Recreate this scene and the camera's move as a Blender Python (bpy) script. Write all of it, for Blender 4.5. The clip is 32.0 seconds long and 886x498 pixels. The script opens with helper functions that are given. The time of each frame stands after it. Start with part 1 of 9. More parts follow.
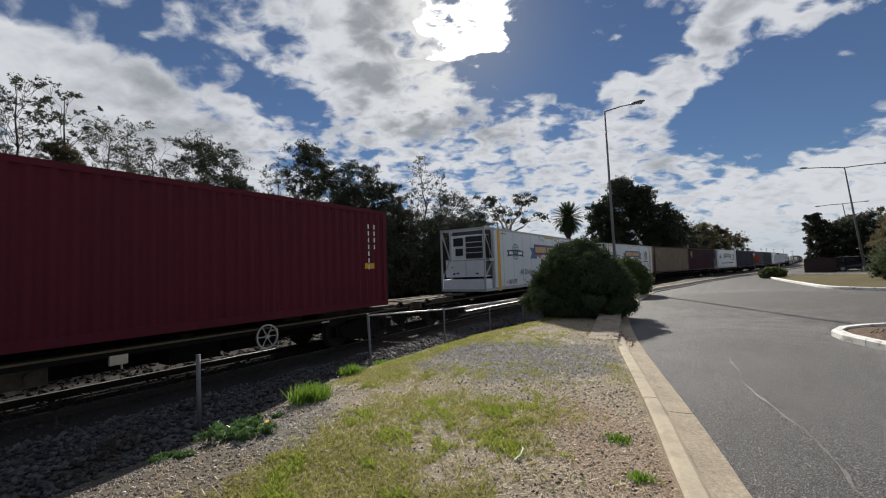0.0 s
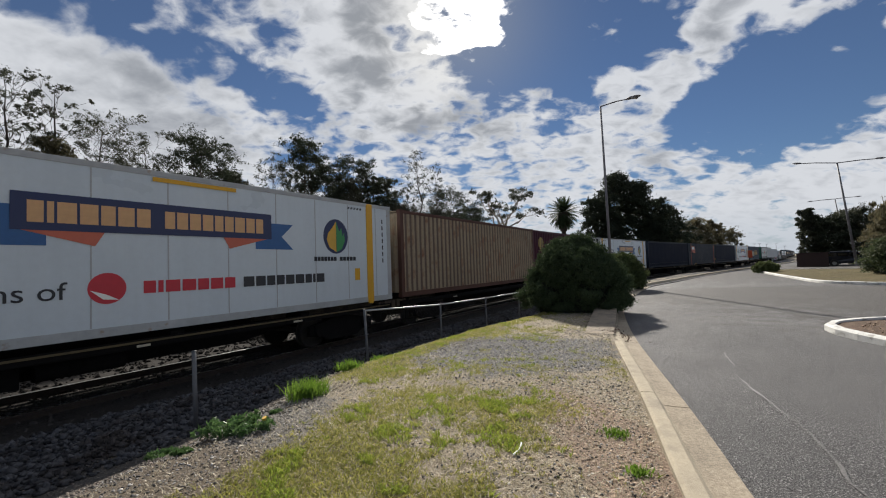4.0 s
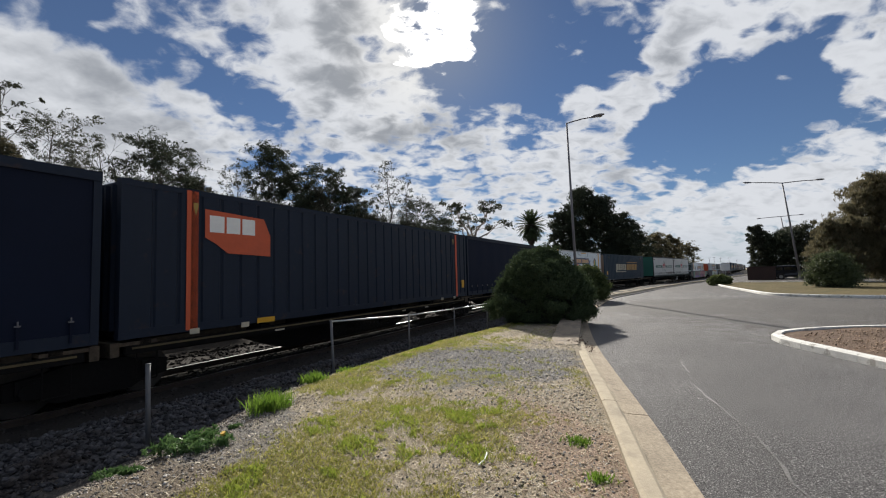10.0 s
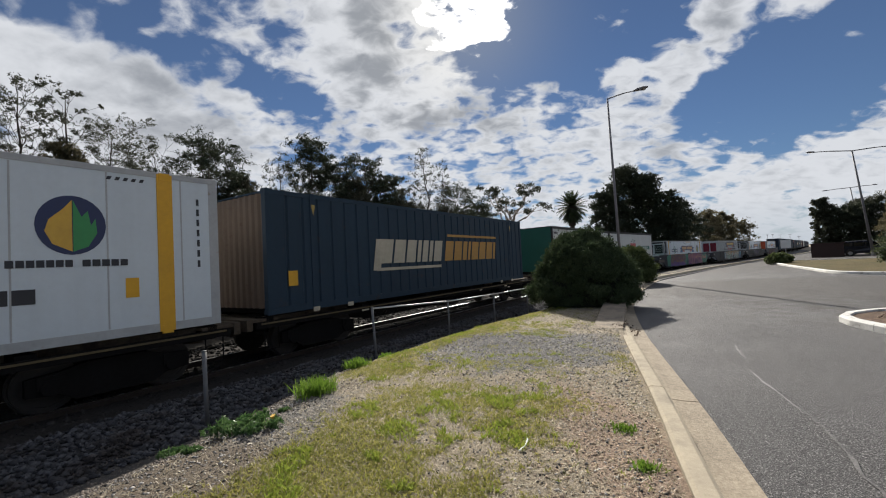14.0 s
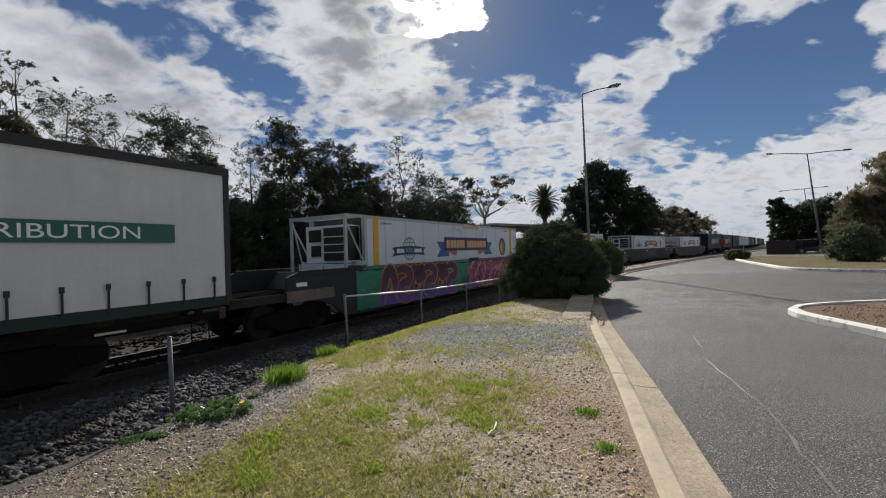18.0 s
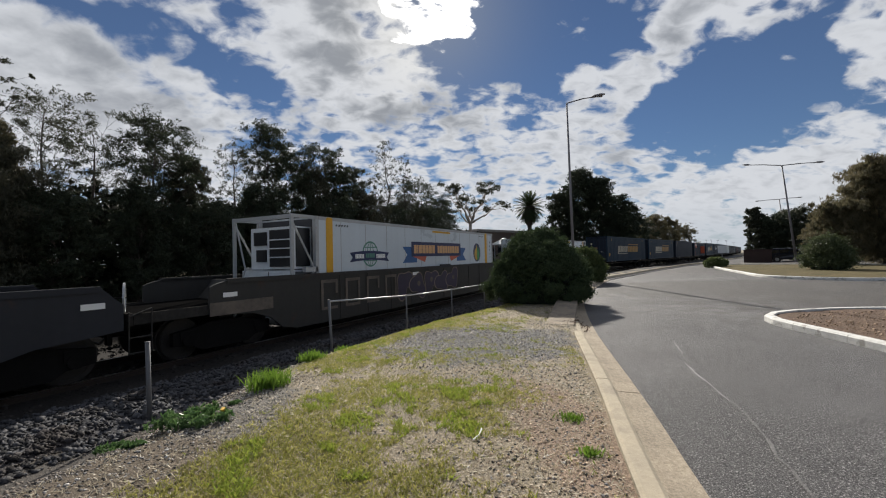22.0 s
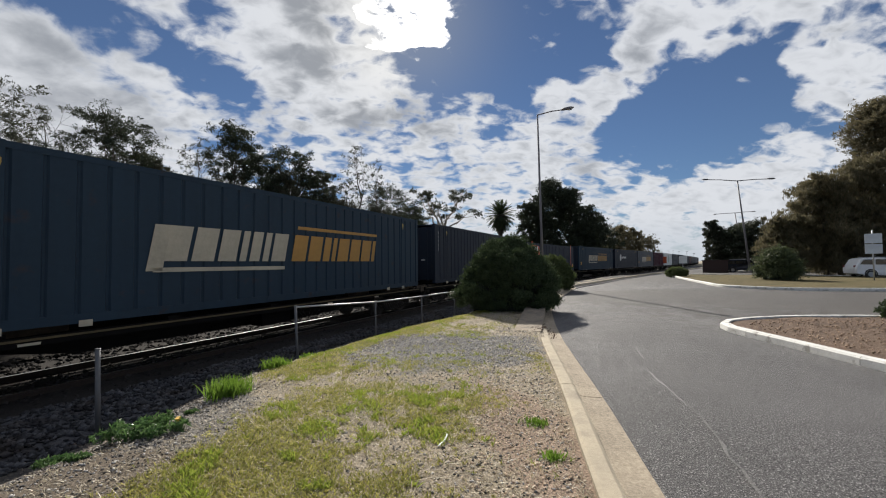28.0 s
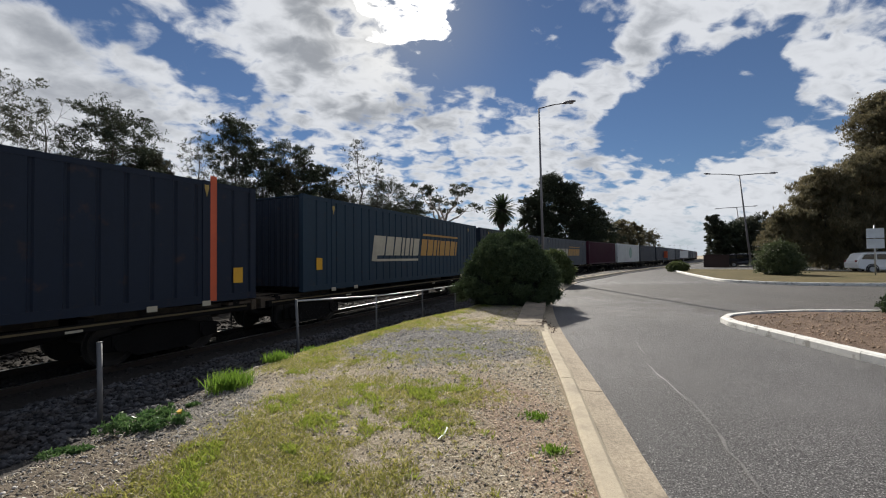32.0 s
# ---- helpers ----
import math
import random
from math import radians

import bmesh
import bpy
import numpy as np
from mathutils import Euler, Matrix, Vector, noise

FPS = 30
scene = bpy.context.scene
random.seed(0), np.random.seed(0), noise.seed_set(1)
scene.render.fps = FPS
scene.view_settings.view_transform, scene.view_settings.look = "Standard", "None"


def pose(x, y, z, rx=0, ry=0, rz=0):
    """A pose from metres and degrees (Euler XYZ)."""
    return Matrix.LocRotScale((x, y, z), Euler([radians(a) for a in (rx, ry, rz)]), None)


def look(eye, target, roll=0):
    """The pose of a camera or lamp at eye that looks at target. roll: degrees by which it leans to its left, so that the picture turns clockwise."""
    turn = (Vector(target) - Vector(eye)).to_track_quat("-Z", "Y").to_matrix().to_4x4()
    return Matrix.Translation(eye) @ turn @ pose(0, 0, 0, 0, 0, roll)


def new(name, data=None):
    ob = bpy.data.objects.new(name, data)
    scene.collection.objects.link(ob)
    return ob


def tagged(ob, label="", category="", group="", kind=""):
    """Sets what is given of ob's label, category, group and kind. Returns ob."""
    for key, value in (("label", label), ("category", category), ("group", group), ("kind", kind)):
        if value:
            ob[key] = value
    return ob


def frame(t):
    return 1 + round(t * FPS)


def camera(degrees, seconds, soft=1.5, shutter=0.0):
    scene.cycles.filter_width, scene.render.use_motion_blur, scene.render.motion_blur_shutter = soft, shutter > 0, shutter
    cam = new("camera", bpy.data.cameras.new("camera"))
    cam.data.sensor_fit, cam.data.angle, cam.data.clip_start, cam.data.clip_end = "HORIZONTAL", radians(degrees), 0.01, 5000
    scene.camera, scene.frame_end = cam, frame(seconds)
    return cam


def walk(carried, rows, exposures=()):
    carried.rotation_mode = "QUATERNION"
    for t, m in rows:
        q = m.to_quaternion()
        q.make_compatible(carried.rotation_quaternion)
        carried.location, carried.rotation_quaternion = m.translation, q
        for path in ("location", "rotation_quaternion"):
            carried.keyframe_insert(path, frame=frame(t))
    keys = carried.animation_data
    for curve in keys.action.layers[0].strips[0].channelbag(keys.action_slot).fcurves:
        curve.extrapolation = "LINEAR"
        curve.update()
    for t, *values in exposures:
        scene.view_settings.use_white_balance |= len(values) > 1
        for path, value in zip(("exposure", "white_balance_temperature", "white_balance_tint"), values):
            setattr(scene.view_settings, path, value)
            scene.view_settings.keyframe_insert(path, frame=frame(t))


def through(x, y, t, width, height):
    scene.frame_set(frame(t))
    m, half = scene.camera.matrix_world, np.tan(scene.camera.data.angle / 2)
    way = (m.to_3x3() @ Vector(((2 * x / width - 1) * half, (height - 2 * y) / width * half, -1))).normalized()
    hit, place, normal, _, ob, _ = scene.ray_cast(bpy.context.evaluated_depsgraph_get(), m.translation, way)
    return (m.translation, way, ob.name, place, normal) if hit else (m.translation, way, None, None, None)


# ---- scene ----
cam = camera(93.25, 32.0, 1.1)

# seconds, eye x, y, z, then degrees: turn to the right, tilt up, lean
PATH = [
    (0, -0.000, 0.000, 1.500, 0.00, 3.00, -1.90),
    (0.5, -0.007, 0.006, 1.502, 0.04, 3.02, -1.84),
    (1, -0.009, -0.005, 1.510, 0.12, 3.20, -1.88),
    (1.5, 0.000, -0.006, 1.513, 0.32, 3.27, -1.91),
    (2, -0.007, -0.001, 1.510, 0.47, 3.09, -1.89),
    (2.5, -0.011, 0.002, 1.511, 0.41, 2.85, -2.00),
    (3, -0.022, 0.010, 1.510, 0.51, 2.56, -1.97),
    (3.5, -0.024, 0.019, 1.507, 0.62, 2.17, -1.98),
    (5.5, -0.020, 0.001, 1.504, 0.37, 3.37, -1.87),
    (6, -0.017, -0.002, 1.506, 0.49, 3.63, -1.74),
    (6.5, -0.007, -0.010, 1.508, 0.75, 3.74, -1.90),
    (7, -0.000, -0.009, 1.503, 1.10, 3.86, -2.18),
    (7.5, 0.000, -0.008, 1.508, 1.62, 4.03, -2.64),
    (8, 0.008, -0.016, 1.508, 2.21, 4.13, -2.80),
    (8.5, 0.009, -0.028, 1.509, 2.86, 4.12, -2.60),
    (9, 0.004, -0.025, 1.506, 3.58, 4.18, -2.21),
    (9.5, 0.003, -0.014, 1.505, 4.38, 4.02, -1.75),
    (10, -0.012, -0.011, 1.500, 4.79, 3.65, -1.55),
    (10.5, -0.016, -0.009, 1.502, 4.14, 3.43, -1.96),
    (11, -0.005, -0.009, 1.511, 2.71, 3.40, -2.35),
    (11.5, 0.012, -0.005, 1.515, 1.20, 3.50, -2.32),
    (12, 0.012, 0.011, 1.510, 0.12, 3.50, -2.13),
    (12.5, 0.001, 0.028, 1.504, -0.60, 3.38, -2.38),
    (13, 0.007, 0.041, 1.505, -1.06, 3.05, -2.73),
    (13.5, 0.009, 0.034, 1.505, -1.06, 2.48, -2.88),
    (14, 0.023, 0.023, 1.504, -0.59, 1.90, -2.92),
    (14.5, 0.034, 0.008, 1.497, 0.49, 1.49, -2.69),
    (16.5, 0.018, 0.003, 1.486, 3.77, 0.57, -1.51),
    (17, 0.015, -0.001, 1.487, 3.62, 0.45, -1.74),
    (17.5, 0.017, 0.002, 1.485, 3.19, 0.44, -1.87),
    (18, 0.012, -0.016, 1.488, 2.97, 0.40, -1.81),
    (18.5, 0.023, -0.023, 1.483, 3.09, 0.42, -1.55),
    (19, 0.029, -0.025, 1.483, 3.36, 0.42, -1.50),
    (19.5, 0.017, -0.027, 1.486, 3.62, 0.36, -1.58),
    (20, 0.019, -0.021, 1.483, 3.82, 0.41, -1.74),
    (20.5, 0.015, -0.020, 1.489, 4.15, 0.55, -1.77),
    (21, 0.006, -0.012, 1.488, 4.75, 0.93, -1.63),
    (21.5, 0.005, -0.019, 1.491, 5.21, 1.24, -1.51),
    (22, -0.000, -0.021, 1.487, 4.99, 1.09, -1.31),
    (22.5, -0.006, -0.009, 1.474, 4.43, 0.80, -1.10),
    (23, -0.003, -0.014, 1.474, 4.18, 1.06, -0.98),
    (23.5, 0.005, -0.025, 1.480, 4.41, 1.61, -0.96),
    (24, 0.017, -0.032, 1.477, 4.68, 1.93, -0.80),
    (24.5, 0.019, -0.046, 1.483, 4.89, 1.89, -0.59),
    (25, 0.020, -0.038, 1.478, 4.96, 1.75, -0.70),
    (25.5, 0.023, -0.028, 1.473, 4.98, 1.55, -0.79),
    (27.5, 0.034, -0.022, 1.474, 8.27, 1.78, -0.54),
    (28, 0.032, -0.025, 1.469, 8.87, 2.00, -0.62),
    (28.5, 0.017, -0.018, 1.472, 8.95, 1.66, -0.65),
    (29, 0.016, -0.006, 1.471, 8.72, 1.16, -0.60),
    (29.5, 0.019, -0.015, 1.474, 8.37, 0.95, -0.54),
    (30, 0.027, -0.025, 1.471, 8.18, 0.88, -0.40),
    (30.5, 0.020, -0.025, 1.470, 8.24, 0.68, -0.34),
    (31, 0.029, -0.024, 1.476, 8.25, 0.63, -0.41),
    (31.5, 0.030, -0.026, 1.478, 8.35, 0.86, -0.59),
    (32, 0.037, -0.020, 1.468, 8.75, 1.21, -0.54),
]


def aimed(x, y, z, turn, tilt, lean):
    a, b = radians(turn), radians(tilt)
    eye = Vector((x, y, z))
    return look(eye, eye + Vector((math.sin(a) * math.cos(b), math.cos(a) * math.cos(b), math.sin(b))), lean)


walk(cam, [(t, aimed(*row)) for t, *row in PATH],
     [(0.0, 0.40), (3.0, 0.40), (6.0, 0.50), (13.5, 0.50), (16.5, 0.37), (21.0, 0.37), (24.0, 0.48), (32.0, 0.52)])

# ---- world and light ----
SUN_TURN, SUN_TILT = 3.8, 31.2          # degrees: to the right of +y, above the horizon


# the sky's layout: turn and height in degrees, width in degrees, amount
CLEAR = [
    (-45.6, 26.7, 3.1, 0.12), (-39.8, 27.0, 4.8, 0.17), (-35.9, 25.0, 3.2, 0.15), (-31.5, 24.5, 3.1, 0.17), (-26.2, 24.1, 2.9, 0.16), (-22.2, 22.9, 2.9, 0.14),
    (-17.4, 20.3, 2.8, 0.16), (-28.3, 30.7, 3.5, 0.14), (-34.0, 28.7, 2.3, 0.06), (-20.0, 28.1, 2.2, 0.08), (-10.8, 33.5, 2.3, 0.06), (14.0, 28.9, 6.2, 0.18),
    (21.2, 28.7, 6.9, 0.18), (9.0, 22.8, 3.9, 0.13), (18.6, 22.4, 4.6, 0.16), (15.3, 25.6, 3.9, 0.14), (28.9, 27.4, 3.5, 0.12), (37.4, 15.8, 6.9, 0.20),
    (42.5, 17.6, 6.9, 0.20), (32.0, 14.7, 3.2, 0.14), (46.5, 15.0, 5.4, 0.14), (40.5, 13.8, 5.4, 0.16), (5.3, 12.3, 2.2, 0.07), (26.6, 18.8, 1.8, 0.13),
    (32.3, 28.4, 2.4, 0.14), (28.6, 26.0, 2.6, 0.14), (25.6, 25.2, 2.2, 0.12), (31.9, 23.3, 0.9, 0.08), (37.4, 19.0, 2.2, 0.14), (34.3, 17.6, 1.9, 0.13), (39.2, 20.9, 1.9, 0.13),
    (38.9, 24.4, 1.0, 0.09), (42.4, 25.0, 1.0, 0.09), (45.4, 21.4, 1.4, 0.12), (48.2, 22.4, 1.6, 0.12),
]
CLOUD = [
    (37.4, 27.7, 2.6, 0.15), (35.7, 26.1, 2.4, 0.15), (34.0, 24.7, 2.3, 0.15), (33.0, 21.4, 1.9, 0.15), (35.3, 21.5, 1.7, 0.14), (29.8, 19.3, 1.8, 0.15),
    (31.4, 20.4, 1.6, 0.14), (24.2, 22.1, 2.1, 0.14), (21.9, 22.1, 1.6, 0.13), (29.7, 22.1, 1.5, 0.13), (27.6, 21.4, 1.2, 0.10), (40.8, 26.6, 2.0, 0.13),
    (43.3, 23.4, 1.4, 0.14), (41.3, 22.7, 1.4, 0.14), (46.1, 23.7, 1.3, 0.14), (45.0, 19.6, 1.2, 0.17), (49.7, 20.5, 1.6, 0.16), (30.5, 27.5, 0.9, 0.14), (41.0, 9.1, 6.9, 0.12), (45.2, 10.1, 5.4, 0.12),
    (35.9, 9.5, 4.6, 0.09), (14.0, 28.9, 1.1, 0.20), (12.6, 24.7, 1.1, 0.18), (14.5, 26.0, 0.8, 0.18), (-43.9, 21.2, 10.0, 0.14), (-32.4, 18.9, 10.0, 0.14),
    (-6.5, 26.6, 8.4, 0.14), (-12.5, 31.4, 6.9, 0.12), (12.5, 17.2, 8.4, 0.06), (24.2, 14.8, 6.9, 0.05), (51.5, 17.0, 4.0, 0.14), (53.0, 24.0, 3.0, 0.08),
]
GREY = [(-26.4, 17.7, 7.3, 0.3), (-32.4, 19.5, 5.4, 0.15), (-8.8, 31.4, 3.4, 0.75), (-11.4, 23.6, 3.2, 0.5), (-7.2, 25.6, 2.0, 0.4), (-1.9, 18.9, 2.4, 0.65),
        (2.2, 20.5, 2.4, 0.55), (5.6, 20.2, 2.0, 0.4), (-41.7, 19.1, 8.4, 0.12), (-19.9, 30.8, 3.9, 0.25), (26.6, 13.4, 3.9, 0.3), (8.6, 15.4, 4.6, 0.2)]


def sky():
    w = bpy.data.worlds.new("sky")
    scene.world = w
    w.use_nodes = True
    nt = w.node_tree
    nt.nodes.clear()
    N, L = nt.nodes.new, nt.links.new

    def m(op, a, b=None, c=None, clamp=False):
        n = N("ShaderNodeMath")
        n.operation, n.use_clamp = op, clamp
        for i, v in enumerate((a, b, c)):
            if v is None:
                continue
            if isinstance(v, (int, float)):
                n.inputs[i].default_value = v
            else:
                L(v, n.inputs[i])
        return n.outputs[0]

    def smooth(v, lo, hi):
        n = N("ShaderNodeMapRange")
        n.interpolation_type = "SMOOTHSTEP"
        L(v, n.inputs[0])
        n.inputs[1].default_value, n.inputs[2].default_value = lo, hi
        return n.outputs[0]

    def mix(f, a, b):
        n = N("ShaderNodeMix")
        n.data_type = "RGBA"
        for s, v in ((n.inputs[0], f), (n.inputs[6], a), (n.inputs[7], b)):
            if isinstance(v, (int, float, tuple)):
                s.default_value = v
            else:
                L(v, s)
        return n.outputs[2]

    tc = N("ShaderNodeTexCoord").outputs["Generated"]
    xyz = N("ShaderNodeSeparateXYZ")
    L(tc, xyz.inputs[0])
    x, y, z = xyz.outputs
    up = m("MAXIMUM", z, 0.0)
    d = m("ADD", up, 0.38)
    cx, cy = m("DIVIDE", x, d), m("DIVIDE", y, d)

    def noise_at(scale, detail, rough, sx=1.0, sy=1.0, turn=0.0, off=(0, 0, 0), warp=0.0):
        c = N("ShaderNodeCombineXYZ")
        L(cx, c.inputs[0]), L(cy, c.inputs[1])
        mp = N("ShaderNodeMapping")
        mp.inputs["Scale"].default_value = (sx, sy, 1)
        mp.inputs["Rotation"].default_value = (0, 0, radians(turn))
        mp.inputs["Location"].default_value = off
        L(c.outputs[0], mp.inputs[0])
        n = N("ShaderNodeTexNoise")
        n.inputs["Scale"].default_value, n.inputs["Detail"].default_value = scale, detail
        n.inputs["Roughness"].default_value, n.inputs["Distortion"].default_value = rough, warp
        L(mp.outputs[0], n.inputs["Vector"])
        return n.outputs[0]

    def laid(start, spots, sign):
        """Adds soft round spots of the layout to a value."""
        for turn, high, wide, more in spots:
            a, b = radians(turn), radians(high)
            dot = N("ShaderNodeVectorMath")
            dot.operation = "DOT_PRODUCT"
            L(tc, dot.inputs[0])
            dot.inputs[1].default_value = (math.sin(a) * math.cos(b), math.cos(a) * math.cos(b), math.sin(b))
            start = m("MULTIPLY_ADD", smooth(dot.outputs["Value"], math.cos(radians(wide * 1.3)), math.cos(radians(wide * 0.15))), sign * more, start)
        return start

    puffs = noise_at(8.4, 9, 0.54, off=(3.1, 1.7, 0), warp=0.25)
    lumps = noise_at(20.0, 6, 0.50, 0.75, 1.0, 12, off=(0.4, 5.1, 0), warp=0.5)
    banks = noise_at(2.9, 4, 0.5, 1.0, 0.75, 20, (1.3, 4.2, 0))
    shade = noise_at(5.5, 7, 0.52, off=(7.7, 2.2, 0), warp=0.2)
    lumps = m("MULTIPLY_ADD", m("SUBTRACT", lumps, 0.5), m("MULTIPLY_ADD", smooth(x, -0.62, -0.18), 0.65, 0.35), 0.5)
    amount = m("ADD", m("MULTIPLY", puffs, 0.58), m("MULTIPLY", banks, 0.36))
    amount = m("ADD", amount, m("MULTIPLY", lumps, 0.52))
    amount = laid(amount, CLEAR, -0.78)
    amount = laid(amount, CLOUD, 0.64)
    amount = m("ADD", amount, m("MULTIPLY", smooth(z, 0.30, 0.02), 0.05))
    amount = m("SUBTRACT", amount, m("MULTIPLY", smooth(y, 0.15, -0.55), 0.075))
    cover = smooth(amount, 0.62, 0.79)
    thick = m("ADD", m("MULTIPLY", amount, 0.55), m("MULTIPLY", shade, 0.80))
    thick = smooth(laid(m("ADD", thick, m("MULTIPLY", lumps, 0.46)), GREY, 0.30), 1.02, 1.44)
    thick = m("MULTIPLY", thick, m("ADD", m("MULTIPLY", smooth(z, 0.06, 0.30), 0.5), 0.5))

    sx, cz = math.sin(radians(SUN_TURN)) * math.cos(radians(SUN_TILT)), math.sin(radians(SUN_TILT))
    sy = math.cos(radians(SUN_TURN)) * math.cos(radians(SUN_TILT))
    near = m("ADD", m("ADD", m("MULTIPLY", x, sx), m("MULTIPLY", y, sy)), m("MULTIPLY", z, cz))
    glow = m("POWER", m("MAXIMUM", near, 0.0), 75.0)
    core = smooth(m("ADD", near, m("MULTIPLY", m("SUBTRACT", m("ADD", puffs, lumps), 1.0), 0.016)), 0.9962, 0.9997)

    st = N("ShaderNodeTexSky")
    st.sky_type, st.sun_disc = "NISHITA", False
    st.sun_elevation, st.sun_rotation = radians(SUN_TILT), radians(SUN_TURN)
    st.air_density, st.dust_density, st.ozone_density = 1.0, 0.0, 3.0
    tint = N("ShaderNodeMix")
    tint.data_type, tint.blend_type = "RGBA", "MULTIPLY"
    tint.inputs[0].default_value = 1.0
    L(st.outputs[0], tint.inputs[6])
    tint.inputs[7].default_value = (0.061, 0.075, 0.094, 1)
    blue = tint.outputs[2]

    white = mix(glow, (1.23, 1.27, 1.345, 1), (1.62, 1.60, 1.55, 1))
    grey = mix(glow, (0.56, 0.60, 0.67, 1), (0.60, 0.61, 0.62, 1))
    cloud = mix(thick, white, grey)
    blue = mix(m("ADD", m("MULTIPLY", glow, 0.5), 0.07), blue, (0.62, 0.66, 0.72, 1))
    col = mix(cover, blue, cloud)
    col = mix(m("MULTIPLY", smooth(z, 0.12, 0.0), 0.8), col, (0.93, 1.02, 1.13, 1))
    col = mix(core, col, (7.0, 6.8, 6.5, 1))
    bg = N("ShaderNodeBackground")
    L(col, bg.inputs[0])
    bg.inputs[1].default_value = SKY
    out = N("ShaderNodeOutputWorld")
    L(bg.outputs[0], out.inputs[0])


SKY = 0.405
sky()
sun = new("sun", bpy.data.lights.new("sun", "SUN"))
sun.data.energy, sun.data.angle, sun.data.color = 5.0, radians(0.6), (1.0, 0.94, 0.84)
a, b = radians(SUN_TURN), radians(SUN_TILT)
sun.matrix_world = look((0, 0, 60), (-math.sin(a) * math.cos(b) * 10, -math.cos(a) * math.cos(b) * 10, 60 - math.sin(b) * 10))

# ---- materials ----
MATS = {}


def paint(name, color, rough=0.5, metal=0.0, grain=(6.0, 0.10), stains=(0.6, 0.18), bump=0.0, bump_scale=60.0, second=None, second_at=(0.5, 0.62), per=0.0, spec=0.5, streak=0.0, patches=()):
    """A procedural surface: base colour varied by fine grain and broad stains, a second colour in patches, bump, per-piece change."""
    if name in MATS:
        return MATS[name]
    mt = bpy.data.materials.new(name)
    mt.use_nodes = True
    nt = mt.node_tree
    bs = nt.nodes["Principled BSDF"]
    N, L = nt.nodes.new, nt.links.new
    bs.inputs["Roughness"].default_value, bs.inputs["Metallic"].default_value = rough, metal
    bs.inputs["Specular IOR Level"].default_value = spec
    tc = N("ShaderNodeTexCoord").outputs["Object"]

    def tex(scale, detail=5, vec=tc):
        n = N("ShaderNodeTexNoise")
        n.inputs["Scale"].default_value, n.inputs["Detail"].default_value = scale, detail
        n.inputs["Roughness"].default_value = 0.62
        L(vec, n.inputs["Vector"])
        return n.outputs[0]

    def math_node(op, a, b):
        n = N("ShaderNodeMath")
        n.operation = op
        for i, v in enumerate((a, b)):
            if isinstance(v, (int, float)):
                n.inputs[i].default_value = v
            else:
                L(v, n.inputs[i])
        return n.outputs[0]

    g, s = tex(grain[0]), tex(stains[0], 4)
    gain = math_node("ADD", math_node("MULTIPLY", math_node("SUBTRACT", g, 0.5), 4 * grain[1]), math_node("MULTIPLY", math_node("SUBTRACT", s, 0.5), 4 * stains[1]))
    if streak:
        mp = N("ShaderNodeMapping")
        mp.inputs["Scale"].default_value = (1, 1, 0.06)
        L(tc, mp.inputs[0])
        gain = math_node("ADD", gain, math_node("MULTIPLY", math_node("SUBTRACT", tex(5.0, 4, mp.outputs[0]), 0.5), 4 * streak))
    if per:
        oi = N("ShaderNodeObjectInfo").outputs["Random"]
        gi = N("ShaderNodeNewGeometry").outputs["Random Per Island"]
        gain = math_node("ADD", gain, math_node("MULTIPLY", math_node("SUBTRACT", math_node("ADD", oi, gi), 1.0), per))
    gain = math_node("MAXIMUM", math_node("ADD", gain, 1.0), 0.15)
    base = None
    if second:
        mr = N("ShaderNodeMapRange")
        mr.inputs[1].default_value, mr.inputs[2].default_value = second_at
        L(tex(second[3] if len(second) > 3 else 1.2, 6), mr.inputs[0])
        mx = N("ShaderNodeMix")
        mx.data_type = "RGBA"
        L(mr.outputs[0], mx.inputs[0])
        mx.inputs[6].default_value, mx.inputs[7].default_value = (*color, 1), (*second[:3], 1)
        base = mx.outputs[2]
    for px, py, rx, ry, pc in patches:
        d2 = None
        sep = N("ShaderNodeSeparateXYZ")
        L(tc, sep.inputs[0])
        for o, c0, r0 in ((sep.outputs[0], px, rx), (sep.outputs[1], py, ry)):
            q = math_node("POWER", math_node("DIVIDE", math_node("ABSOLUTE", math_node("SUBTRACT", o, c0), 0.0), r0), 2.0)
            d2 = q if d2 is None else math_node("ADD", d2, q)
        mr = N("ShaderNodeMapRange")
        mr.inputs[1].default_value, mr.inputs[2].default_value = 1.25, 0.75
        L(math_node("ADD", d2, math_node("MULTIPLY", math_node("SUBTRACT", tex(2.2, 6), 0.5), 3.0)), mr.inputs[0])
        mx = N("ShaderNodeMix")
        mx.data_type = "RGBA"
        L(mr.outputs[0], mx.inputs[0])
        if base:
            L(base, mx.inputs[6])
        else:
            mx.inputs[6].default_value = (*color, 1)
        mx.inputs[7].default_value = (*pc, 1)
        base = mx.outputs[2]
    vm = N("ShaderNodeVectorMath")
    vm.operation = "SCALE"
    if base:
        L(base, vm.inputs[0])
    else:
        vm.inputs[0].default_value = color
    L(gain, vm.inputs["Scale"])
    L(vm.outputs[0], bs.inputs["Base Color"])
    rr = math_node("ADD", math_node("MULTIPLY", math_node("SUBTRACT", s, 0.5), 0.3), rough)
    L(rr, bs.inputs["Roughness"])
    if bump:
        bn = N("ShaderNodeBump")
        bn.inputs["Strength"].default_value, bn.inputs["Distance"].default_value = bump, 0.02
        L(tex(bump_scale, 6), bn.inputs["Height"])
        L(bn.outputs[0], bs.inputs["Normal"])
    MATS[name] = mt
    return mt


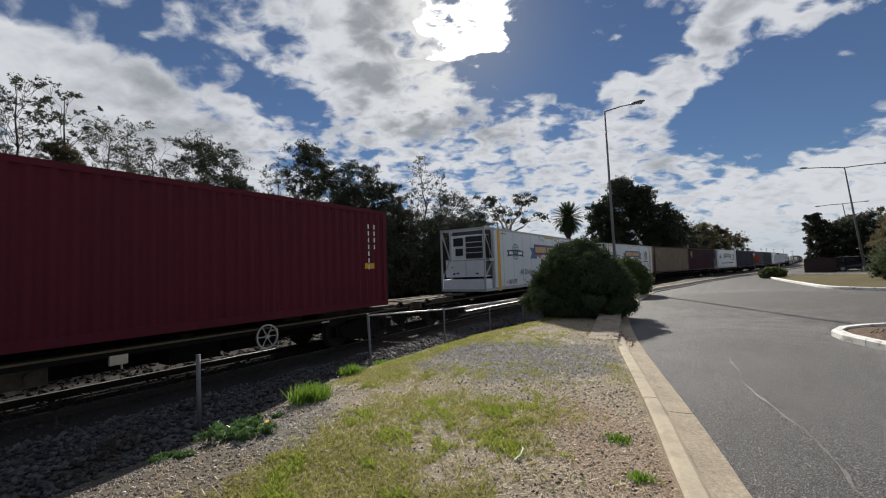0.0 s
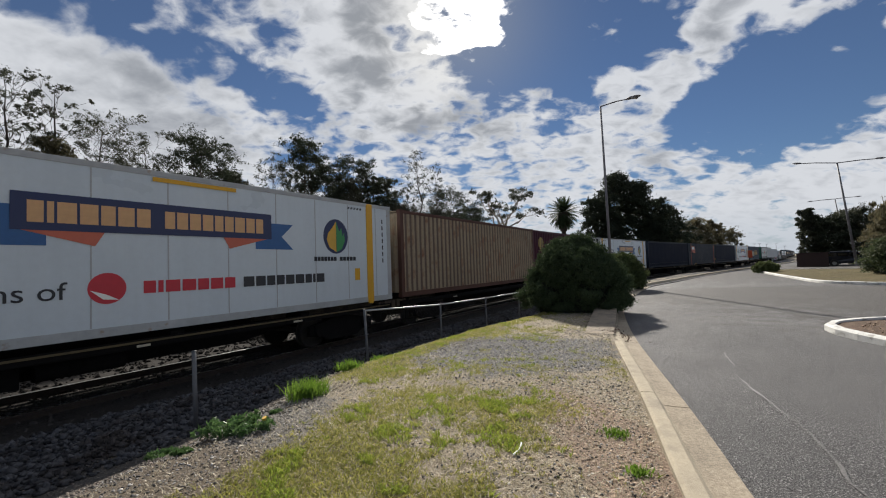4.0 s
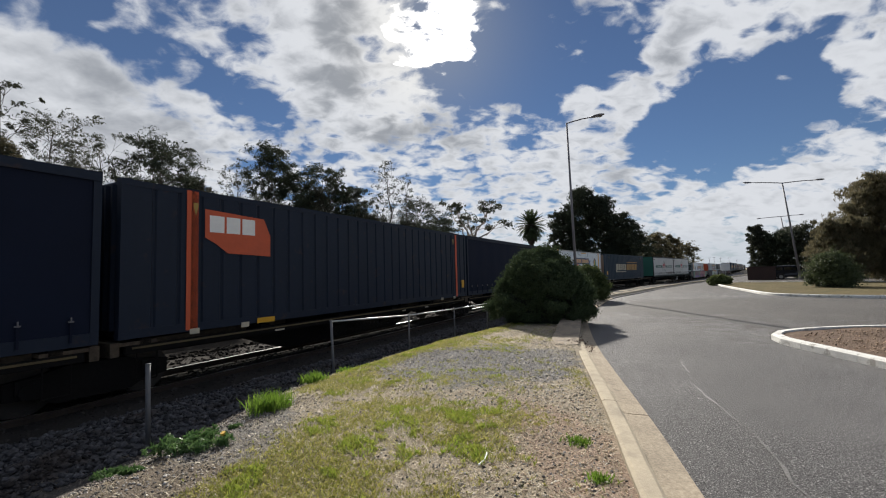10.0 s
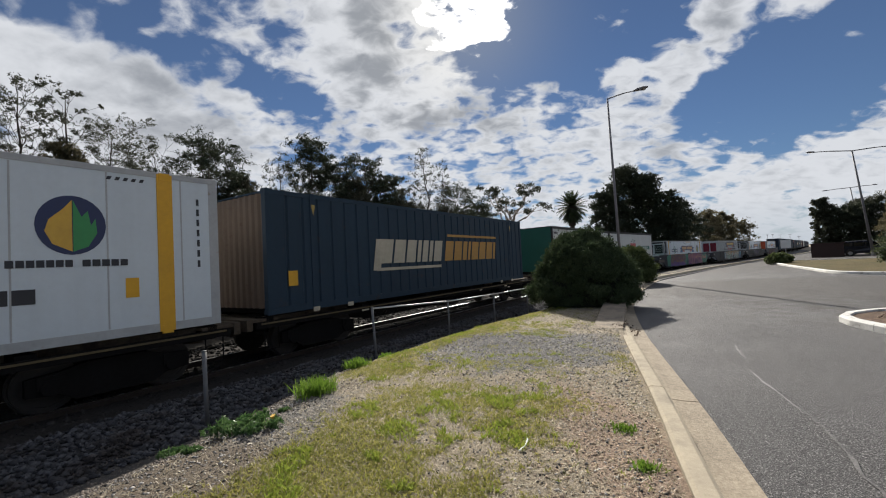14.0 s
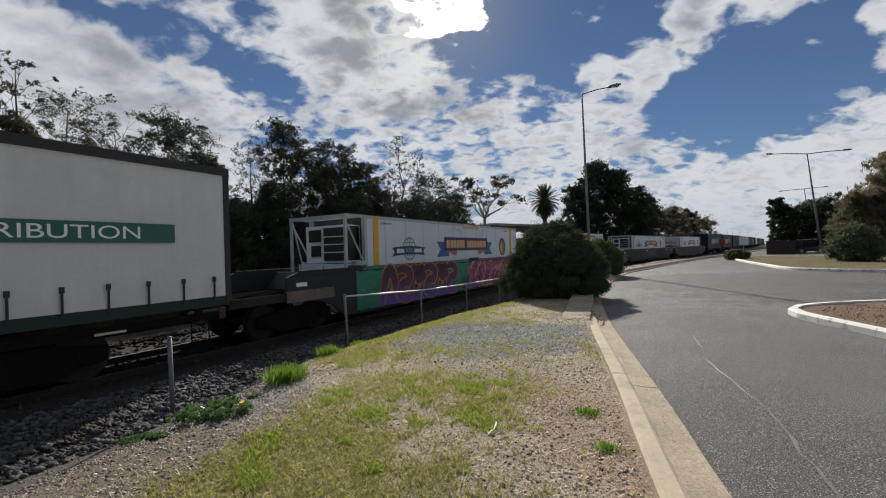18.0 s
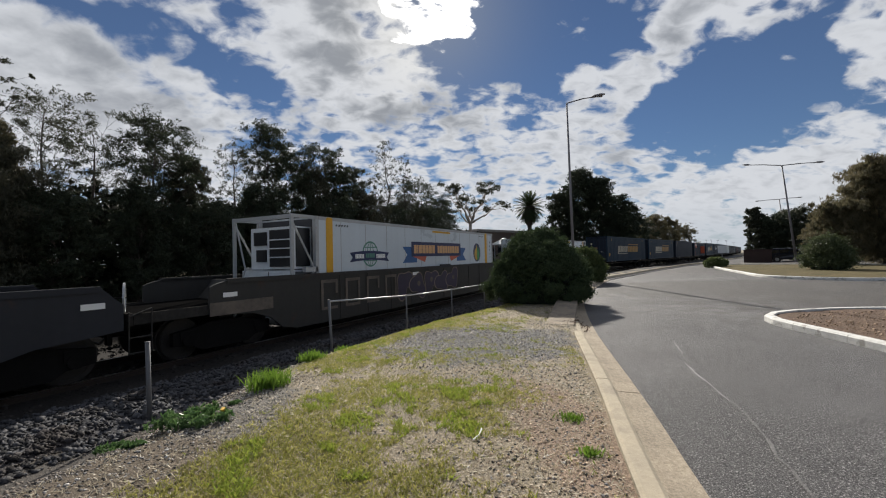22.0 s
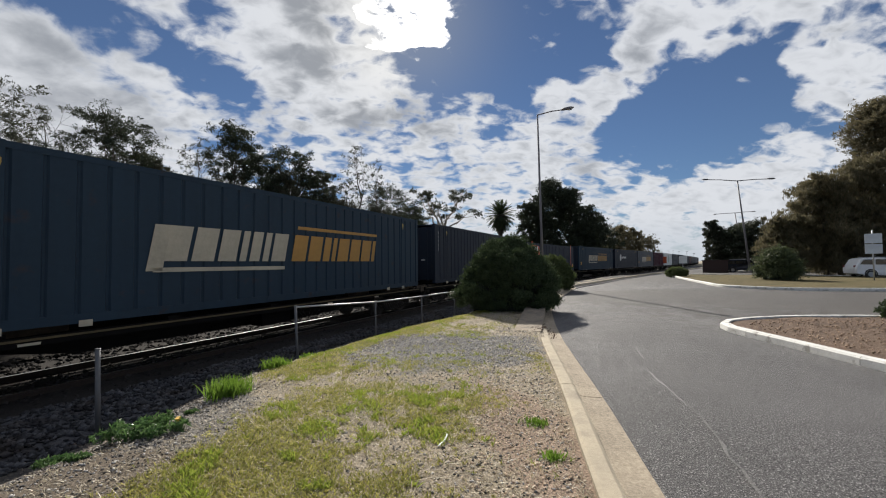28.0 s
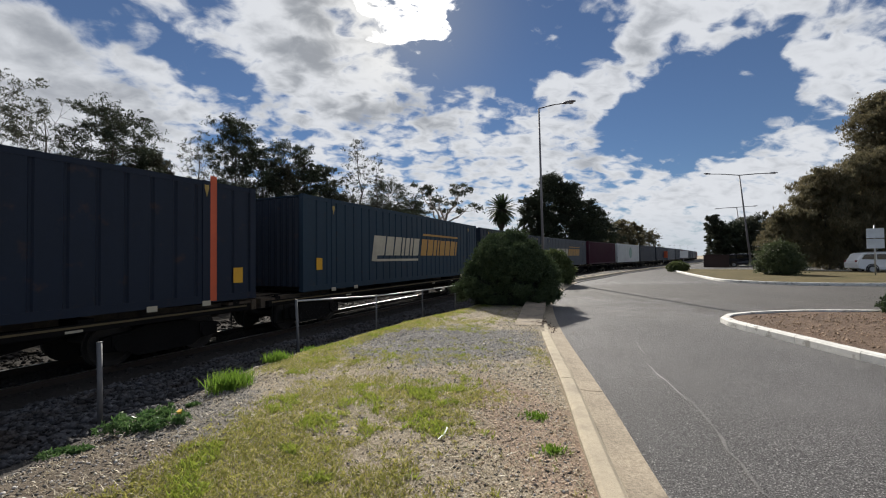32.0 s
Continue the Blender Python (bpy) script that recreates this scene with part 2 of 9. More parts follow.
def leafy(name, color, other, rough=0.6, through=0.3):
    """Foliage: colour changes from leaf to leaf, and a little light comes through."""
    if name in MATS:
        return MATS[name]
    mt = bpy.data.materials.new(name)
    mt.use_nodes = True
    nt = mt.node_tree
    bs = nt.nodes["Principled BSDF"]
    N, L = nt.nodes.new, nt.links.new
    gi = N("ShaderNodeNewGeometry").outputs["Random Per Island"]
    mx = N("ShaderNodeMix")
    mx.data_type = "RGBA"
    L(gi, mx.inputs[0])
    mx.inputs[6].default_value, mx.inputs[7].default_value = (*color, 1), (*other, 1)
    L(mx.outputs[2], bs.inputs["Base Color"])
    bs.inputs["Roughness"].default_value, bs.inputs["Specular IOR Level"].default_value = rough, 0.3
    tr = N("ShaderNodeBsdfTranslucent")
    L(mx.outputs[2], tr.inputs[0])
    ms = N("ShaderNodeMixShader")
    ms.inputs[0].default_value = through
    L(bs.outputs[0], ms.inputs[1]), L(tr.outputs[0], ms.inputs[2])
    L(ms.outputs[0], nt.nodes["Material Output"].inputs[0])
    MATS[name] = mt
    return mt


# ---- mesh helpers ----
def mesh_of(name, verts, faces, material, smooth=False):
    me = bpy.data.meshes.new(name)
    me.from_pydata([tuple(v) for v in verts], [], [tuple(f) for f in faces])
    if material:
        me.materials.append(material)
    if smooth:
        me.polygons.foreach_set("use_smooth", [True] * len(me.polygons))
    me.update()
    return me


def quads_mesh(name, verts, quads, material, smooth=False):
    """A mesh from numpy arrays: verts (n, 3), quads (m, 4) or triangles (m, 3)."""
    verts, quads = np.asarray(verts, np.float32), np.asarray(quads, np.int32)
    me = bpy.data.meshes.new(name)
    k = quads.shape[1]
    me.vertices.add(len(verts))
    me.vertices.foreach_set("co", verts.ravel())
    me.loops.add(quads.size)
    me.loops.foreach_set("vertex_index", quads.ravel())
    me.polygons.add(len(quads))
    me.polygons.foreach_set("loop_start", np.arange(0, quads.size, k, dtype=np.int32))
    me.update(calc_edges=True)
    if smooth:
        me.polygons.foreach_set("use_smooth", np.ones(len(quads), bool))
    me.materials.append(material)
    me.validate()
    return me


def part(name, me, parent, label="", at=None):
    ob = new(name, me)
    ob.parent = parent
    if at is not None:
        ob.matrix_basis = at if isinstance(at, Matrix) else Matrix.Translation(at)
    if label:
        ob["label"] = label
    return ob


def thing(name, label, category, group="", at=None, kind=""):
    ob = tagged(new(name), label, category, group, kind)
    if at is not None:
        ob.matrix_basis = at if isinstance(at, Matrix) else Matrix.Translation(at)
    return ob


BOXF = [(0, 1, 3, 2), (4, 6, 7, 5), (0, 4, 5, 1), (2, 3, 7, 6), (0, 2, 6, 4), (1, 5, 7, 3)]


class Build:
    """Collects boxes, tubes and plates into one mesh."""

    def __init__(self):
        self.v, self.f = [], []

    def add(self, verts, faces):
        n = len(self.v)
        self.v += [tuple(v) for v in verts]
        self.f += [tuple(i + n for i in f) for f in faces]
        return self

    def box(self, x0, x1, y0, y1, z0, z1):
        return self.add([(x, y, z) for x in (x0, x1) for y in (y0, y1) for z in (z0, z1)], BOXF)

    def bar(self, p, q, r, n=8, cap=True, r2=None):
        p, q = Vector(p), Vector(q)
        rot = (q - p).to_track_quat("Z", "Y").to_matrix()
        vs = [tuple(c + rot @ Vector((math.cos(k * math.tau / n) * rr, math.sin(k * math.tau / n) * rr, 0))) for c, rr in ((p, r), (q, r if r2 is None else r2)) for k in range(n)]
        fs = [(k, (k + 1) % n, n + (k + 1) % n, n + k) for k in range(n)]
        if cap:
            fs += [tuple(range(n))[::-1], tuple(range(n, 2 * n))]
        return self.add(vs, fs)

    def prism(self, outline, y0, y1):
        """An outline in x, z pushed from y0 to y1."""
        n = len(outline)
        vs = [(x, y, z) for y in (y0, y1) for x, z in outline]
        fs = [(k, n + k, n + (k + 1) % n, (k + 1) % n) for k in range(n)] + [tuple(range(n)), tuple(range(n, 2 * n))[::-1]]
        return self.add(vs, fs)

    def ring(self, c, r0, r1, y0, y1, n=20):
        """A flat ring round an axis along y."""
        cx, cz = c
        vs = [(cx + math.cos(k * math.tau / n) * r, y, cz + math.sin(k * math.tau / n) * r) for y in (y0, y1) for r in (r0, r1) for k in range(n)]
        fs = []
        for k in range(n):
            j = (k + 1) % n
            a, b2, c2, d = k, n + k, 2 * n + k, 3 * n + k
            a1, b1, c1, d1 = j, n + j, 2 * n + j, 3 * n + j
            fs += [(a, a1, b1, b2), (c2, d, d1, c1), (b2, b1, d1, d), (a, c2, c1, a1)]
        return self.add(vs, fs)

    def disc(self, c, r, y0, y1, n=20):
        cx, cz = c
        return self.prism([(cx + math.cos(k * math.tau / n) * r, cz + math.sin(k * math.tau / n) * r) for k in range(n)], y0, y1)

    def mesh(self, name, material, smooth=False):
        return mesh_of(name, self.v, self.f, material, smooth)


# ---- the line of the track ----
KNOTS = [0, 12, 25, 40, 55, 70, 85, 100, 120, 160, 400]
TURNS = [32.48, 32.91, 33.79, 40.11, 45.49, 45.81, 45.37, 44.80, 43.98, 42.48, 40.77]   # heading in degrees from +y
LINE_S = np.linspace(0, 400, 4001)
_h = np.radians(np.interp(LINE_S, KNOTS, TURNS))
LINE_H = np.convolve(np.pad(_h, 50, mode="edge"), np.ones(101) / 101, "valid")
_m = (LINE_H[1:] + LINE_H[:-1]) / 2
LINE_X = -7.34 + np.concatenate([[0], np.cumsum(np.sin(_m) * 0.1)])
LINE_Y = 4.306 + np.concatenate([[0], np.cumsum(np.cos(_m) * 0.1)])
RAIL_Z, DECK_Z = -0.52, 0.52
HALF = 1.22


def along(s, side=0.0):
    """Place and heading at s metres along the near side of the train; side: metres to the right of it."""
    if s < 0:
        h = LINE_H[0]
        x, y = LINE_X[0] + s * math.sin(h), LINE_Y[0] + s * math.cos(h)
    elif s > 400:
        h = LINE_H[-1]
        x, y = LINE_X[-1] + (s - 400) * math.sin(h), LINE_Y[-1] + (s - 400) * math.cos(h)
    else:
        i = s * 10
        h = float(np.interp(i, np.arange(4001), LINE_H))
        x, y = float(np.interp(i, np.arange(4001), LINE_X)), float(np.interp(i, np.arange(4001), LINE_Y))
    return x + side * math.cos(h), y - side * math.sin(h), h


def on_track(s, z=0.0):
    x, y, h = along(s, -HALF)
    return pose(x, y, z, 0, 0, 90 - math.degrees(h))


LINE_P = np.array([along(s)[:2] for s in np.concatenate([np.arange(-400, 0, 4), np.arange(0, 130, 0.8), np.arange(130, 900, 6)])])


def clear_of_track(x, y):
    """How far a point stands to the right of the train's near side (negative: under or beyond it)."""
    p = np.stack([np.ravel(x), np.ravel(y)], 1)
    out = np.empty(len(p))
    a, d = LINE_P[:-1], np.diff(LINE_P, axis=0)
    l2 = (d ** 2).sum(1)
    for i in range(0, len(p), 4000):
        q = p[i:i + 4000, None, :] - a[None]
        k = np.clip((q * d).sum(2) / l2, 0, 1)
        r = q - k[..., None] * d
        dist = np.hypot(r[..., 0], r[..., 1])
        j = dist.argmin(1)
        n = np.arange(len(j))
        sign = np.sign(d[j, 1] * r[n, j, 0] - d[j, 0] * r[n, j, 1])
        out[i:i + 4000] = dist[n, j] * sign
    return out.reshape(np.shape(x))


def smoothstep(v, lo, hi):
    k = np.clip((v - lo) / (hi - lo), 0, 1)
    return k * k * (3 - 2 * k)


# kerb line, from behind the camera to the distance (back edge of the kerb)
KERB = [(-2.6, -14.0), (-0.6, -5.0), (0.62, 0.0), (1.50, 2.80), (1.84, 3.76), (2.22, 4.89), (3.20, 7.91), (4.45, 11.3), (6.0, 14.9), (8.2, 18.8), (11.7, 24.3), (15.9, 28.9), (21.8, 35.2), (29.9, 43.4), (37.3, 50.3), (50.0, 62.6), (90.0, 102.0), (160.0, 178.0), (330.0, 376.0)]
ROAD_Z = -0.10


def rounded(points, step=0.5):
    """A smooth line through the points (Catmull-Rom), about step metres apart."""
    pts = [Vector((*q, 0)) for q in points]
    pts = [2 * pts[0] - pts[1]] + pts + [2 * pts[-1] - pts[-2]]
    out = []
    for p0, p1, p2, p3 in zip(pts, pts[1:], pts[2:], pts[3:]):
        n = max(2, min(60, int((p2 - p1).length / step)))
        for k in range(n):
            t = k / n
            out.append(0.5 * ((2 * p1) + (p2 - p0) * t + (2 * p0 - 5 * p1 + 4 * p2 - p3) * t * t + (3 * p1 - p0 - 3 * p2 + p3) * t ** 3))
    out.append(pts[-2])
    return np.array([(q.x, q.y) for q in out])


def shifted(line, off):
    """The line moved off metres to its right."""
    d = np.gradient(line, axis=0)
    d /= np.hypot(d[:, 0], d[:, 1])[:, None]
    return line + off * np.stack([d[:, 1], -d[:, 0]], 1)


KERB_LINE = rounded(KERB)


def right_of_kerb(x, y):
    """Metres to the right of the kerb's back edge, along x."""
    return np.asarray(x) - np.interp(np.asarray(y), KERB_LINE[:, 1], KERB_LINE[:, 0])


CREST = [4.7, 4.5, 3.85, 3.8, 4.2]      # metres from the train to the top of the slope, at five places along it


def verge_height(x, y):
    """Height of the natural ground."""
    c = clear_of_track(x, y)
    crest = np.interp(y, [3.0, 4.5, 6.5, 10.0, 12.0], CREST)
    z = -0.62 * smoothstep(c, crest + 0.25, crest - 1.75) - 0.24 * smoothstep(c, 2.5, 1.9) * smoothstep(c, -26.0, -22.0)
    road = smoothstep(right_of_kerb(x, y), 0.10, 0.32)
    rough = np.array([noise.noise(Vector((float(a) * 0.9, float(b) * 0.9, 0))) for a, b in zip(np.ravel(x), np.ravel(y))]).reshape(np.shape(x))
    z = z + 0.03 * rough * smoothstep(np.abs(np.asarray(x)) + np.abs(np.asarray(y)), 60, 20)
    return z * (1 - road) - 0.33 * road

# ---- ground, road, kerbs ----
# The last, widest patch puts the far verge's shade into the soil colour.
soil = paint("verge_soil", (0.285, 0.240, 0.175), 0.95, grain=(55, 0.65), stains=(1.3, 0.25), bump=1.0, bump_scale=60, second=(0.46, 0.40, 0.33, 42.0), second_at=(0.54, 0.60), spec=0.2,
             patches=((1.2, 7.3, 1.75, 1.7, (0.165, 0.160, 0.158)), (-1.75, 4.3, 0.55, 1.2, (0.185, 0.170, 0.150)), (-2.3, 3.0, 0.9, 1.1, (0.150, 0.122, 0.094)), (-4.4, 5.0, 1.7, 4.0, (0.085, 0.077, 0.070)), (1.35, 3.3, 0.42, 1.7, (0.30, 0.225, 0.17)), (70.0, 100.0, 92.0, 92.0, (0.045, 0.043, 0.045))))
asphalt = paint("asphalt", (0.086, 0.083, 0.085), 0.74, grain=(112, 1.8), stains=(0.42, 0.30), bump=1.0, bump_scale=110, second=(0.31, 0.30, 0.295, 78.0), second_at=(0.54, 0.62), spec=0.28, patches=((31.0, 12.0, 21.5, 9.5, (0.078, 0.072, 0.068)), (40.0, 60.0, 36.0, 40.0, (0.080, 0.074, 0.071)), (14.0, 17.0, 7.0, 4.5, (0.083, 0.077, 0.074))))
concrete = paint("kerb_concrete", (0.42, 0.36, 0.27), 0.9, grain=(30, 0.10), stains=(2.0, 0.14), bump=0.4, bump_scale=90, second=(0.30, 0.26, 0.20, 3.0), second_at=(0.52, 0.7), spec=0.3)
gutter_mat = paint("gutter_concrete", (0.345, 0.290, 0.220), 0.9, grain=(40, 0.35), stains=(1.6, 0.2), bump=0.6, bump_scale=80, second=(0.25, 0.21, 0.165, 4.0), second_at=(0.54, 0.68), spec=0.3)
slab_mat = paint("slab_concrete", (0.275, 0.230, 0.178), 0.9, grain=(30, 0.25), stains=(1.4, 0.25), bump=0.5, bump_scale=60, second=(0.19, 0.16, 0.13, 3.0), spec=0.25)
far_gutter = paint("tarred_gutter", (0.070, 0.068, 0.070), 0.85, grain=(40, 0.4), stains=(0.6, 0.2), spec=0.25)
white_kerb = paint("white_painted_kerb", (0.66, 0.65, 0.62), 0.8, grain=(25, 0.10), stains=(2.2, 0.16), bump=0.3, second=(0.36, 0.34, 0.31, 5.0), second_at=(0.54, 0.64), per=0.15)
mulch = paint("bark_mulch", (0.125, 0.085, 0.062), 0.95, grain=(60, 0.35), stains=(1.2, 0.2), bump=1.0, bump_scale=60, second=(0.20, 0.14, 0.10, 9.0), spec=0.2)
dry_grass = paint("dry_grass_ground", (0.120, 0.097, 0.050), 0.95, grain=(45, 0.25), stains=(0.5, 0.2), bump=0.9, bump_scale=60, second=(0.085, 0.078, 0.038, 0.8), spec=0.1)
ballast_mat = paint("ballast_stone", (0.062, 0.062, 0.067), 0.9, grain=(30, 0.35), stains=(0.7, 0.2), bump=1.0, bump_scale=28, second=(0.044, 0.038, 0.036, 1.5), per=1.5, spec=0.25)


def spread(fine0, fine1, step, far, grow=1.22):
    v = list(np.arange(fine0, fine1 + step / 2, step))
    d, x = step, v[-1]
    while x < far:
        d *= grow
        x += d
        v.append(x)
    d, x = step, v[0]
    while x > -far:
        d *= grow
        x -= d
        v.insert(0, x)
    return np.array(v)


def grid_faces(nx, ny):
    i, j = np.meshgrid(np.arange(nx - 1), np.arange(ny - 1), indexing="ij")
    a = (i * ny + j).ravel()
    return np.stack([a, a + ny, a + ny + 1, a + 1], 1)


gx, gy = spread(-9, 7, 0.22, 2600), spread(-2, 26, 0.28, 2600)
GX, GY = np.meshgrid(gx, gy, indexing="ij")
GZ = verge_height(GX, GY)
ground = tagged(new("ground", quads_mesh("ground", np.stack([GX, GY, GZ], 2).reshape(-1, 3), grid_faces(len(gx), len(gy)), soil, True)),
                "bare earth and gravel verge sloping down to the railway", "ground", kind="structure")

# road: rows run from the gutter to the right
gut = shifted(KERB_LINE, 0.43)
cols = np.concatenate([[0, 0.5, 1, 2, 3, 4.5, 6.5, 9, 12, 16, 22, 30, 42, 60, 90, 140, 220, 400]])
rdir = np.array([0.96, -0.28])
RV = np.concatenate([gut[:, None, :] + cols[None, :, None] * rdir, np.full((len(gut), len(cols), 1), ROAD_Z)], 2)
RV[:, :, 2] += 0.012 * np.sin(RV[:, :, 0] * 0.31) * np.sin(RV[:, :, 1] * 0.27)
RV[:, :, 2] -= 0.03 * np.exp(-((cols[None] / 0.5) ** 2))
road = tagged(new("road", quads_mesh("road", RV.reshape(-1, 3), grid_faces(len(gut), len(cols))[:, ::-1], asphalt, True)),
              "worn grey asphalt road with pale cracks and patched seams", "road", kind="structure")


def swept(name, line, profile, material, close=False):
    """A profile of (offset to the right, height) pushed along a line."""
    n, k = len(line), len(profile)
    rows = [shifted(line, o) for o, _ in profile]
    v = np.array([[(*rows[j][i], profile[j][1]) for j in range(k)] for i in range(n)]).reshape(-1, 3)
    f = []
    for i in range(n - 1 + (1 if close else 0)):
        for j in range(k - 1):
            a, b = i * k + j, ((i + 1) % n) * k + j
            f.append((a, a + 1, b + 1, b))
    if not close:
        f += [tuple(range(k)), tuple(range((n - 1) * k, n * k))[::-1]]
    return mesh_of(name, v, f, material)


def cut(line, a, b):
    """The stretch of a line between two arc lengths."""
    d = np.concatenate([[0], np.cumsum(np.hypot(*np.diff(line, axis=0).T))])
    t = np.linspace(a, b, max(3, int((b - a) / 0.4)))
    return np.stack([np.interp(t, d, line[:, 0]), np.interp(t, d, line[:, 1])], 1)


kerb = thing("kerb", "pale sandy concrete kerb with gutter beside the road", "kerb", kind="structure")
klen = np.hypot(*np.diff(KERB_LINE, axis=0).T).sum()
kprof = [(-0.01, -0.30), (-0.01, 0.045), (0.02, 0.06), (0.125, 0.055), (0.155, 0.035), (0.19, -0.055), (0.196, -0.078), (0.198, -0.30)]
gprof = [(0.198, -0.30), (0.198, -0.074), (0.30, -0.086), (0.465, -0.092), (0.475, -0.30)]
dist_k = np.concatenate([[0], np.cumsum(np.hypot(*np.diff(KERB_LINE, axis=0).T))])
k_slab0 = float(np.interp(7.62, KERB_LINE[:, 1], dist_k))
k_slab1 = float(np.interp(12.2, KERB_LINE[:, 1], dist_k))
pos = k_slab0 - 7 * 3.12
while pos < klen - 3:
    ln = 3.12 if pos < 60 else 24.0
    a, b = max(pos, 0.0), min(pos + ln - 0.015, klen)
    if b <= k_slab0 or a >= k_slab1 - 1.0:
        part("kerb_stone", swept("kerb_stone", cut(KERB_LINE, a, b), kprof, concrete), kerb)
        part("gutter_slab", swept("gutter_slab", cut(KERB_LINE, a, b), gprof, gutter_mat if pos < 38 else far_gutter), kerb, "worn gutter slab")
    else:
        low = [(o, min(z, -0.03 - 0.06 * max(o, 0)) if z > -0.2 else z) for o, z in kprof]
        part("kerb_stone", swept("kerb_stone", cut(KERB_LINE, a, b), low, concrete), kerb, "worn sunken stretch of the kerb with gravel washed over it")
        part("gutter_slab", swept("gutter_slab", cut(KERB_LINE, a, b), [(o, z - 0.015 if z > -0.2 else z) for o, z in gprof], gutter_mat), kerb, "worn grey-brown gutter slab")
    pos += ln

slab = thing("concrete_slab", "cracked pale concrete slab sloping at the verge's edge", "slab", at=(3.95, 10.35, 0.0))
sb = Build()
sb.prism([(-1.9, -0.10), (2.0, -0.10), (2.1, 0.16), (1.2, 0.15), (-1.9, 0.01)], -0.30, 0.27)
part("slab", sb.mesh("slab", slab_mat), slab).rotation_euler = (0, 0, radians(66))


def bed(name, outline, top, material, kerb_mat, label, category, kerb_w=0.16, lift=0.05, kerb_step=1.2):
    """A raised bed: kerb all round, earth inside."""
    t = thing(name, label, category)
    line = rounded(outline + outline[:1], 0.4)[:-1]
    area = 0.5 * np.sum(line[:, 0] * np.roll(line[:, 1], -1) - np.roll(line[:, 0], -1) * line[:, 1])
    if area < 0:
        line = line[::-1]
    prof = [(0.0, ROAD_Z - 0.15), (0.0, top - 0.03), (-0.03, top), (-kerb_w, top), (-kerb_w - 0.01, top - 0.12)]
    ring = np.concatenate([line, line[:1]])
    total = float(np.hypot(*np.diff(ring, axis=0).T).sum())
    stones_n = int(total / kerb_step)
    for k in range(stones_n):
        a = total * k / stones_n
        part("kerb_stone", swept("kerb_stone", cut(ring, a, a + total / stones_n - 0.012), prof, kerb_mat), t, "white-painted concrete kerb stone")
    inner = shifted(line, -kerb_w + 0.005)
    c = inner.mean(0)
    rings = [1.0, 0.92, 0.75, 0.5, 0.25]
    vs, fs, n = [], [], len(inner)
    for r in rings:
        for q in inner:
            w = c + (q - c) * r
            h = top - 0.04 + lift * (1 - r) + 0.02 * noise.noise(Vector((w[0], w[1], 0)))
            vs.append((w[0], w[1], h))
    vs.append((c[0], c[1], top - 0.04 + lift))
    for k in range(len(rings) - 1):
        for i2 in range(n):
            j2 = (i2 + 1) % n
            fs.append((k * n + i2, k * n + j2, (k + 1) * n + j2, (k + 1) * n + i2))
    for i2 in range(n):
        fs.append(((len(rings) - 1) * n + i2, (len(rings) - 1) * n + (i2 + 1) % n, len(vs) - 1))
    part("earth", mesh_of("earth", vs, fs, material, True), t)
    return t


bed("traffic_island", [(7.55, 8.0), (7.95, 8.75), (8.8, 9.2), (10.5, 9.35), (12.7, 8.85), (17.0, 7.4), (24, 4.5), (26, 1.0), (18, -4.0), (10, -3.0), (7.4, -0.5), (6.85, 2.5), (6.95, 4.8), (7.22, 6.2)],
    0.045, mulch, white_kerb, "kerbed traffic island with brown bark mulch", "traffic island")
bed("grass_median", [(30.4, 40.0), (25.6, 32.0), (22.2, 26.0), (20.3, 22.4), (20.2, 20.4), (21.2, 18.3), (24.3, 16.7), (32, 13.7), (50, 7.5), (62, 4), (64, 8), (52, 17), (43, 28), (37, 37), (32.6, 41.6), (31, 41.2)],
    0.05, dry_grass, white_kerb, "kerbed median of dry yellow grass beside the car park", "median", kerb_step=2.4)

# ---- railway track ----
steel = paint("rail_steel", (0.62, 0.62, 0.62), 0.36, 1.0, grain=(8, 0.08), stains=(1.0, 0.1))
rust = paint("rusty_steel", (0.034, 0.025, 0.020), 0.85, 0.2, grain=(20, 0.2), stains=(1.5, 0.2), bump=0.3)
sleeper_mat = paint("sleeper_concrete", (0.22, 0.20, 0.18), 0.9, grain=(18, 0.15), stains=(2, 0.2), bump=0.4, per=0.4)
S_ALL = np.concatenate([np.arange(-380, -8, 12.0), np.arange(-8, 130, 1.5), np.arange(130, 760, 14.0)])


def strip(name, prof, material, ss=S_ALL, smooth=False):
    """A profile of (metres right of the near side of the train, height) along the track."""
    n, k = len(ss), len(prof)
    v = []
    for s in ss:
        x, y, h = along(s)
        v += [(x + o * math.cos(h), y - o * math.sin(h), z) for o, z in prof]
    f = [(i * k + j, i * k + j + 1, (i + 1) * k + j + 1, (i + 1) * k + j) for i in range(n - 1) for j in range(k - 1)]
    return mesh_of(name, v, f, material, smooth)


ballast = tagged(new("ballast", strip("ballast", [(2.7, -0.95), (2.1, -0.63), (0.9, -0.60), (0.62, -0.612)], ballast_mat)),
                 "shoulder of crushed grey ballast stone beside the track", "ballast", kind="structure")
# Shade under the train is put into this darker stone colour.
bed_shade_mat = paint("shade_dark_ballast", (0.036, 0.033, 0.031), 0.95, grain=(30, 0.35), stains=(0.7, 0.3), bump=1.0, bump_scale=28, per=0.8, spec=0.08)
tagged(new("track_bed", strip("track_bed", [(0.62, -0.612), (0.12, -0.64), (-2.6, -0.65)], bed_shade_mat)), "ballast between and under the rails, train's shade put into its colour", "ballast", kind="structure")
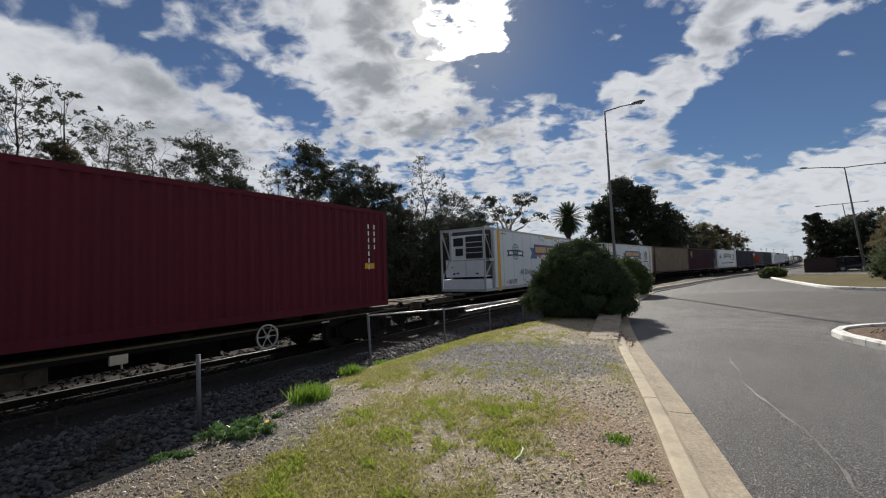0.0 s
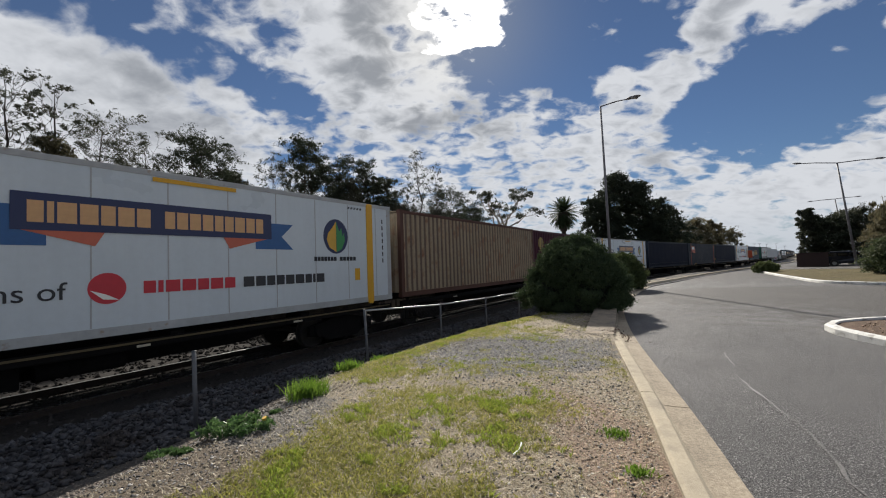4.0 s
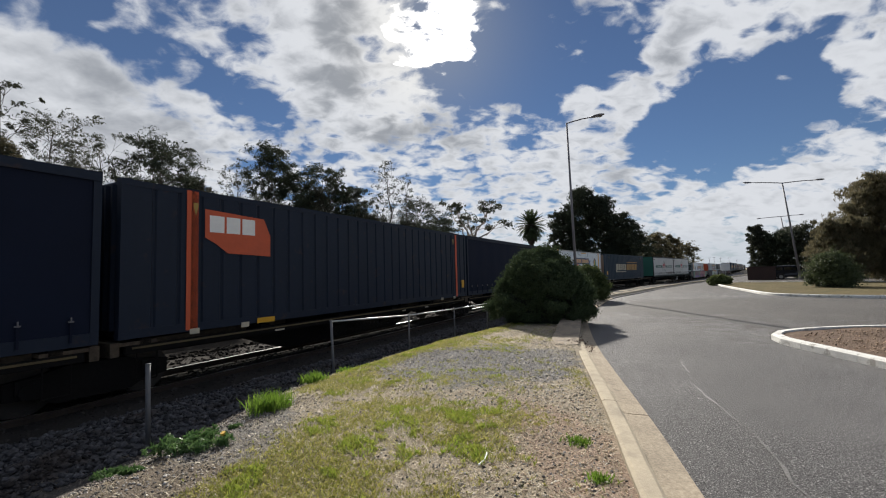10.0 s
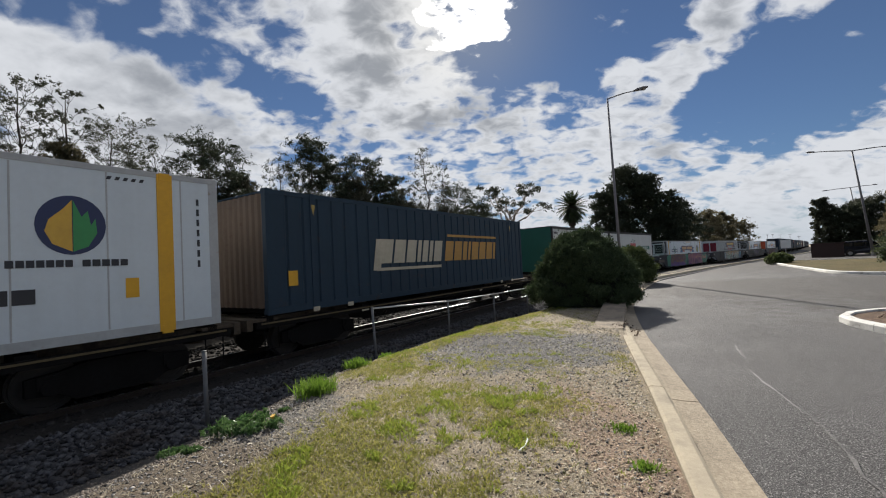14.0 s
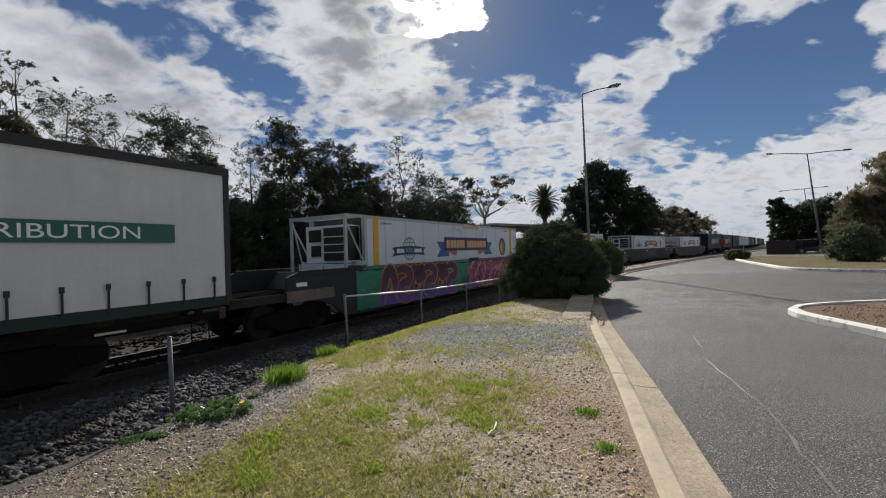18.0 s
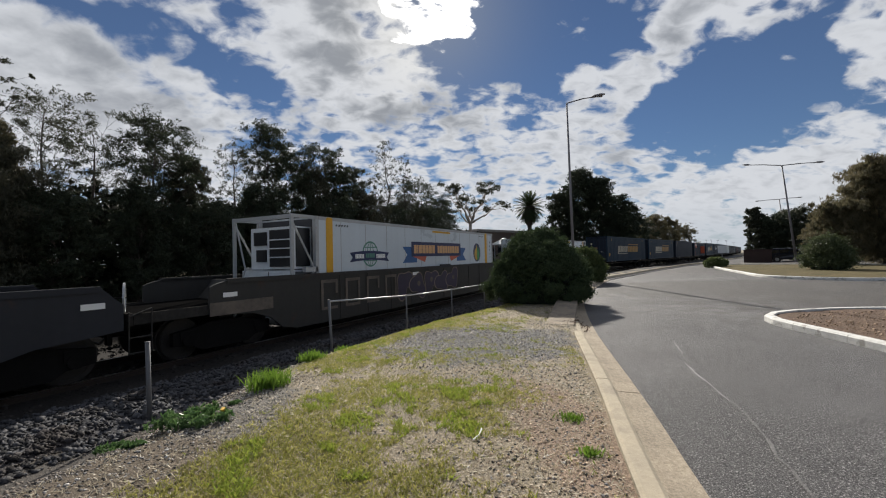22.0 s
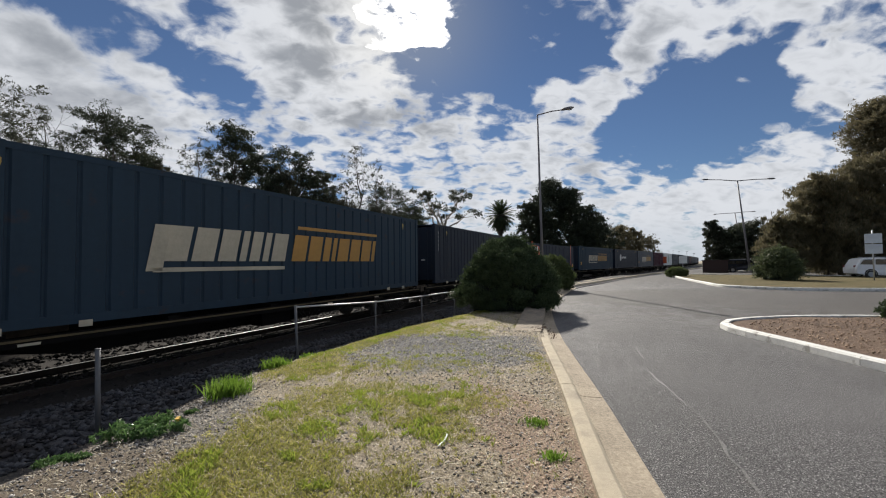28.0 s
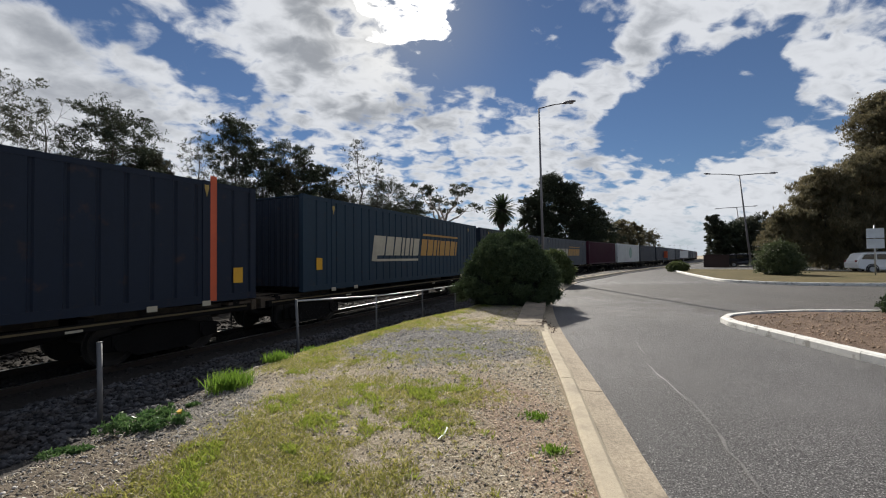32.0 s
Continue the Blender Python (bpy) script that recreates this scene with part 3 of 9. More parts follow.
far_stone = paint("darker_ballast", (0.030, 0.027, 0.025), 0.95, grain=(30, 0.4), stains=(0.7, 0.3), bump=1.0, bump_scale=28, per=1.2, spec=0.12)
tagged(new("far_ballast", strip("far_ballast", [(-2.6, -0.65), (-3.6, -0.66), (-5.2, -0.8)], far_stone)), "far shoulder of darker brownish-grey ballast", "ballast", kind="structure")
# Added dark strip: the trees' shade beyond the track is in its colour.
tree_shade_mat = paint("leaf_litter", (0.030, 0.025, 0.020), 0.95, grain=(30, 0.5), stains=(0.8, 0.3), bump=1.0, bump_scale=40, spec=0.15)
tagged(new("leaf_litter", strip("leaf_litter", [(-4.3, -0.66), (-5.4, -0.56), (-12.0, -0.52), (-20.0, -0.50), (-26.0, -0.70)], tree_shade_mat)),
       "dark brown ground beyond the track, tree shade put into its colour", "ground", kind="structure")
track = thing("railway_track", "single railway track with polished rails on sleepers", "railway", kind="structure")
for side in (-HALF + 0.7525, -HALF - 0.7525):
    rp = [(-0.07, -0.175), (-0.07, -0.16), (-0.01, -0.14), (-0.01, -0.05), (-0.036, -0.04), (-0.036, -0.015), (-0.030, 0.0), (0.030, 0.0), (0.036, -0.004), (0.036, -0.04), (0.01, -0.05), (0.01, -0.14), (0.07, -0.16), (0.07, -0.175)]
    part("rail_web", strip("rail_web", [(side + o, RAIL_Z + z) for o, z in rp[:6]] + [(side + 0.034, RAIL_Z - 0.016)] + [(side + o, RAIL_Z + z) for o, z in rp[8:]], rust), track, "rusty rail foot and web")
    part("rail_head", strip("rail_head", [(side + o, RAIL_Z + z) for o, z in ((-0.036, -0.015), (-0.030, 0.0), (0.030, 0.0), (0.034, -0.003))], steel), track, "polished steel running surface of the rail")
slp = Build()
slp.prism([(-0.12, -0.1), (0.12, -0.1), (0.10, 0.0), (-0.10, 0.0)], -1.3, 1.3)
slp_me = slp.mesh("sleeper", sleeper_mat)
for i in range(90):
    ob = part("sleeper", slp_me, track)
    ob.matrix_basis = on_track(-4 + i * 0.67, RAIL_Z - 0.172)
rest = Build()
for i in range(200):
    m4 = on_track(56.3 + i * 0.67, RAIL_Z - 0.172)
    rest.add([m4 @ Vector(v) for v in slp.v], slp.f)
tagged(part("sleepers", rest.mesh("sleepers", sleeper_mat), track), kind="stuff")

# ---- the train ----
def coat(name, color, **k):
    o = dict(rough=0.62, spec=0.22, grain=(9, 0.07), stains=(0.5, 0.13), bump=0.08, bump_scale=20, streak=0.07, second=(color[0] * 0.55 + 0.03, color[1] * 0.5 + 0.018, color[2] * 0.5 + 0.012, 2.6), second_at=(0.60, 0.72))
    o.update(k)
    return paint(name, color, **o)


maroon = coat("maroon_paint", (0.080, 0.006, 0.017), second=(0.060, 0.010, 0.014, 2.6))
dark_maroon = coat("dark_maroon_paint", (0.046, 0.007, 0.019), second=(0.034, 0.008, 0.014, 2.6))
worn_gold = paint("worn_gold_paint", (0.36, 0.25, 0.06), 0.6, grain=(14, 0.15), stains=(3.0, 0.3), second=(0.13, 0.06, 0.03, 4.0), second_at=(0.56, 0.62), streak=0.15)
dim_gold = paint("dim_gold_paint", (0.15, 0.11, 0.045), 0.65, grain=(14, 0.15), stains=(3.0, 0.3), second=(0.07, 0.03, 0.03, 4.0), second_at=(0.52, 0.6), streak=0.15)
navy = coat("navy_paint", (0.011, 0.018, 0.034))
navy_cloth = paint("navy_curtain", (0.008, 0.012, 0.027), 0.75, spec=0.12, grain=(30, 0.05), stains=(0.5, 0.2), bump=0.25, bump_scale=3.0)
teal = coat("teal_blue_paint", (0.018, 0.037, 0.060))
slate = coat("slate_blue_paint", (0.015, 0.022, 0.036))
grey_blue = coat("grey_blue_paint", (0.075, 0.085, 0.10))
tan = coat("tan_paint", (0.30, 0.235, 0.16), second=(0.20, 0.10, 0.06, 2.0), second_at=(0.52, 0.70))
tan_dark = coat("weathered_brown_paint", (0.125, 0.090, 0.068), second=(0.09, 0.045, 0.032, 3.0))
tan_rail = coat("rusty_orange_paint", (0.085, 0.040, 0.030))
reefer_white = paint("reefer_white", (0.54, 0.60, 0.65), 0.32, grain=(12, 0.03), stains=(0.5, 0.05), bump=0.03, streak=0.03)
ribbed_white = coat("ribbed_white_paint", (0.60, 0.615, 0.60), second=(0.5, 0.46, 0.40, 3.0), second_at=(0.64, 0.78))
unit_white = paint("unit_white", (0.60, 0.64, 0.67), 0.45, grain=(12, 0.04), stains=(1.5, 0.1))
frame_white = paint("frame_white", (0.36, 0.375, 0.385), 0.55, grain=(14, 0.07), stains=(2.5, 0.15), second=(0.28, 0.22, 0.17, 6.0), second_at=(0.62, 0.72))
curtain_white = paint("white_curtain", (0.56, 0.575, 0.56), 0.55, grain=(14, 0.04), stains=(0.8, 0.1), bump=0.15, bump_scale=2.5, second=(0.52, 0.50, 0.45, 1.3), second_at=(0.58, 0.75), streak=0.05)
band_green = paint("dirty_green_rail", (0.007, 0.024, 0.020), 0.7, grain=(12, 0.2), stains=(1.0, 0.3))
grime = paint("road_grime", (0.19, 0.165, 0.145), 0.9, grain=(9, 0.3), stains=(2.0, 0.3))
green = paint("dark_green_paint", (0.012, 0.105, 0.075), 0.5, grain=(12, 0.05), stains=(1.0, 0.12))
yellow = paint("yellow_paint", (0.62, 0.33, 0.012), 0.5, grain=(12, 0.06), stains=(1.2, 0.1))
orange = paint("orange_paint", (0.52, 0.085, 0.025), 0.55, grain=(12, 0.06), stains=(1.2, 0.12))
blue = paint("graphic_blue", (0.02, 0.10, 0.28), 0.4, grain=(12, 0.04), stains=(1.5, 0.08))
deep_blue = paint("graphic_navy", (0.012, 0.022, 0.085), 0.4, grain=(12, 0.04), stains=(1.5, 0.08))
gold = paint("graphic_gold", (0.60, 0.36, 0.045), 0.45, grain=(12, 0.05), stains=(1.5, 0.1))
pale = paint("graphic_white", (0.78, 0.78, 0.76), 0.45, grain=(12, 0.03), stains=(1.5, 0.06))
chalk_grey = paint("worn_grey_plate", (0.30, 0.31, 0.32), 0.6, grain=(14, 0.2), stains=(2, 0.3))
cream = paint("worn_cream_letters", (0.44, 0.40, 0.31), 0.6, grain=(14, 0.10), stains=(1.5, 0.2))
amber = paint("worn_amber_letters", (0.40, 0.22, 0.05), 0.6, grain=(14, 0.10), stains=(1.5, 0.2))
red = paint("graphic_red", (0.50, 0.02, 0.04), 0.4, grain=(12, 0.04), stains=(1.5, 0.08))
salmon = paint("graphic_salmon", (0.50, 0.12, 0.07), 0.45, grain=(12, 0.04), stains=(1.5, 0.08))
leaf_green = paint("graphic_green", (0.03, 0.24, 0.07), 0.4, grain=(12, 0.04), stains=(1.5, 0.08))
sea_green = paint("graphic_sea_green", (0.085, 0.23, 0.18), 0.4, grain=(12, 0.04), stains=(1.5, 0.08))
ink = paint("graphic_black", (0.02, 0.022, 0.03), 0.5, grain=(12, 0.04), stains=(1.5, 0.08))
black = paint("black_rubber", (0.018, 0.018, 0.019), 0.65, grain=(12, 0.1), stains=(2, 0.15))
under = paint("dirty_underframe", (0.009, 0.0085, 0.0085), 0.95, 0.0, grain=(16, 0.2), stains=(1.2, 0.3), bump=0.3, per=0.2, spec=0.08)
wheel_steel = paint("wheel_steel", (0.024, 0.021, 0.019), 0.75, 0.2, grain=(16, 0.2), stains=(2, 0.3))
galv = paint("galvanised_steel", (0.42, 0.43, 0.44), 0.45, 0.6, grain=(10, 0.08), stains=(1.5, 0.12))
recess_dark = paint("dark_recess", (0.030, 0.031, 0.036), 0.7, grain=(10, 0.15), stains=(1.5, 0.2))
grille_dark = paint("dark_grille", (0.012, 0.013, 0.016), 0.35, grain=(10, 0.1))
well_grey = coat("well_grey_paint", (0.026, 0.028, 0.034))
well_olive = coat("well_olive_paint", (0.040, 0.039, 0.037))
well_dark = coat("well_dark_paint", (0.028, 0.027, 0.028))
well_brown = coat("well_brown_paint", (0.058, 0.021, 0.020))

W2 = HALF
MESH = {}


def cached(key, make):
    if key not in MESH:
        MESH[key] = make()
    return MESH[key]


def corrugated(L, z0, z1, y, depth=0.036, pitch=0.278, axis="x", steps=(0.27, 0.5, 0.77)):
    """A trapezoid-ribbed sheet L long, centred; proud by depth on the outside (-y)."""
    n = max(1, int(round(L / pitch)))
    p = L / n
    xs, ys = [], []
    for k in range(n):
        x0 = -L / 2 + k * p
        xs += [x0, x0 + p * steps[0], x0 + p * steps[1], x0 + p * steps[2]]
        ys += [0, 0, depth, depth]
    xs.append(L / 2), ys.append(0)
    s = 1 if y < 0 else -1
    vs = [((x, y + s * d, z) if axis == "x" else (y + s * d, x, z)) for x, d in zip(xs, ys) for z in (z0, z1)]
    fs = [(2 * k, 2 * k + 2, 2 * k + 3, 2 * k + 1) for k in range(len(xs) - 1)]
    if (s < 0) != (axis != "x"):
        fs = [f[::-1] for f in fs]
    return vs, fs


def dyed(me, material):
    """A copy of a cached mesh in another paint."""
    key = (me.name, material.name)
    if key not in MESH:
        c = me.copy()
        c.materials.clear()
        c.materials.append(material)
        MESH[key] = c
    return MESH[key]


def plate(parent, name, x0, x1, z0, z1, material, y=-W2 - 0.006, label="", skew=0.0, t=0.004):
    """A thin applied plate on the near side, with an optional slant."""
    b = Build()
    b.prism([(x0, z0), (x1, z0), (x1 + skew, z1), (x0 + skew, z1)], y, y + t)
    return part(name, b.mesh(name, material), parent, label)


def shape(parent, name, outline, material, y=-W2 - 0.006, t=0.004, label=""):
    b = Build()
    b.prism(outline, y, y + t)
    return part(name, b.mesh(name, material), parent, label)


def oval(cx, cz, rx, rz, n=28):
    return [(cx + math.cos(k * math.tau / n) * rx, cz + math.sin(k * math.tau / n) * rz) for k in range(n)]


# widths of the plain bars that stand for a name's letters
FIRST_WORD = (0.85, 0.45, 1.05, 1.05, 0.9, 1.05, 0.95)
SECOND_WORD = (0.9, 1.0, 1.05, 1.05, 0.9, 0.95, 1.1, 1.0, 0.9)
LAST_WORD = (1.05, 1.0, 0.9, 0.9, 1.0, 1.05, 0.85, 0.42, 1.05)
WIDE_FIRST = (1.1, 1.1, 1.0, 0.5, 0.7, 0.5, 1.0)
WIDE_SECOND = (1.1, 1.1, 0.7, 0.5, 1.1, 1.1, 1.1, 0.5)


def blocks(parent, name, x0, x1, z0, z1, count, material, y=-W2 - 0.010, gap=0.22, skew=0.0, label="", widths=()):
    """A row of plain letter-sized blocks, equal or of the widths given."""
    if widths:
        total, x = sum(widths), x0
        for w in widths:
            p = (x1 - x0) * w / total
            bw = p - (x1 - x0) / len(widths) * gap
            key = ("block", name, round(bw, 3), round(z1 - z0, 3), round(skew, 3), material.name)
            part(name, cached(key, lambda: Build().prism([(0, 0), (bw, 0), (bw + skew, z1 - z0), (skew, z1 - z0)], 0, 0.004).mesh(name, material)), parent, label, at=(x, y, z0))
            x += p
        return
    p = (x1 - x0) / count
    w = p * (1 - gap)
    bar = cached(("block", name, round(w, 3), round(z1 - z0, 3), round(skew, 3), material.name), lambda: Build().prism([(0, 0), (w, 0), (w + skew, z1 - z0), (skew, z1 - z0)], 0, 0.004).mesh(name, material))
    for k in range(count):
        part(name, bar, parent, label, at=(x0 + k * p, y, z0))


def words(parent, name, text, x0, x1, z0, height, material, y=-W2 - 0.008):
    """Plain built-in lettering on the near side, fitted to a width."""
    key = ("words", text, material.name)
    if key not in MESH:
        cu = bpy.data.curves.new("lettering", "FONT")
        cu.body, cu.size, cu.extrude = text, 1.0, 0.002
        ob = bpy.data.objects.new("lettering", cu)
        scene.collection.objects.link(ob)
        dg = bpy.context.evaluated_depsgraph_get()
        me = bpy.data.meshes.new_from_object(ob.evaluated_get(dg))
        bpy.data.objects.remove(ob)
        me.materials.clear()
        me.materials.append(material)
        MESH[key] = me
    me = MESH[key]
    co = np.empty(len(me.vertices) * 3, np.float32)
    me.vertices.foreach_get("co", co)
    co = co.reshape(-1, 3)
    w, h = co[:, 0].max() - co[:, 0].min(), co[:, 1].max()
    ob = part(name, me, parent)
    sx, sz = (x1 - x0) / w, height / h
    ob.matrix_basis = Matrix(((sx, 0, 0, x0 - co[:, 0].min() * sx), (0, 0, -1, y), (0, sz, 0, z0), (0, 0, 0, 1)))
    return ob


TRAIN = []      # (object, place along the train of its centre, height)
TRAIN_S = [(0, 10.12), (6, 10.2), (9, 10.65), (13, 10.85), (17, 10.95), (21, 11.15), (25, 11.0), (28, 10.75), (32, 10.5)]
_tt = np.linspace(0, 32, 3201)
_vv = np.interp(_tt, *zip(*TRAIN_S))
_run = np.concatenate([[0], np.cumsum((_vv[1:] + _vv[:-1]) / 2 * 0.01)])


def run(t):
    """Metres that the train has gone after t seconds."""
    return float(np.interp(t, _tt, _run))


def box_shell(t, L, H, body, rails, end=None, castings=True, roof_mat=None, front="ribs", door_mat=None):
    """Common container frame: ribbed sides, roof, posts, rails, corner castings."""
    end = end or body
    form = dict(depth=0.030, pitch=0.455, steps=(0.80, 0.86, 0.94)) if L > 13 else {}
    me = cached(("side", L, H), lambda: mesh_of("side_panel", *corrugated(L - 0.30, 0.15, H - 0.10, -W2 + 0.012, **form), None))
    part("side_panel", dyed(me, body), t)
    me = cached(("side2", L, H), lambda: mesh_of("side_panel", *corrugated(L - 0.30, 0.15, H - 0.10, W2 - 0.012, **form), None))
    part("side_panel", dyed(me, body), t)
    if L > 13:
        for sx in (-1, 1):
            for sy in (-1, 1):
                part("lifting_post", dyed(cached(("lpost", H), lambda: Build().box(-0.09, 0.09, -0.02, 0.02, 0.0, H).mesh("lifting_post", None)), rails), t, "upright lifting post", at=(sx * (L / 2 - 1.34), sy * (W2 - 0.014), 0))
            part("lifting_mark", cached("lmark", lambda: Build().prism([(-0.05, 2.62), (0.05, 2.62), (0.05, 2.54), (0.0, 2.36), (-0.05, 2.54)], -W2 - 0.012, -W2 - 0.008).mesh("lifting_mark", worn_gold)), t, "small yellow arrow mark", at=(sx * (L / 2 - 1.34), 0, 0))
            for x in (L / 2 - 1.34, L / 2 - 2.5):
                part("casting_plate", cached("cplate", lambda: Build().box(-0.10, 0.10, -W2 - 0.010, -W2 - 0.004, -0.06, 0.05).box(-0.04, 0.04, -W2 - 0.013, -W2 - 0.009, -0.03, 0.025).mesh("casting_plate", cream)), t, "pale lifting socket plate", at=(sx * x, 0, 0))
    frame_of(t, L, H, rails, castings, roof_mat or body)
    if front == "ribs":
        me = cached(("end", H), lambda: mesh_of("end_panel", *corrugated(2 * W2 - 0.30, 0.15, H - 0.10, 0.02, 0.045, 0.25, "y"), None))
        part("end_panel", dyed(me, end), t, at=(-L / 2, 0, 0))
    else:
        doors(t, -L / 2, H, door_mat or end, rails)
    bk = cached(("back", H), lambda: Build().box(-0.02, 0.02, -W2 + 0.10, W2 - 0.10, 0.12, H - 0.08).mesh("end_wall", None))
    part("end_wall", dyed(bk, end), t, at=(L / 2 - 0.05, 0, 0))


def frame_of(t, L, H, rails, castings=True, roof_mat=None):
    for sx in (-1, 1):
        for sy in (-1, 1):
            me = cached(("post", H), lambda: Build().box(-0.08, 0.08, -0.07, 0.07, 0.0, H).mesh("corner_post", None))
            part("corner_post", dyed(me, rails), t, at=(sx * (L / 2 - 0.08), sy * (W2 - 0.07), 0))
            if castings:
                me = cached("casting", lambda: Build().box(-0.089, 0.089, -0.083, 0.083, 0, 0.118).box(-0.04, 0.04, -0.086, 0.086, 0.04, 0.08).mesh("corner_casting", None))
                for z in (-0.004, H - 0.114):
                    part("corner_casting", dyed(me, rails), t, at=(sx * (L / 2 - 0.085), sy * (W2 - 0.078), z))
    for sy in (-1, 1):
        me = cached(("toprail", L), lambda: Build().box(-L / 2 + 0.16, L / 2 - 0.16, -0.03, 0.03, -0.06, 0.05).mesh("top_rail", None))
        part("top_rail", dyed(me, rails), t, at=(0, sy * (W2 - 0.035), H - 0.06))
        me = cached(("botrail", L), lambda: Build().box(-L / 2 + 0.16, L / 2 - 0.16, -0.03, 0.03, 0, 0.16).box(-1.0, -0.64, -0.036, 0.036, 0.03, 0.13).box(0.64, 1.0, -0.036, 0.036, 0.03, 0.13).mesh("bottom_rail", None))
        part("bottom_rail", dyed(me, rails), t, at=(0, sy * (W2 - 0.032), 0))
    me = cached(("roof", L), lambda: Build().box(-L / 2 + 0.1, L / 2 - 0.1, -W2 + 0.06, W2 - 0.06, -0.05, -0.012).mesh("roof", None))
    part("roof", dyed(me, roof_mat or rails), t, at=(0, 0, H))
    me = cached(("floor", L), lambda: Build().box(-L / 2 + 0.1, L / 2 - 0.1, -W2 + 0.08, W2 - 0.08, 0.03, 0.12).mesh("floor", None))
    part("floor", dyed(me, under), t)


def doors(t, x, H, material, rails):
    """A pair of end doors with locking bars, hinges and handles, facing -x."""
    for y0, z0, w, h, mt in ((0.62, 1.95, 0.16, 0.20, cream), (0.60, 1.45, 0.34, 0.12, chalk_grey), (0.10, 1.50, 0.40, 0.16, dim_gold), (-0.55, 1.1, 0.2, 0.08, chalk_grey)):
        part("door_plate", Build().box(x + 0.002, x + 0.008, y0 - w / 2, y0 + w / 2, z0, z0 + h).mesh("door_plate", mt), t, "small worn plate on the door", at=(-0.012, 0, 0))
    for sy in (-1, 1):
        me = cached(("door", H), lambda: Build().box(-0.03, 0.03, -0.53, 0.53, 0.17, H - 0.14).box(-0.045, -0.03, -0.47, 0.47, 0.35, 0.9).box(-0.045, -0.03, -0.47, 0.47, 1.05, 1.65).box(-0.045, -0.03, -0.47, 0.47, 1.8, H - 0.3).mesh("door", None))
        d = part("door", dyed(me, material), t, at=(x + 0.06, sy * 0.555, 0))
        for k in (-0.25, 0.25):
            me2 = cached(("lock", H), lambda: Build().bar((0, 0, 0.1), (0, 0, H - 0.08), 0.017, 6).box(-0.03, 0.03, -0.05, 0.05, 0.12, 0.18).box(-0.03, 0.03, -0.05, 0.05, H - 0.2, H - 0.14).box(-0.03, 0.0, -0.01, 0.16, 1.05, 1.09).mesh("lock_bar", None))
            part("lock_bar", dyed(me2, rails), d, "upright locking bar", at=(-0.065, k, 0))
        for z in (0.4, 1.0, 1.7, H - 0.45):
            me3 = cached("hinge", lambda: Build().box(-0.03, 0.03, -0.09, 0.09, -0.05, 0.05).mesh("hinge", None))
            part("hinge", dyed(me3, rails), d, at=(-0.03, sy * 0.5, z))


def put(t, front, L, z=DECK_Z):
    TRAIN.append((t, front + L / 2, z))
    return t


def yellow_plate(t, x, z, w=0.26, h=0.36, m=None):
    plate(t, "warning_plate", x, x + w, z, z + h, m or yellow, label="small yellow warning plate")


def box_container(front, L, H, body, rails, label, graphic=None, z=DECK_Z, front_end="ribs", end=None, name="shipping_container"):
    t = thing(name, label, "container", "containers on the train")
    box_shell(t, L, H, body, rails, end, front=front_end)
    if graphic:
        graphic(t, -L / 2)
    return put(t, front, L, z)


def two_tone(t, x0):
    """Alternate ribs of another worn colour."""
    L = 12.19 - 0.3
    n = int(round(L / 0.278))
    p = L / n
    b = Build()
    for k in range(n):
        a = -L / 2 + k * p + p * 0.41
        b.box(a, a + p * 0.45, -W2 + 0.036, -W2 + 0.046, 0.17, 2.78)
    part("weathered_ribs", b.mesh("weathered_ribs", tan_dark), t, "darker rusty brown ribs")


def gold_disc(t, x0):
    n = 8
    for k in range(n):
        q = [x0 + 0.87 + 0.76 * (k + f) / n for f in (0.0, 0.25, 0.5, 0.75, 1.0)]
        h = [math.sqrt(max(0.0, 0.38 ** 2 - (x - x0 - 1.25) ** 2)) for x in q]
        shape(t, "round_emblem", [(x, 2.13 - v) for x, v in zip(q, h)] + [(x, 2.13 + v) for x, v in zip(q[::-1], h[::-1])], dim_gold if k in (1, 4, 6) else worn_gold, y=-W2 - 0.002, t=0.012, label="faded yellow round emblem broken by the ribs")
    blocks(t, "emblem_bar", x0 + 0.82, x0 + 1.68, 1.63, 1.71, 9, dim_gold, y=-W2 - 0.002, gap=0.42)


def wide_logo(t, x0, shift=0.0):
    """Slanted pale and amber company wordmark as plain blocks, with two rules."""
    z = shift
    blocks(t, "wordmark", x0 + 3.75, x0 + 7.15, 1.06 + z, 1.80 + z, 7, cream, y=-W2 - 0.004, gap=0.20, skew=0.16, widths=WIDE_FIRST, label="cream wordmark blocks")
    blocks(t, "wordmark", x0 + 7.30, x0 + 11.50, 1.06 + z, 1.80 + z, 8, amber, y=-W2 - 0.004, gap=0.20, skew=0.16, widths=WIDE_SECOND, label="amber wordmark blocks")
    plate(t, "wordmark_tail", x0 + 3.46, x0 + 3.78, 0.86 + z, 1.80 + z, cream, skew=0.18)
    plate(t, "wordmark_rule", x0 + 3.60, x0 + 7.05, 0.84 + z, 0.93 + z, cream)
    plate(t, "wordmark_rule", x0 + 7.55, x0 + 11.60, 1.96 + z, 2.05 + z, amber)
    yellow_plate(t, x0 + 0.55, 0.62)


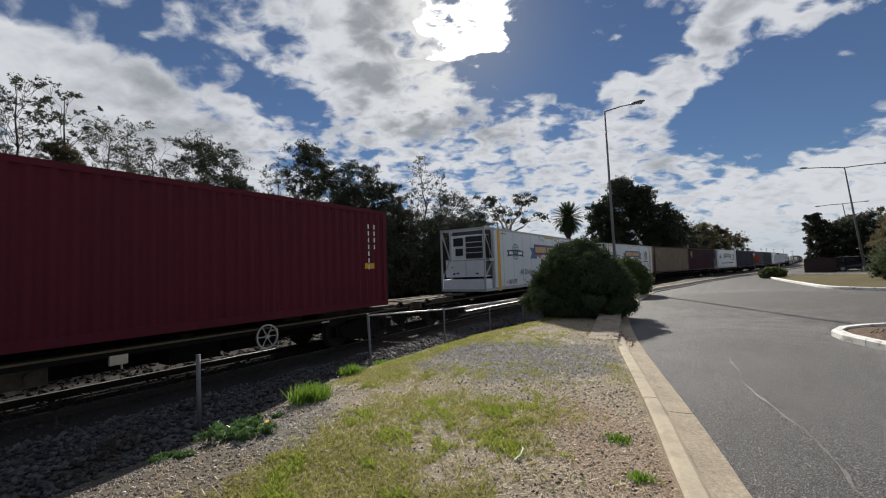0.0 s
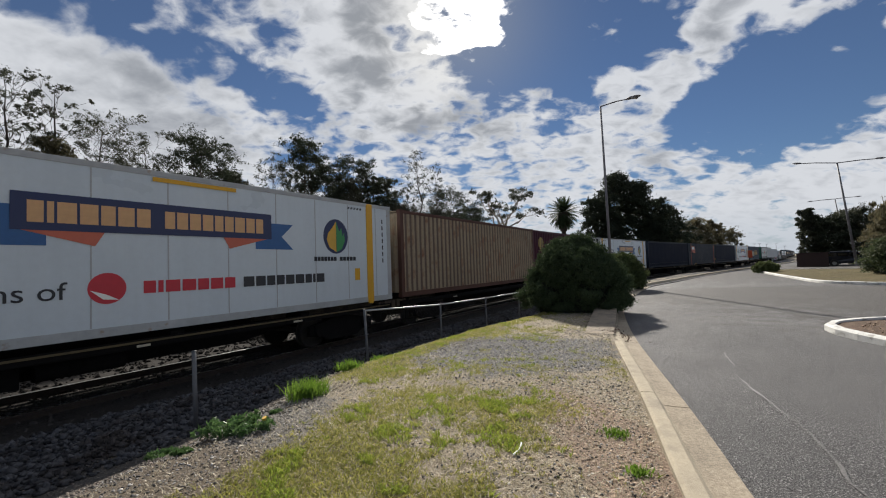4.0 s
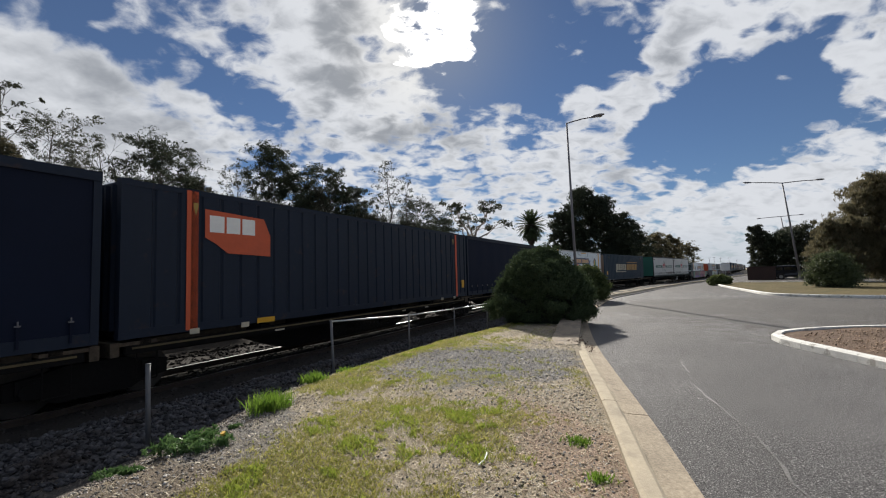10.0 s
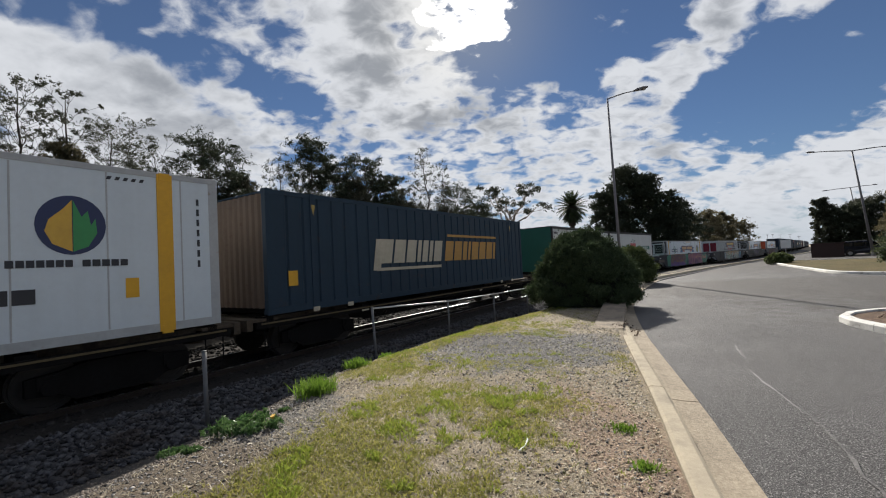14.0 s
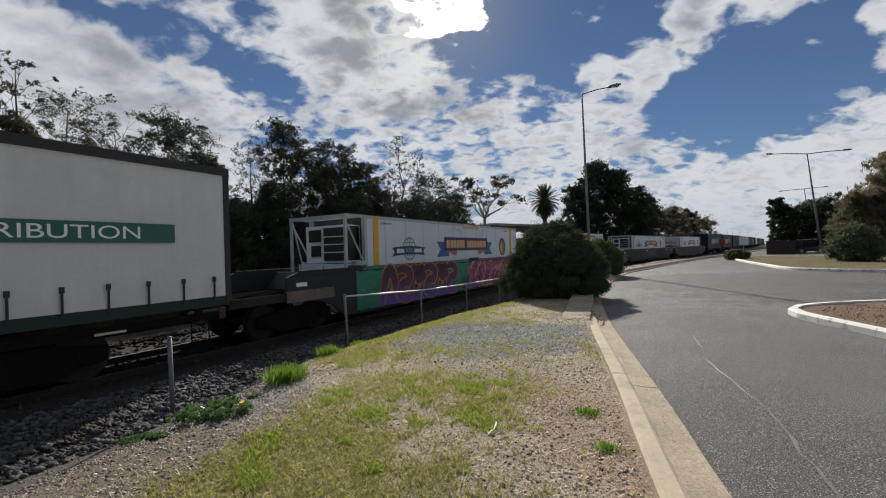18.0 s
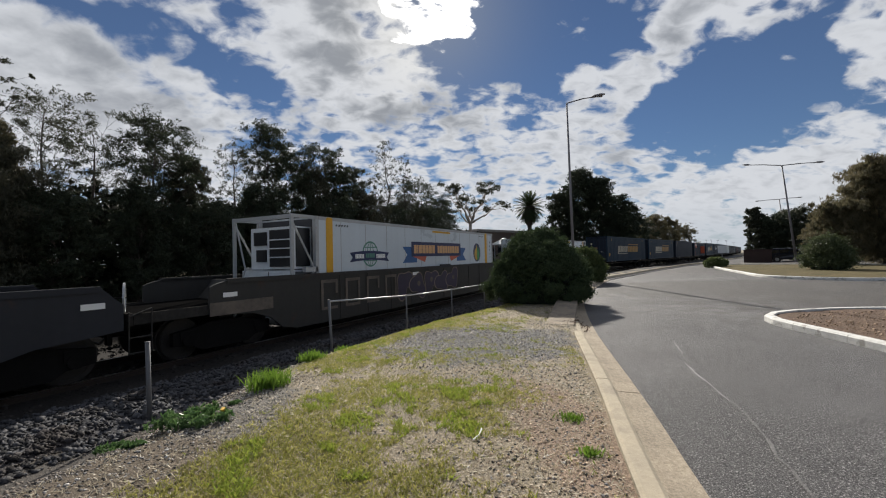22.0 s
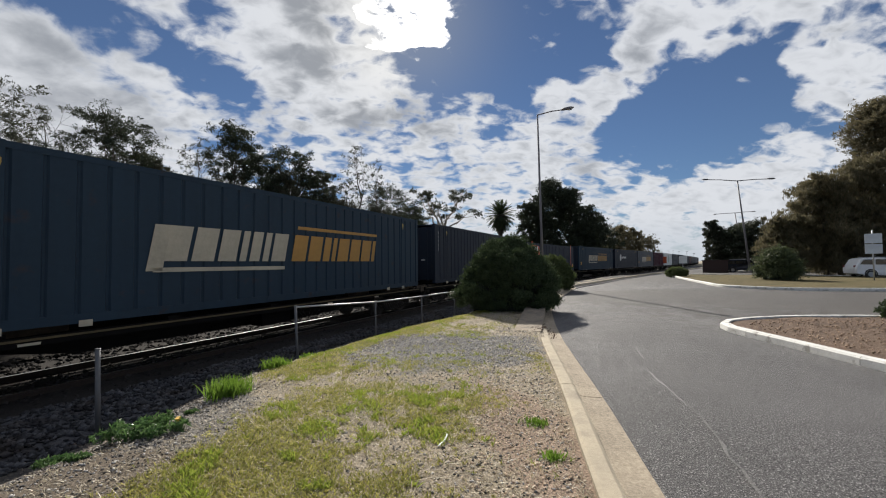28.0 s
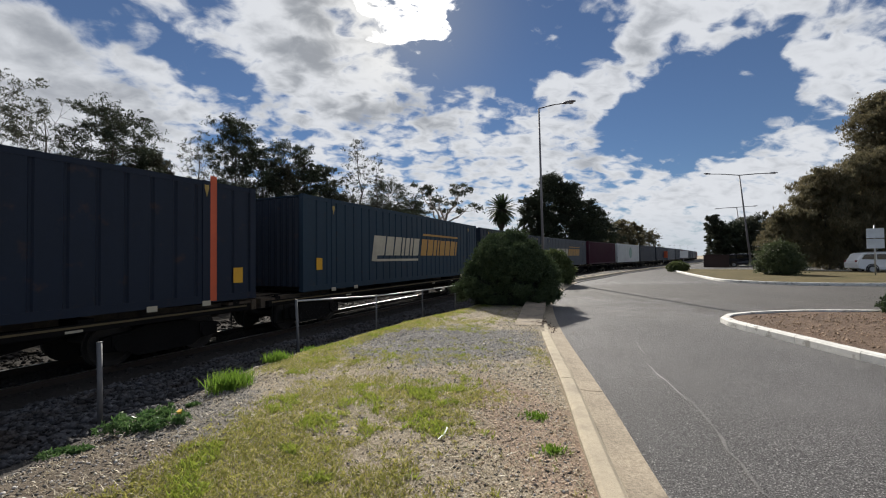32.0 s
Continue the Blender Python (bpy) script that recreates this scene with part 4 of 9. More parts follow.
def badge(t, x0):
    plate(t, "orange_stripe", x0 + 1.16, x0 + 1.40, 0.03, 2.86, orange, label="orange vertical stripe")
    shape(t, "emblem_panel", [(x0 + 1.54, 2.52), (x0 + 3.00, 2.45), (x0 + 3.18, 2.06), (x0 + 3.18, 1.56), (x0 + 2.06, 1.60), (x0 + 1.78, 1.80), (x0 + 1.54, 1.92)], orange, label="orange emblem panel")
    blocks(t, "emblem_bar", x0 + 1.64, x0 + 2.80, 2.04, 2.40, 3, pale, y=-W2 - 0.012, gap=0.14)
    plate(t, "yellow_label", x0 + 2.80, x0 + 3.29, -0.01, 0.11, yellow, y=-W2 - 0.03)
    plate(t, "orange_stripe", x0 + 13.30, x0 + 13.46, 0.03, 2.84, orange)
    yellow_plate(t, x0 + 13.9, 0.40)
    part("end_badge", Build().box(x0 - 0.03, x0 - 0.022, -0.25, 1.05, 1.72, 2.34).mesh("end_badge", orange), t, "orange emblem panel on the end wall")
    for k in range(3):
        part("badge_bar", Build().box(x0 - 0.036, x0 - 0.031, 0.70 - k * 0.36, 0.95 - k * 0.36, 2.02, 2.26).mesh("badge_bar", pale), t)
    part("warning_plate", Build().box(x0 - 0.03, x0 - 0.022, 0.35, 0.60, 0.55, 0.85).mesh("warning_plate", dim_gold), t, "small yellow warning plate")


def number_bars(t, x, z, n=6, m=None, tall=False):
    for k in range(n):
        if tall:
            plate(t, "marking_bar", x, x + 0.05, z - k * 0.2, z - k * 0.2 + 0.13, m or pale)
        else:
            plate(t, "marking_bar", x + k * 0.14, x + k * 0.14 + 0.09, z, z + 0.12, m or pale)


def red_marks(t, x0):
    number_bars(t, x0 + 11.35, 2.3, 7, pale, True)
    number_bars(t, x0 + 11.6, 2.3, 4, pale, True)
    plate(t, "warning_plate", x0 + 11.2, x0 + 11.6, 1.12, 1.28, yellow, label="small yellow warning plate")


def plain_marks(t, x0):
    number_bars(t, x0 + 0.35, 2.4, 5, chalk_grey, True)
    for x in (13.0, 13.25):
        plate(t, "warning_plate", x0 + x, x0 + x + 0.08, 0.45, 0.85, dim_gold, label="small faded yellow plate")


def ribbon_logo(t, x0, dz=0.0, faded=False):
    """The banner, globe and leaf graphics of the white insulated containers."""
    for sx in (1,):
        gx, gz = x0 + 3.05, 1.84 + dz
        b = Build()
        b.ring((gx, gz), 0.37, 0.42, -W2 - 0.008, -W2 - 0.004, 28)
        for k in (-0.22, 0.0, 0.22):
            w = math.sqrt(0.40 ** 2 - k * k)
            b.box(gx - w, gx + w, -W2 - 0.008, -W2 - 0.004, gz + k - 0.015, gz + k + 0.015)
        for rx in (0.16,):
            for sgn in (-1, 1):
                prev = None
                for j in range(11):
                    a = -math.pi / 2 + math.pi * j / 10
                    q = (gx + sgn * math.cos(a) * rx, gz + math.sin(a) * 0.39)
                    if prev:
                        b.prism([(prev[0] - 0.014, prev[1]), (prev[0] + 0.014, prev[1]), (q[0] + 0.014, q[1]), (q[0] - 0.014, q[1])], -W2 - 0.008, -W2 - 0.004)
                    prev = q
        b.box(gx - 0.014, gx + 0.014, -W2 - 0.008, -W2 - 0.004, gz - 0.39, gz + 0.39)
        part("globe_emblem", b.mesh("globe_emblem", sea_green), t, "green line-drawn globe")
        top, bot = [], []
        for j in range(13):
            u = j / 12
            xx = x0 + 2.02 + u * 2.06
            bend = -0.10 * math.cos((u - 0.5) * math.pi) + 0.06
            top.append((xx, 1.92 + dz - bend * 0.6))
            bot.append((xx, 1.62 + dz - bend * 0.6))
        nick_r, nick_l = (top[-1][0] - 0.14, (top[-1][1] + bot[-1][1]) / 2), (top[0][0] + 0.14, (top[0][1] + bot[0][1]) / 2)
        shape(t, "ribbon_emblem", bot + [nick_r] + top[::-1] + [nick_l], deep_blue, y=-W2 - 0.012, label="navy ribbon with pale lettering bars")
        blocks(t, "ribbon_bar", x0 + 2.28, x0 + 2.72, 1.70 + dz, 1.84 + dz, 6, pale, y=-W2 - 0.016)
        blocks(t, "ribbon_bar", x0 + 2.80, x0 + 3.28, 1.72 + dz, 1.86 + dz, 5, sea_green, y=-W2 - 0.016)
        blocks(t, "ribbon_bar", x0 + 3.36, x0 + 3.86, 1.70 + dz, 1.84 + dz, 8, pale, y=-W2 - 0.016)
    bx0, bx1 = x0 + 4.95, x0 + 10.45
    shape(t, "banner_tail", [(bx0, 1.50 + dz), (bx0 + 1.0, 1.50 + dz), (bx0 + 1.0, 2.10 + dz), (bx0, 2.10 + dz), (bx0 + 0.32, 1.80 + dz)], blue, label="blue ribbon tail")
    shape(t, "banner_tail", [(bx1 - 1.0, 1.50 + dz), (bx1, 1.50 + dz), (bx1 - 0.32, 1.80 + dz), (bx1, 2.10 + dz), (bx1 - 1.0, 2.10 + dz)], blue, label="blue ribbon tail")
    shape(t, "banner_fold", [(bx0 + 0.60, 1.76 + dz), (bx0 + 1.75, 1.76 + dz), (bx0 + 1.6, 1.50 + dz)], salmon, y=-W2 - 0.011, label="salmon ribbon fold")
    shape(t, "banner_fold", [(bx1 - 0.60, 1.76 + dz), (bx1 - 1.75, 1.76 + dz), (bx1 - 1.6, 1.50 + dz)], salmon, y=-W2 - 0.011, label="salmon ribbon fold")
    plate(t, "banner_panel", bx0 + 0.6, bx1 - 0.6, 1.73 + dz, 2.30 + dz, deep_blue, y=-W2 - 0.016, label="navy banner panel with plain letter blocks")
    m = paint("peach_lettering", (0.62, 0.36, 0.17), 0.45, grain=(12, 0.05), stains=(1.5, 0.1)) if not faded else cream
    blocks(t, "banner_bar", bx0 + 0.78, bx0 + 2.45, 1.85 + dz, 2.18 + dz, 7, m, y=-W2 - 0.021, gap=0.16, widths=FIRST_WORD)
    blocks(t, "banner_bar", bx0 + 2.65, bx1 - 0.78, 1.85 + dz, 2.17 + dz, 9, m, y=-W2 - 0.021, gap=0.16, widths=SECOND_WORD)


def rural_leaf(t, x0, dz=0.0):
    cx, cz = x0 + 11.85, 1.88 + dz
    shape(t, "leaf_emblem", oval(cx, cz, 0.44, 0.47), deep_blue, label="round blue emblem with a yellow and green leaf")
    left = [(cx, cz + 0.40), (cx - 0.12, cz + 0.24), (cx - 0.28, cz + 0.08), (cx - 0.33, cz - 0.1), (cx - 0.24, cz - 0.30), (cx, cz - 0.42)]
    shape(t, "leaf_half", left, gold, y=-W2 - 0.011)
    right = [(cx + 0.012, cz - 0.42), (cx + 0.2, cz - 0.34), (cx + 0.32, cz - 0.12), (cx + 0.30, cz + 0.12), (cx + 0.24, cz + 0.0), (cx + 0.20, cz + 0.24), (cx + 0.12, cz + 0.14), (cx + 0.012, cz + 0.40)]
    shape(t, "leaf_half", right, leaf_green, y=-W2 - 0.011)
    blocks(t, "leaf_bar", cx - 0.76, cx + 0.02, cz - 0.66, cz - 0.55, 7, ink, gap=0.18)
    blocks(t, "leaf_bar", cx + 0.12, cx + 0.76, cz - 0.66, cz - 0.55, 5, ink, gap=0.18)


def slogan(t, x0, dz=0.0):
    words(t, "lettering", "All Divisions of", x0 + 3.55, x0 + 6.20, 0.66 + dz, 0.27, ink)
    cx = x0 + 6.72
    shape(t, "ball_emblem", oval(cx, 0.80 + dz, 0.27, 0.26), red, label="red ball emblem")
    shape(t, "ball_cut", [(cx - 0.24, 0.78 + dz), (cx - 0.06, 0.62 + dz), (cx + 0.16, 0.60 + dz), (cx - 0.02, 0.70 + dz)], pale, y=-W2 - 0.011)
    blocks(t, "slogan_bar", x0 + 7.25, x0 + 9.0, 0.68 + dz, 0.90 + dz, 7, red, gap=0.16, widths=FIRST_WORD)
    blocks(t, "slogan_bar", x0 + 9.15, x0 + 11.45, 0.68 + dz, 0.90 + dz, 9, ink, gap=0.16, widths=LAST_WORD)


def dimensions(t, x0):
    words(t, "lettering", "46'6\" x 9'10\"", x0 + 2.38, x0 + 3.30, 0.22, 0.24, paint("graphic_violet", (0.16, 0.03, 0.09), 0.5))
    plate(t, "dimension_mark", x0 + 2.17, x0 + 2.25, 0.26, 0.38, red)


def reefer(front, label, unit="front", z=DECK_Z, door_art=False, aft=0.0):
    """A long insulated container: smooth panels, yellow lifting posts, machinery in an open end frame."""
    L, H, F = 14.17, 2.92, 0.95
    t = thing("refrigerated_container", label, "container", "containers on the train")
    sgn = 1 if unit == "front" else -1
    b0, b1 = (-L / 2 + F, L / 2) if unit == "front" else (-L / 2, L / 2 - F)
    side = cached(("reefer_side", unit), lambda: Build().box(b0, b1, -W2, -W2 + 0.08, 0.14, H - 0.10).mesh("side_panel", reefer_white))
    part("side_panel", side, t)
    side = cached(("reefer_side2", unit), lambda: Build().box(b0, b1, W2 - 0.08, W2, 0.14, H - 0.10).mesh("side_panel", reefer_white))
    part("side_panel", side, t)
    for nm, bb in (("roof", Build().box(b0, b1, -W2 + 0.02, W2 - 0.02, H - 0.06, H - 0.01)), ("floor", Build().box(b0, b1, -W2 + 0.05, W2 - 0.05, 0.04, 0.16))):
        part(nm, cached(("reefer", nm, unit), lambda: bb.mesh(nm, frame_white)), t)
    for xw in (b0, b1 - 0.08):
        me = cached("reefer_end", lambda: Build().box(0, 0.08, -W2 + 0.08, W2 - 0.08, 0.14, H - 0.06).mesh("end_wall", unit_white))
        machine_end = (xw == b0) == (unit == "front")
        part("end_wall", dyed(me, recess_dark) if machine_end else me, t, "dark recessed wall behind the cooling unit" if machine_end else "", at=(xw, 0, 0))
    for sy in (-1, 1):
        part("top_rail", cached(("rtop", unit), lambda: Build().box(b0, b1, -0.03, 0.03, -0.06, 0.04).mesh("top_rail", frame_white)), t, at=(0, sy * (W2 - 0.018), H - 0.05))
        part("bottom_rail", cached(("rbot", unit), lambda: Build().box(b0, b1, -0.03, 0.03, 0, 0.15).mesh("bottom_rail", frame_white)), t, at=(0, sy * (W2 - 0.022), 0.0))
        for k, x in enumerate((-L / 2 + 1.36, L / 2 - 0.98) if unit == "front" else (-L / 2 + 0.98, L / 2 - 1.08)):
            part("lifting_post", cached("liftpost", lambda: Build().box(-0.13, 0.13, -0.012, 0.012, 0.0, 2.88).box(-0.09, 0.09, -0.02, 0.02, 2.76, 2.90).box(-0.09, 0.09, -0.02, 0.02, -0.04, 0.10).mesh("lifting_post", yellow)), t, "yellow lifting post", at=(x, sy * (W2 + 0.002), 0))
    # panel seams
    seam = cached("seam", lambda: Build().box(-0.012, 0.012, -0.004, 0.002, 0.16, H - 0.12).mesh("panel_seam", frame_white))
    n = 11
    for k in range(n):
        xx = b0 + 0.9 + k * (b1 - b0 - 1.6) / (n - 1)
        if abs(xx - (-L / 2 + 1.36)) > 0.3:
            part("panel_seam", seam, t, at=(xx, -W2, 0))
    # corner posts of the closed end
    xe = b1 if unit == "front" else b0
    for sy in (-1, 1):
        part("corner_post", cached("rpost", lambda: Build().box(-0.09, 0.09, -0.05, 0.05, 0, H).mesh("corner_post", frame_white)), t, at=(xe - sgn * 0.09, sy * (W2 - 0.048), 0))
        for zz in (0, H - 0.12):
            part("corner_casting", cached("rcast", lambda: Build().box(-0.09, 0.09, -0.085, 0.085, 0, 0.12).mesh("corner_casting", frame_white)), t, at=(xe - sgn * 0.088, sy * (W2 - 0.08), zz))
    # machinery end
    m = part("machinery_frame", cached(("mframe", sgn), lambda: machinery_frame(sgn, F, H)), t, "open white tubular end frame", at=((-L / 2) * sgn, 0, 0))
    u = part("cooling_unit", cached(("munit", sgn), lambda: Build().box(*sorted((sgn * 0.30, sgn * (F - 0.02))), -0.95, 0.78, 1.45, 2.62).box(*sorted((sgn * 0.18, sgn * (F - 0.02))), -1.02, 1.02, 0.66, 1.42).mesh("cooling_unit", unit_white)), t, "white boxy cooling unit", at=((-L / 2) * sgn, 0, 0))
    part("side_cover", cached(("mscover", sgn), lambda: Build().box(*sorted((sgn * 0.26, sgn * (F - 0.10))), -1.035, -1.022, 0.72, 1.38).mesh("side_cover", paint("dull_cover", (0.085, 0.095, 0.095), 0.6, grain=(12, 0.15), stains=(2.0, 0.3)))), u, "dull grey side cover")
    part("grille", cached(("mgrille", sgn), lambda: Build().box(*sorted((sgn * 0.22, sgn * 0.31)), -0.94, -0.08, 1.52, 2.54).mesh("grille", grille_dark)), u, "dark louvred grille")
    part("side_grille", cached(("msgrille", sgn), lambda: Build().box(*sorted((sgn * 0.36, sgn * (F - 0.10))), -0.975, -0.945, 1.52, 2.58).mesh("side_grille", grille_dark)), u, "dark open side of the unit")
    for k in range(3):
        part("slat", cached(("mslat", sgn), lambda: Build().box(*sorted((sgn * 0.15, sgn * 0.23)), -0.96, -0.08, -0.012, 0.016).mesh("slat", unit_white)), u, "thin bright louvre slat", at=(0, 0, 1.78 + k * 0.24))
    part("screen", cached(("mscreen", sgn), lambda: Build().box(*sorted((sgn * 0.26, sgn * 0.31)), 0.12, 0.52, 1.66, 2.00).mesh("screen", grille_dark)), u, "small dark display")
    part("vent", cached(("mvent", sgn), lambda: Build().box(*sorted((sgn * 0.26, sgn * 0.31)), 0.10, 0.62, 2.12, 2.50).mesh("vent", grille_dark)), u, "dark square vent")
    for y0, y1, z0, z1 in ((-0.10, -0.09, 0.70, 1.38), (-0.75, -0.6, 0.78, 0.85), (0.5, 0.62, 0.78, 0.85), (0.3, 0.42, 0.80, 0.87), (0.62, 0.72, 1.1, 1.14)):
        part("latch", Build().box(*sorted((sgn * 0.16, sgn * 0.19)), y0, y1, z0, z1).mesh("latch", black), u)
    part("fuel_tank", cached(("mtank", sgn), lambda: Build().box(*sorted((sgn * 0.05, sgn * (F - 0.02))), -1.10, 1.10, 0.10, 0.56).mesh("fuel_tank", unit_white)), t, "white fuel tank below the cooling unit", at=((-L / 2) * sgn, 0, 0))
    if unit != "front":
        doors(t, -L / 2 - 0.02, H, reefer_white, frame_white)
        if door_art:
            b = Build()
            for k in range(6):
                a = -0.85 + k * 0.29
                zz = 1.95 + 0.10 * math.sin(k / 5 * math.pi)
                b.box(-L / 2 - 0.105, -L / 2 - 0.10, -a - 0.16, -a - 0.04, zz - 0.19, zz + 0.19)
            part("door_emblem", b.mesh("door_emblem", salmon), t, "orange arched block lettering on the doors")
            part("door_emblem", Build().box(-L / 2 - 0.105, -L / 2 - 0.10, -0.8, 0.7, 1.38, 1.52).mesh("door_emblem", deep_blue), t)
    x0 = -L / 2
    ribbon_logo(t, x0 + aft)
    rural_leaf(t, x0 + aft * 0.7)
    slogan(t, x0 + aft)
    dimensions(t, x0)
    plate(t, "top_stripe", x0 + 7.4, x0 + 9.0, 2.71, 2.79, yellow, y=-W2 - 0.018, label="thin yellow stripe")
    yellow_plate(t, x0 + 12.55, 0.66, 0.2, 0.34)
    for k in range(5):
        plate(t, "hazard_mark", x0 + 1.62 + k * 0.12, x0 + 1.68 + k * 0.12, 2.66, 2.72, ink, skew=0.03)
        plate(t, "hazard_mark", x0 + 12.3 + k * 0.12, x0 + 12.36 + k * 0.12, 2.68, 2.74, ink, skew=0.03)
    number_bars(t, x0 + 13.75, 2.35, 7, ink, True)
    return put(t, front, L, z)


def machinery_frame(sgn, F, H):
    b = Build()
    for sy in (-1, 1):
        y = sy * (W2 - 0.06)
        b.box(*sorted((0.0, sgn * 0.08)), y - 0.035, y + 0.035, 0, H)
        b.box(*sorted((sgn * (F - 0.12), sgn * F)), y - 0.06, y + 0.06, 0, H)
        b.box(*sorted((0.0, sgn * F)), y - 0.04, y + 0.04, H - 0.09, H)
        b.box(*sorted((0.0, sgn * F)), y - 0.05, y + 0.05, 0, 0.11)
        b.bar((sgn * 0.06, y, H - 0.2), (sgn * (F - 0.1), y, 1.42), 0.028, 6)
        b.bar((sgn * (F - 0.1), y, 1.42), (sgn * 0.06, y, 0.66), 0.028, 6)
        b.box(*sorted((sgn * 0.45, sgn * (F - 0.05))), y - 0.06, y + 0.06, 1.36, 1.50)
    for z in (0.05, H - 0.06):
        b.box(*sorted((0.0, sgn * 0.09)), -W2 + 0.1, W2 - 0.1, z - 0.05, z + 0.05)
    b.bar((sgn * 0.05, W2 - 0.1, H - 0.1), (sgn * 0.05, W2 - 0.5, H * 0.5), 0.025, 6)
    b.bar((sgn * 0.05, W2 - 0.5, H * 0.5), (sgn * 0.05, W2 - 0.1, 0.6), 0.025, 6)
    return b.mesh("machinery_frame", frame_white)


def curtain_sider(front, L, H, cloth, label, art=None, dark=True, z=DECK_Z):
    """A curtain-sided container: taut curtain, roof cap, buckled straps and hanging tensioners along the bottom."""
    t = thing("curtain_sided_container", label, "container", "containers on the train")
    rail = navy if dark else under
    n = int(L / 0.15)
    xs = np.linspace(-L / 2 + 0.12, L / 2 - 0.12, n)
    for sy in (-1, 1):
        vs, fs = [], []
        for i, x in enumerate(xs):
            for j, zz in enumerate((0.16, 0.5, 1.4, 2.3, H - 0.14)):
                w = 0.010 * noise.noise(Vector((x * 1.6, zz * 0.5, L))) + (0.012 * math.sin(x * 9.0) if j == 0 else 0)
                vs.append((x, sy * (W2 - 0.02 + w), zz))
        for i in range(n - 1):
            for j in range(4):
                q = (i * 5 + j, (i + 1) * 5 + j, (i + 1) * 5 + j + 1, i * 5 + j + 1)
                fs.append(q if sy < 0 else q[::-1])
        part("curtain", mesh_of("curtain", vs, fs, cloth, True), t)
        part("roof_rail", cached(("croof", L, dark), lambda: Build().box(-L / 2, L / 2, -0.05, 0.04, -0.16, 0.0).mesh("roof_rail", rail if dark else black)), t, at=(0, sy * (W2 - 0.03), H))
        part("side_rail", cached(("crail", L, dark), lambda: Build().box(-L / 2, L / 2, -0.04, 0.04, 0.0, 0.2).mesh("side_rail", rail if dark else band_green)), t, at=(0, sy * (W2 - 0.04), -0.02))
    part("roof", cached(("croofp", L), lambda: Build().box(-L / 2, L / 2, -W2 + 0.03, W2 - 0.03, -0.05, -0.004).mesh("roof", rail)), t, at=(0, 0, H))
    part("floor", cached(("cfloor", L), lambda: Build().box(-L / 2, L / 2, -W2 + 0.05, W2 - 0.05, 0.0, 0.14).mesh("floor", under)), t)
    for sx in (-1, 1):
        part("end_wall", cached(("cend", H, dark), lambda: Build().box(-0.03, 0.03, -W2 + 0.04, W2 - 0.04, 0.1, H - 0.02).mesh("end_wall", navy if dark else green)), t, at=(sx * (L / 2 - 0.04), 0, 0))
        for sy in (-1, 1):
            part("corner_post", cached(("cpost", H, dark), lambda: Build().box(-0.06, 0.06, -0.05, 0.05, 0, H).mesh("corner_post", rail if dark else black)), t, at=(sx * (L / 2 - 0.06), sy * (W2 - 0.045), 0))
    strap_m = paint("dull_buckle", (0.13, 0.13, 0.14), 0.6, 0.3, grain=(10, 0.1)) if dark else black
    ns = int((L - 0.5) / 0.60)
    for k in range(ns):
        x = -L / 2 + 0.42 + k * (L - 0.8) / (ns - 1)
        if dark:
            part("buckle", cached("buckle_d", lambda: Build().box(-0.036, 0.036, -0.012, 0.012, 0.385, 0.410).box(-0.010, 0.010, -0.012, 0.012, 0.410, 0.47).mesh("buckle", strap_m)), t, "small steel buckle", at=(x, -W2 - 0.012, 0.0))
            part("strap", cached("strap_d", lambda: Build().box(-0.018, 0.018, -0.008, 0.008, 0.06, 0.385).mesh("strap", navy_cloth)), t, at=(x, -W2 - 0.012, 0.0))
        else:
            part("buckle", cached("buckle_l", lambda: Build().box(-0.032, 0.032, -0.012, 0.012, 0.50, 0.60).box(-0.016, 0.016, -0.01, 0.01, 0.12, 0.56).mesh("buckle", strap_m)), t, "black curtain strap and buckle", at=(x, -W2 - 0.014, 0.0))
    if art:
        art(t, -L / 2)
    return put(t, front, L, z)


def smudges(t, x0, a, b, n, seed):
    """Road grime and rubbed scribbles along the foot of a curtain."""
    rnd = random.Random(seed)
    for k in range(n):
        cx, cz = x0 + a + (b - a) * (k + rnd.random()) / n, 0.36 + 0.22 * rnd.random()
        f1, f2 = rnd.uniform(0, 6.3), rnd.uniform(0, 6.3)
        w, h = rnd.uniform(0.10, 0.30), rnd.uniform(0.05, 0.15)
        r = [(cx + math.cos(q * 0.449) * w * (0.8 + 0.3 * math.sin(q * 0.9 + f1)), max(0.2, cz + math.sin(q * 0.449) * h * (0.8 + 0.3 * math.sin(q * 1.35 + f2)))) for q in range(14)]
        shape(t, "grime_mark", r, grime if k % 3 else chalk_grey, y=-W2 - 0.010 - 0.0004 * (k % 7), t=0.0012, label="brown road grime on the curtain")


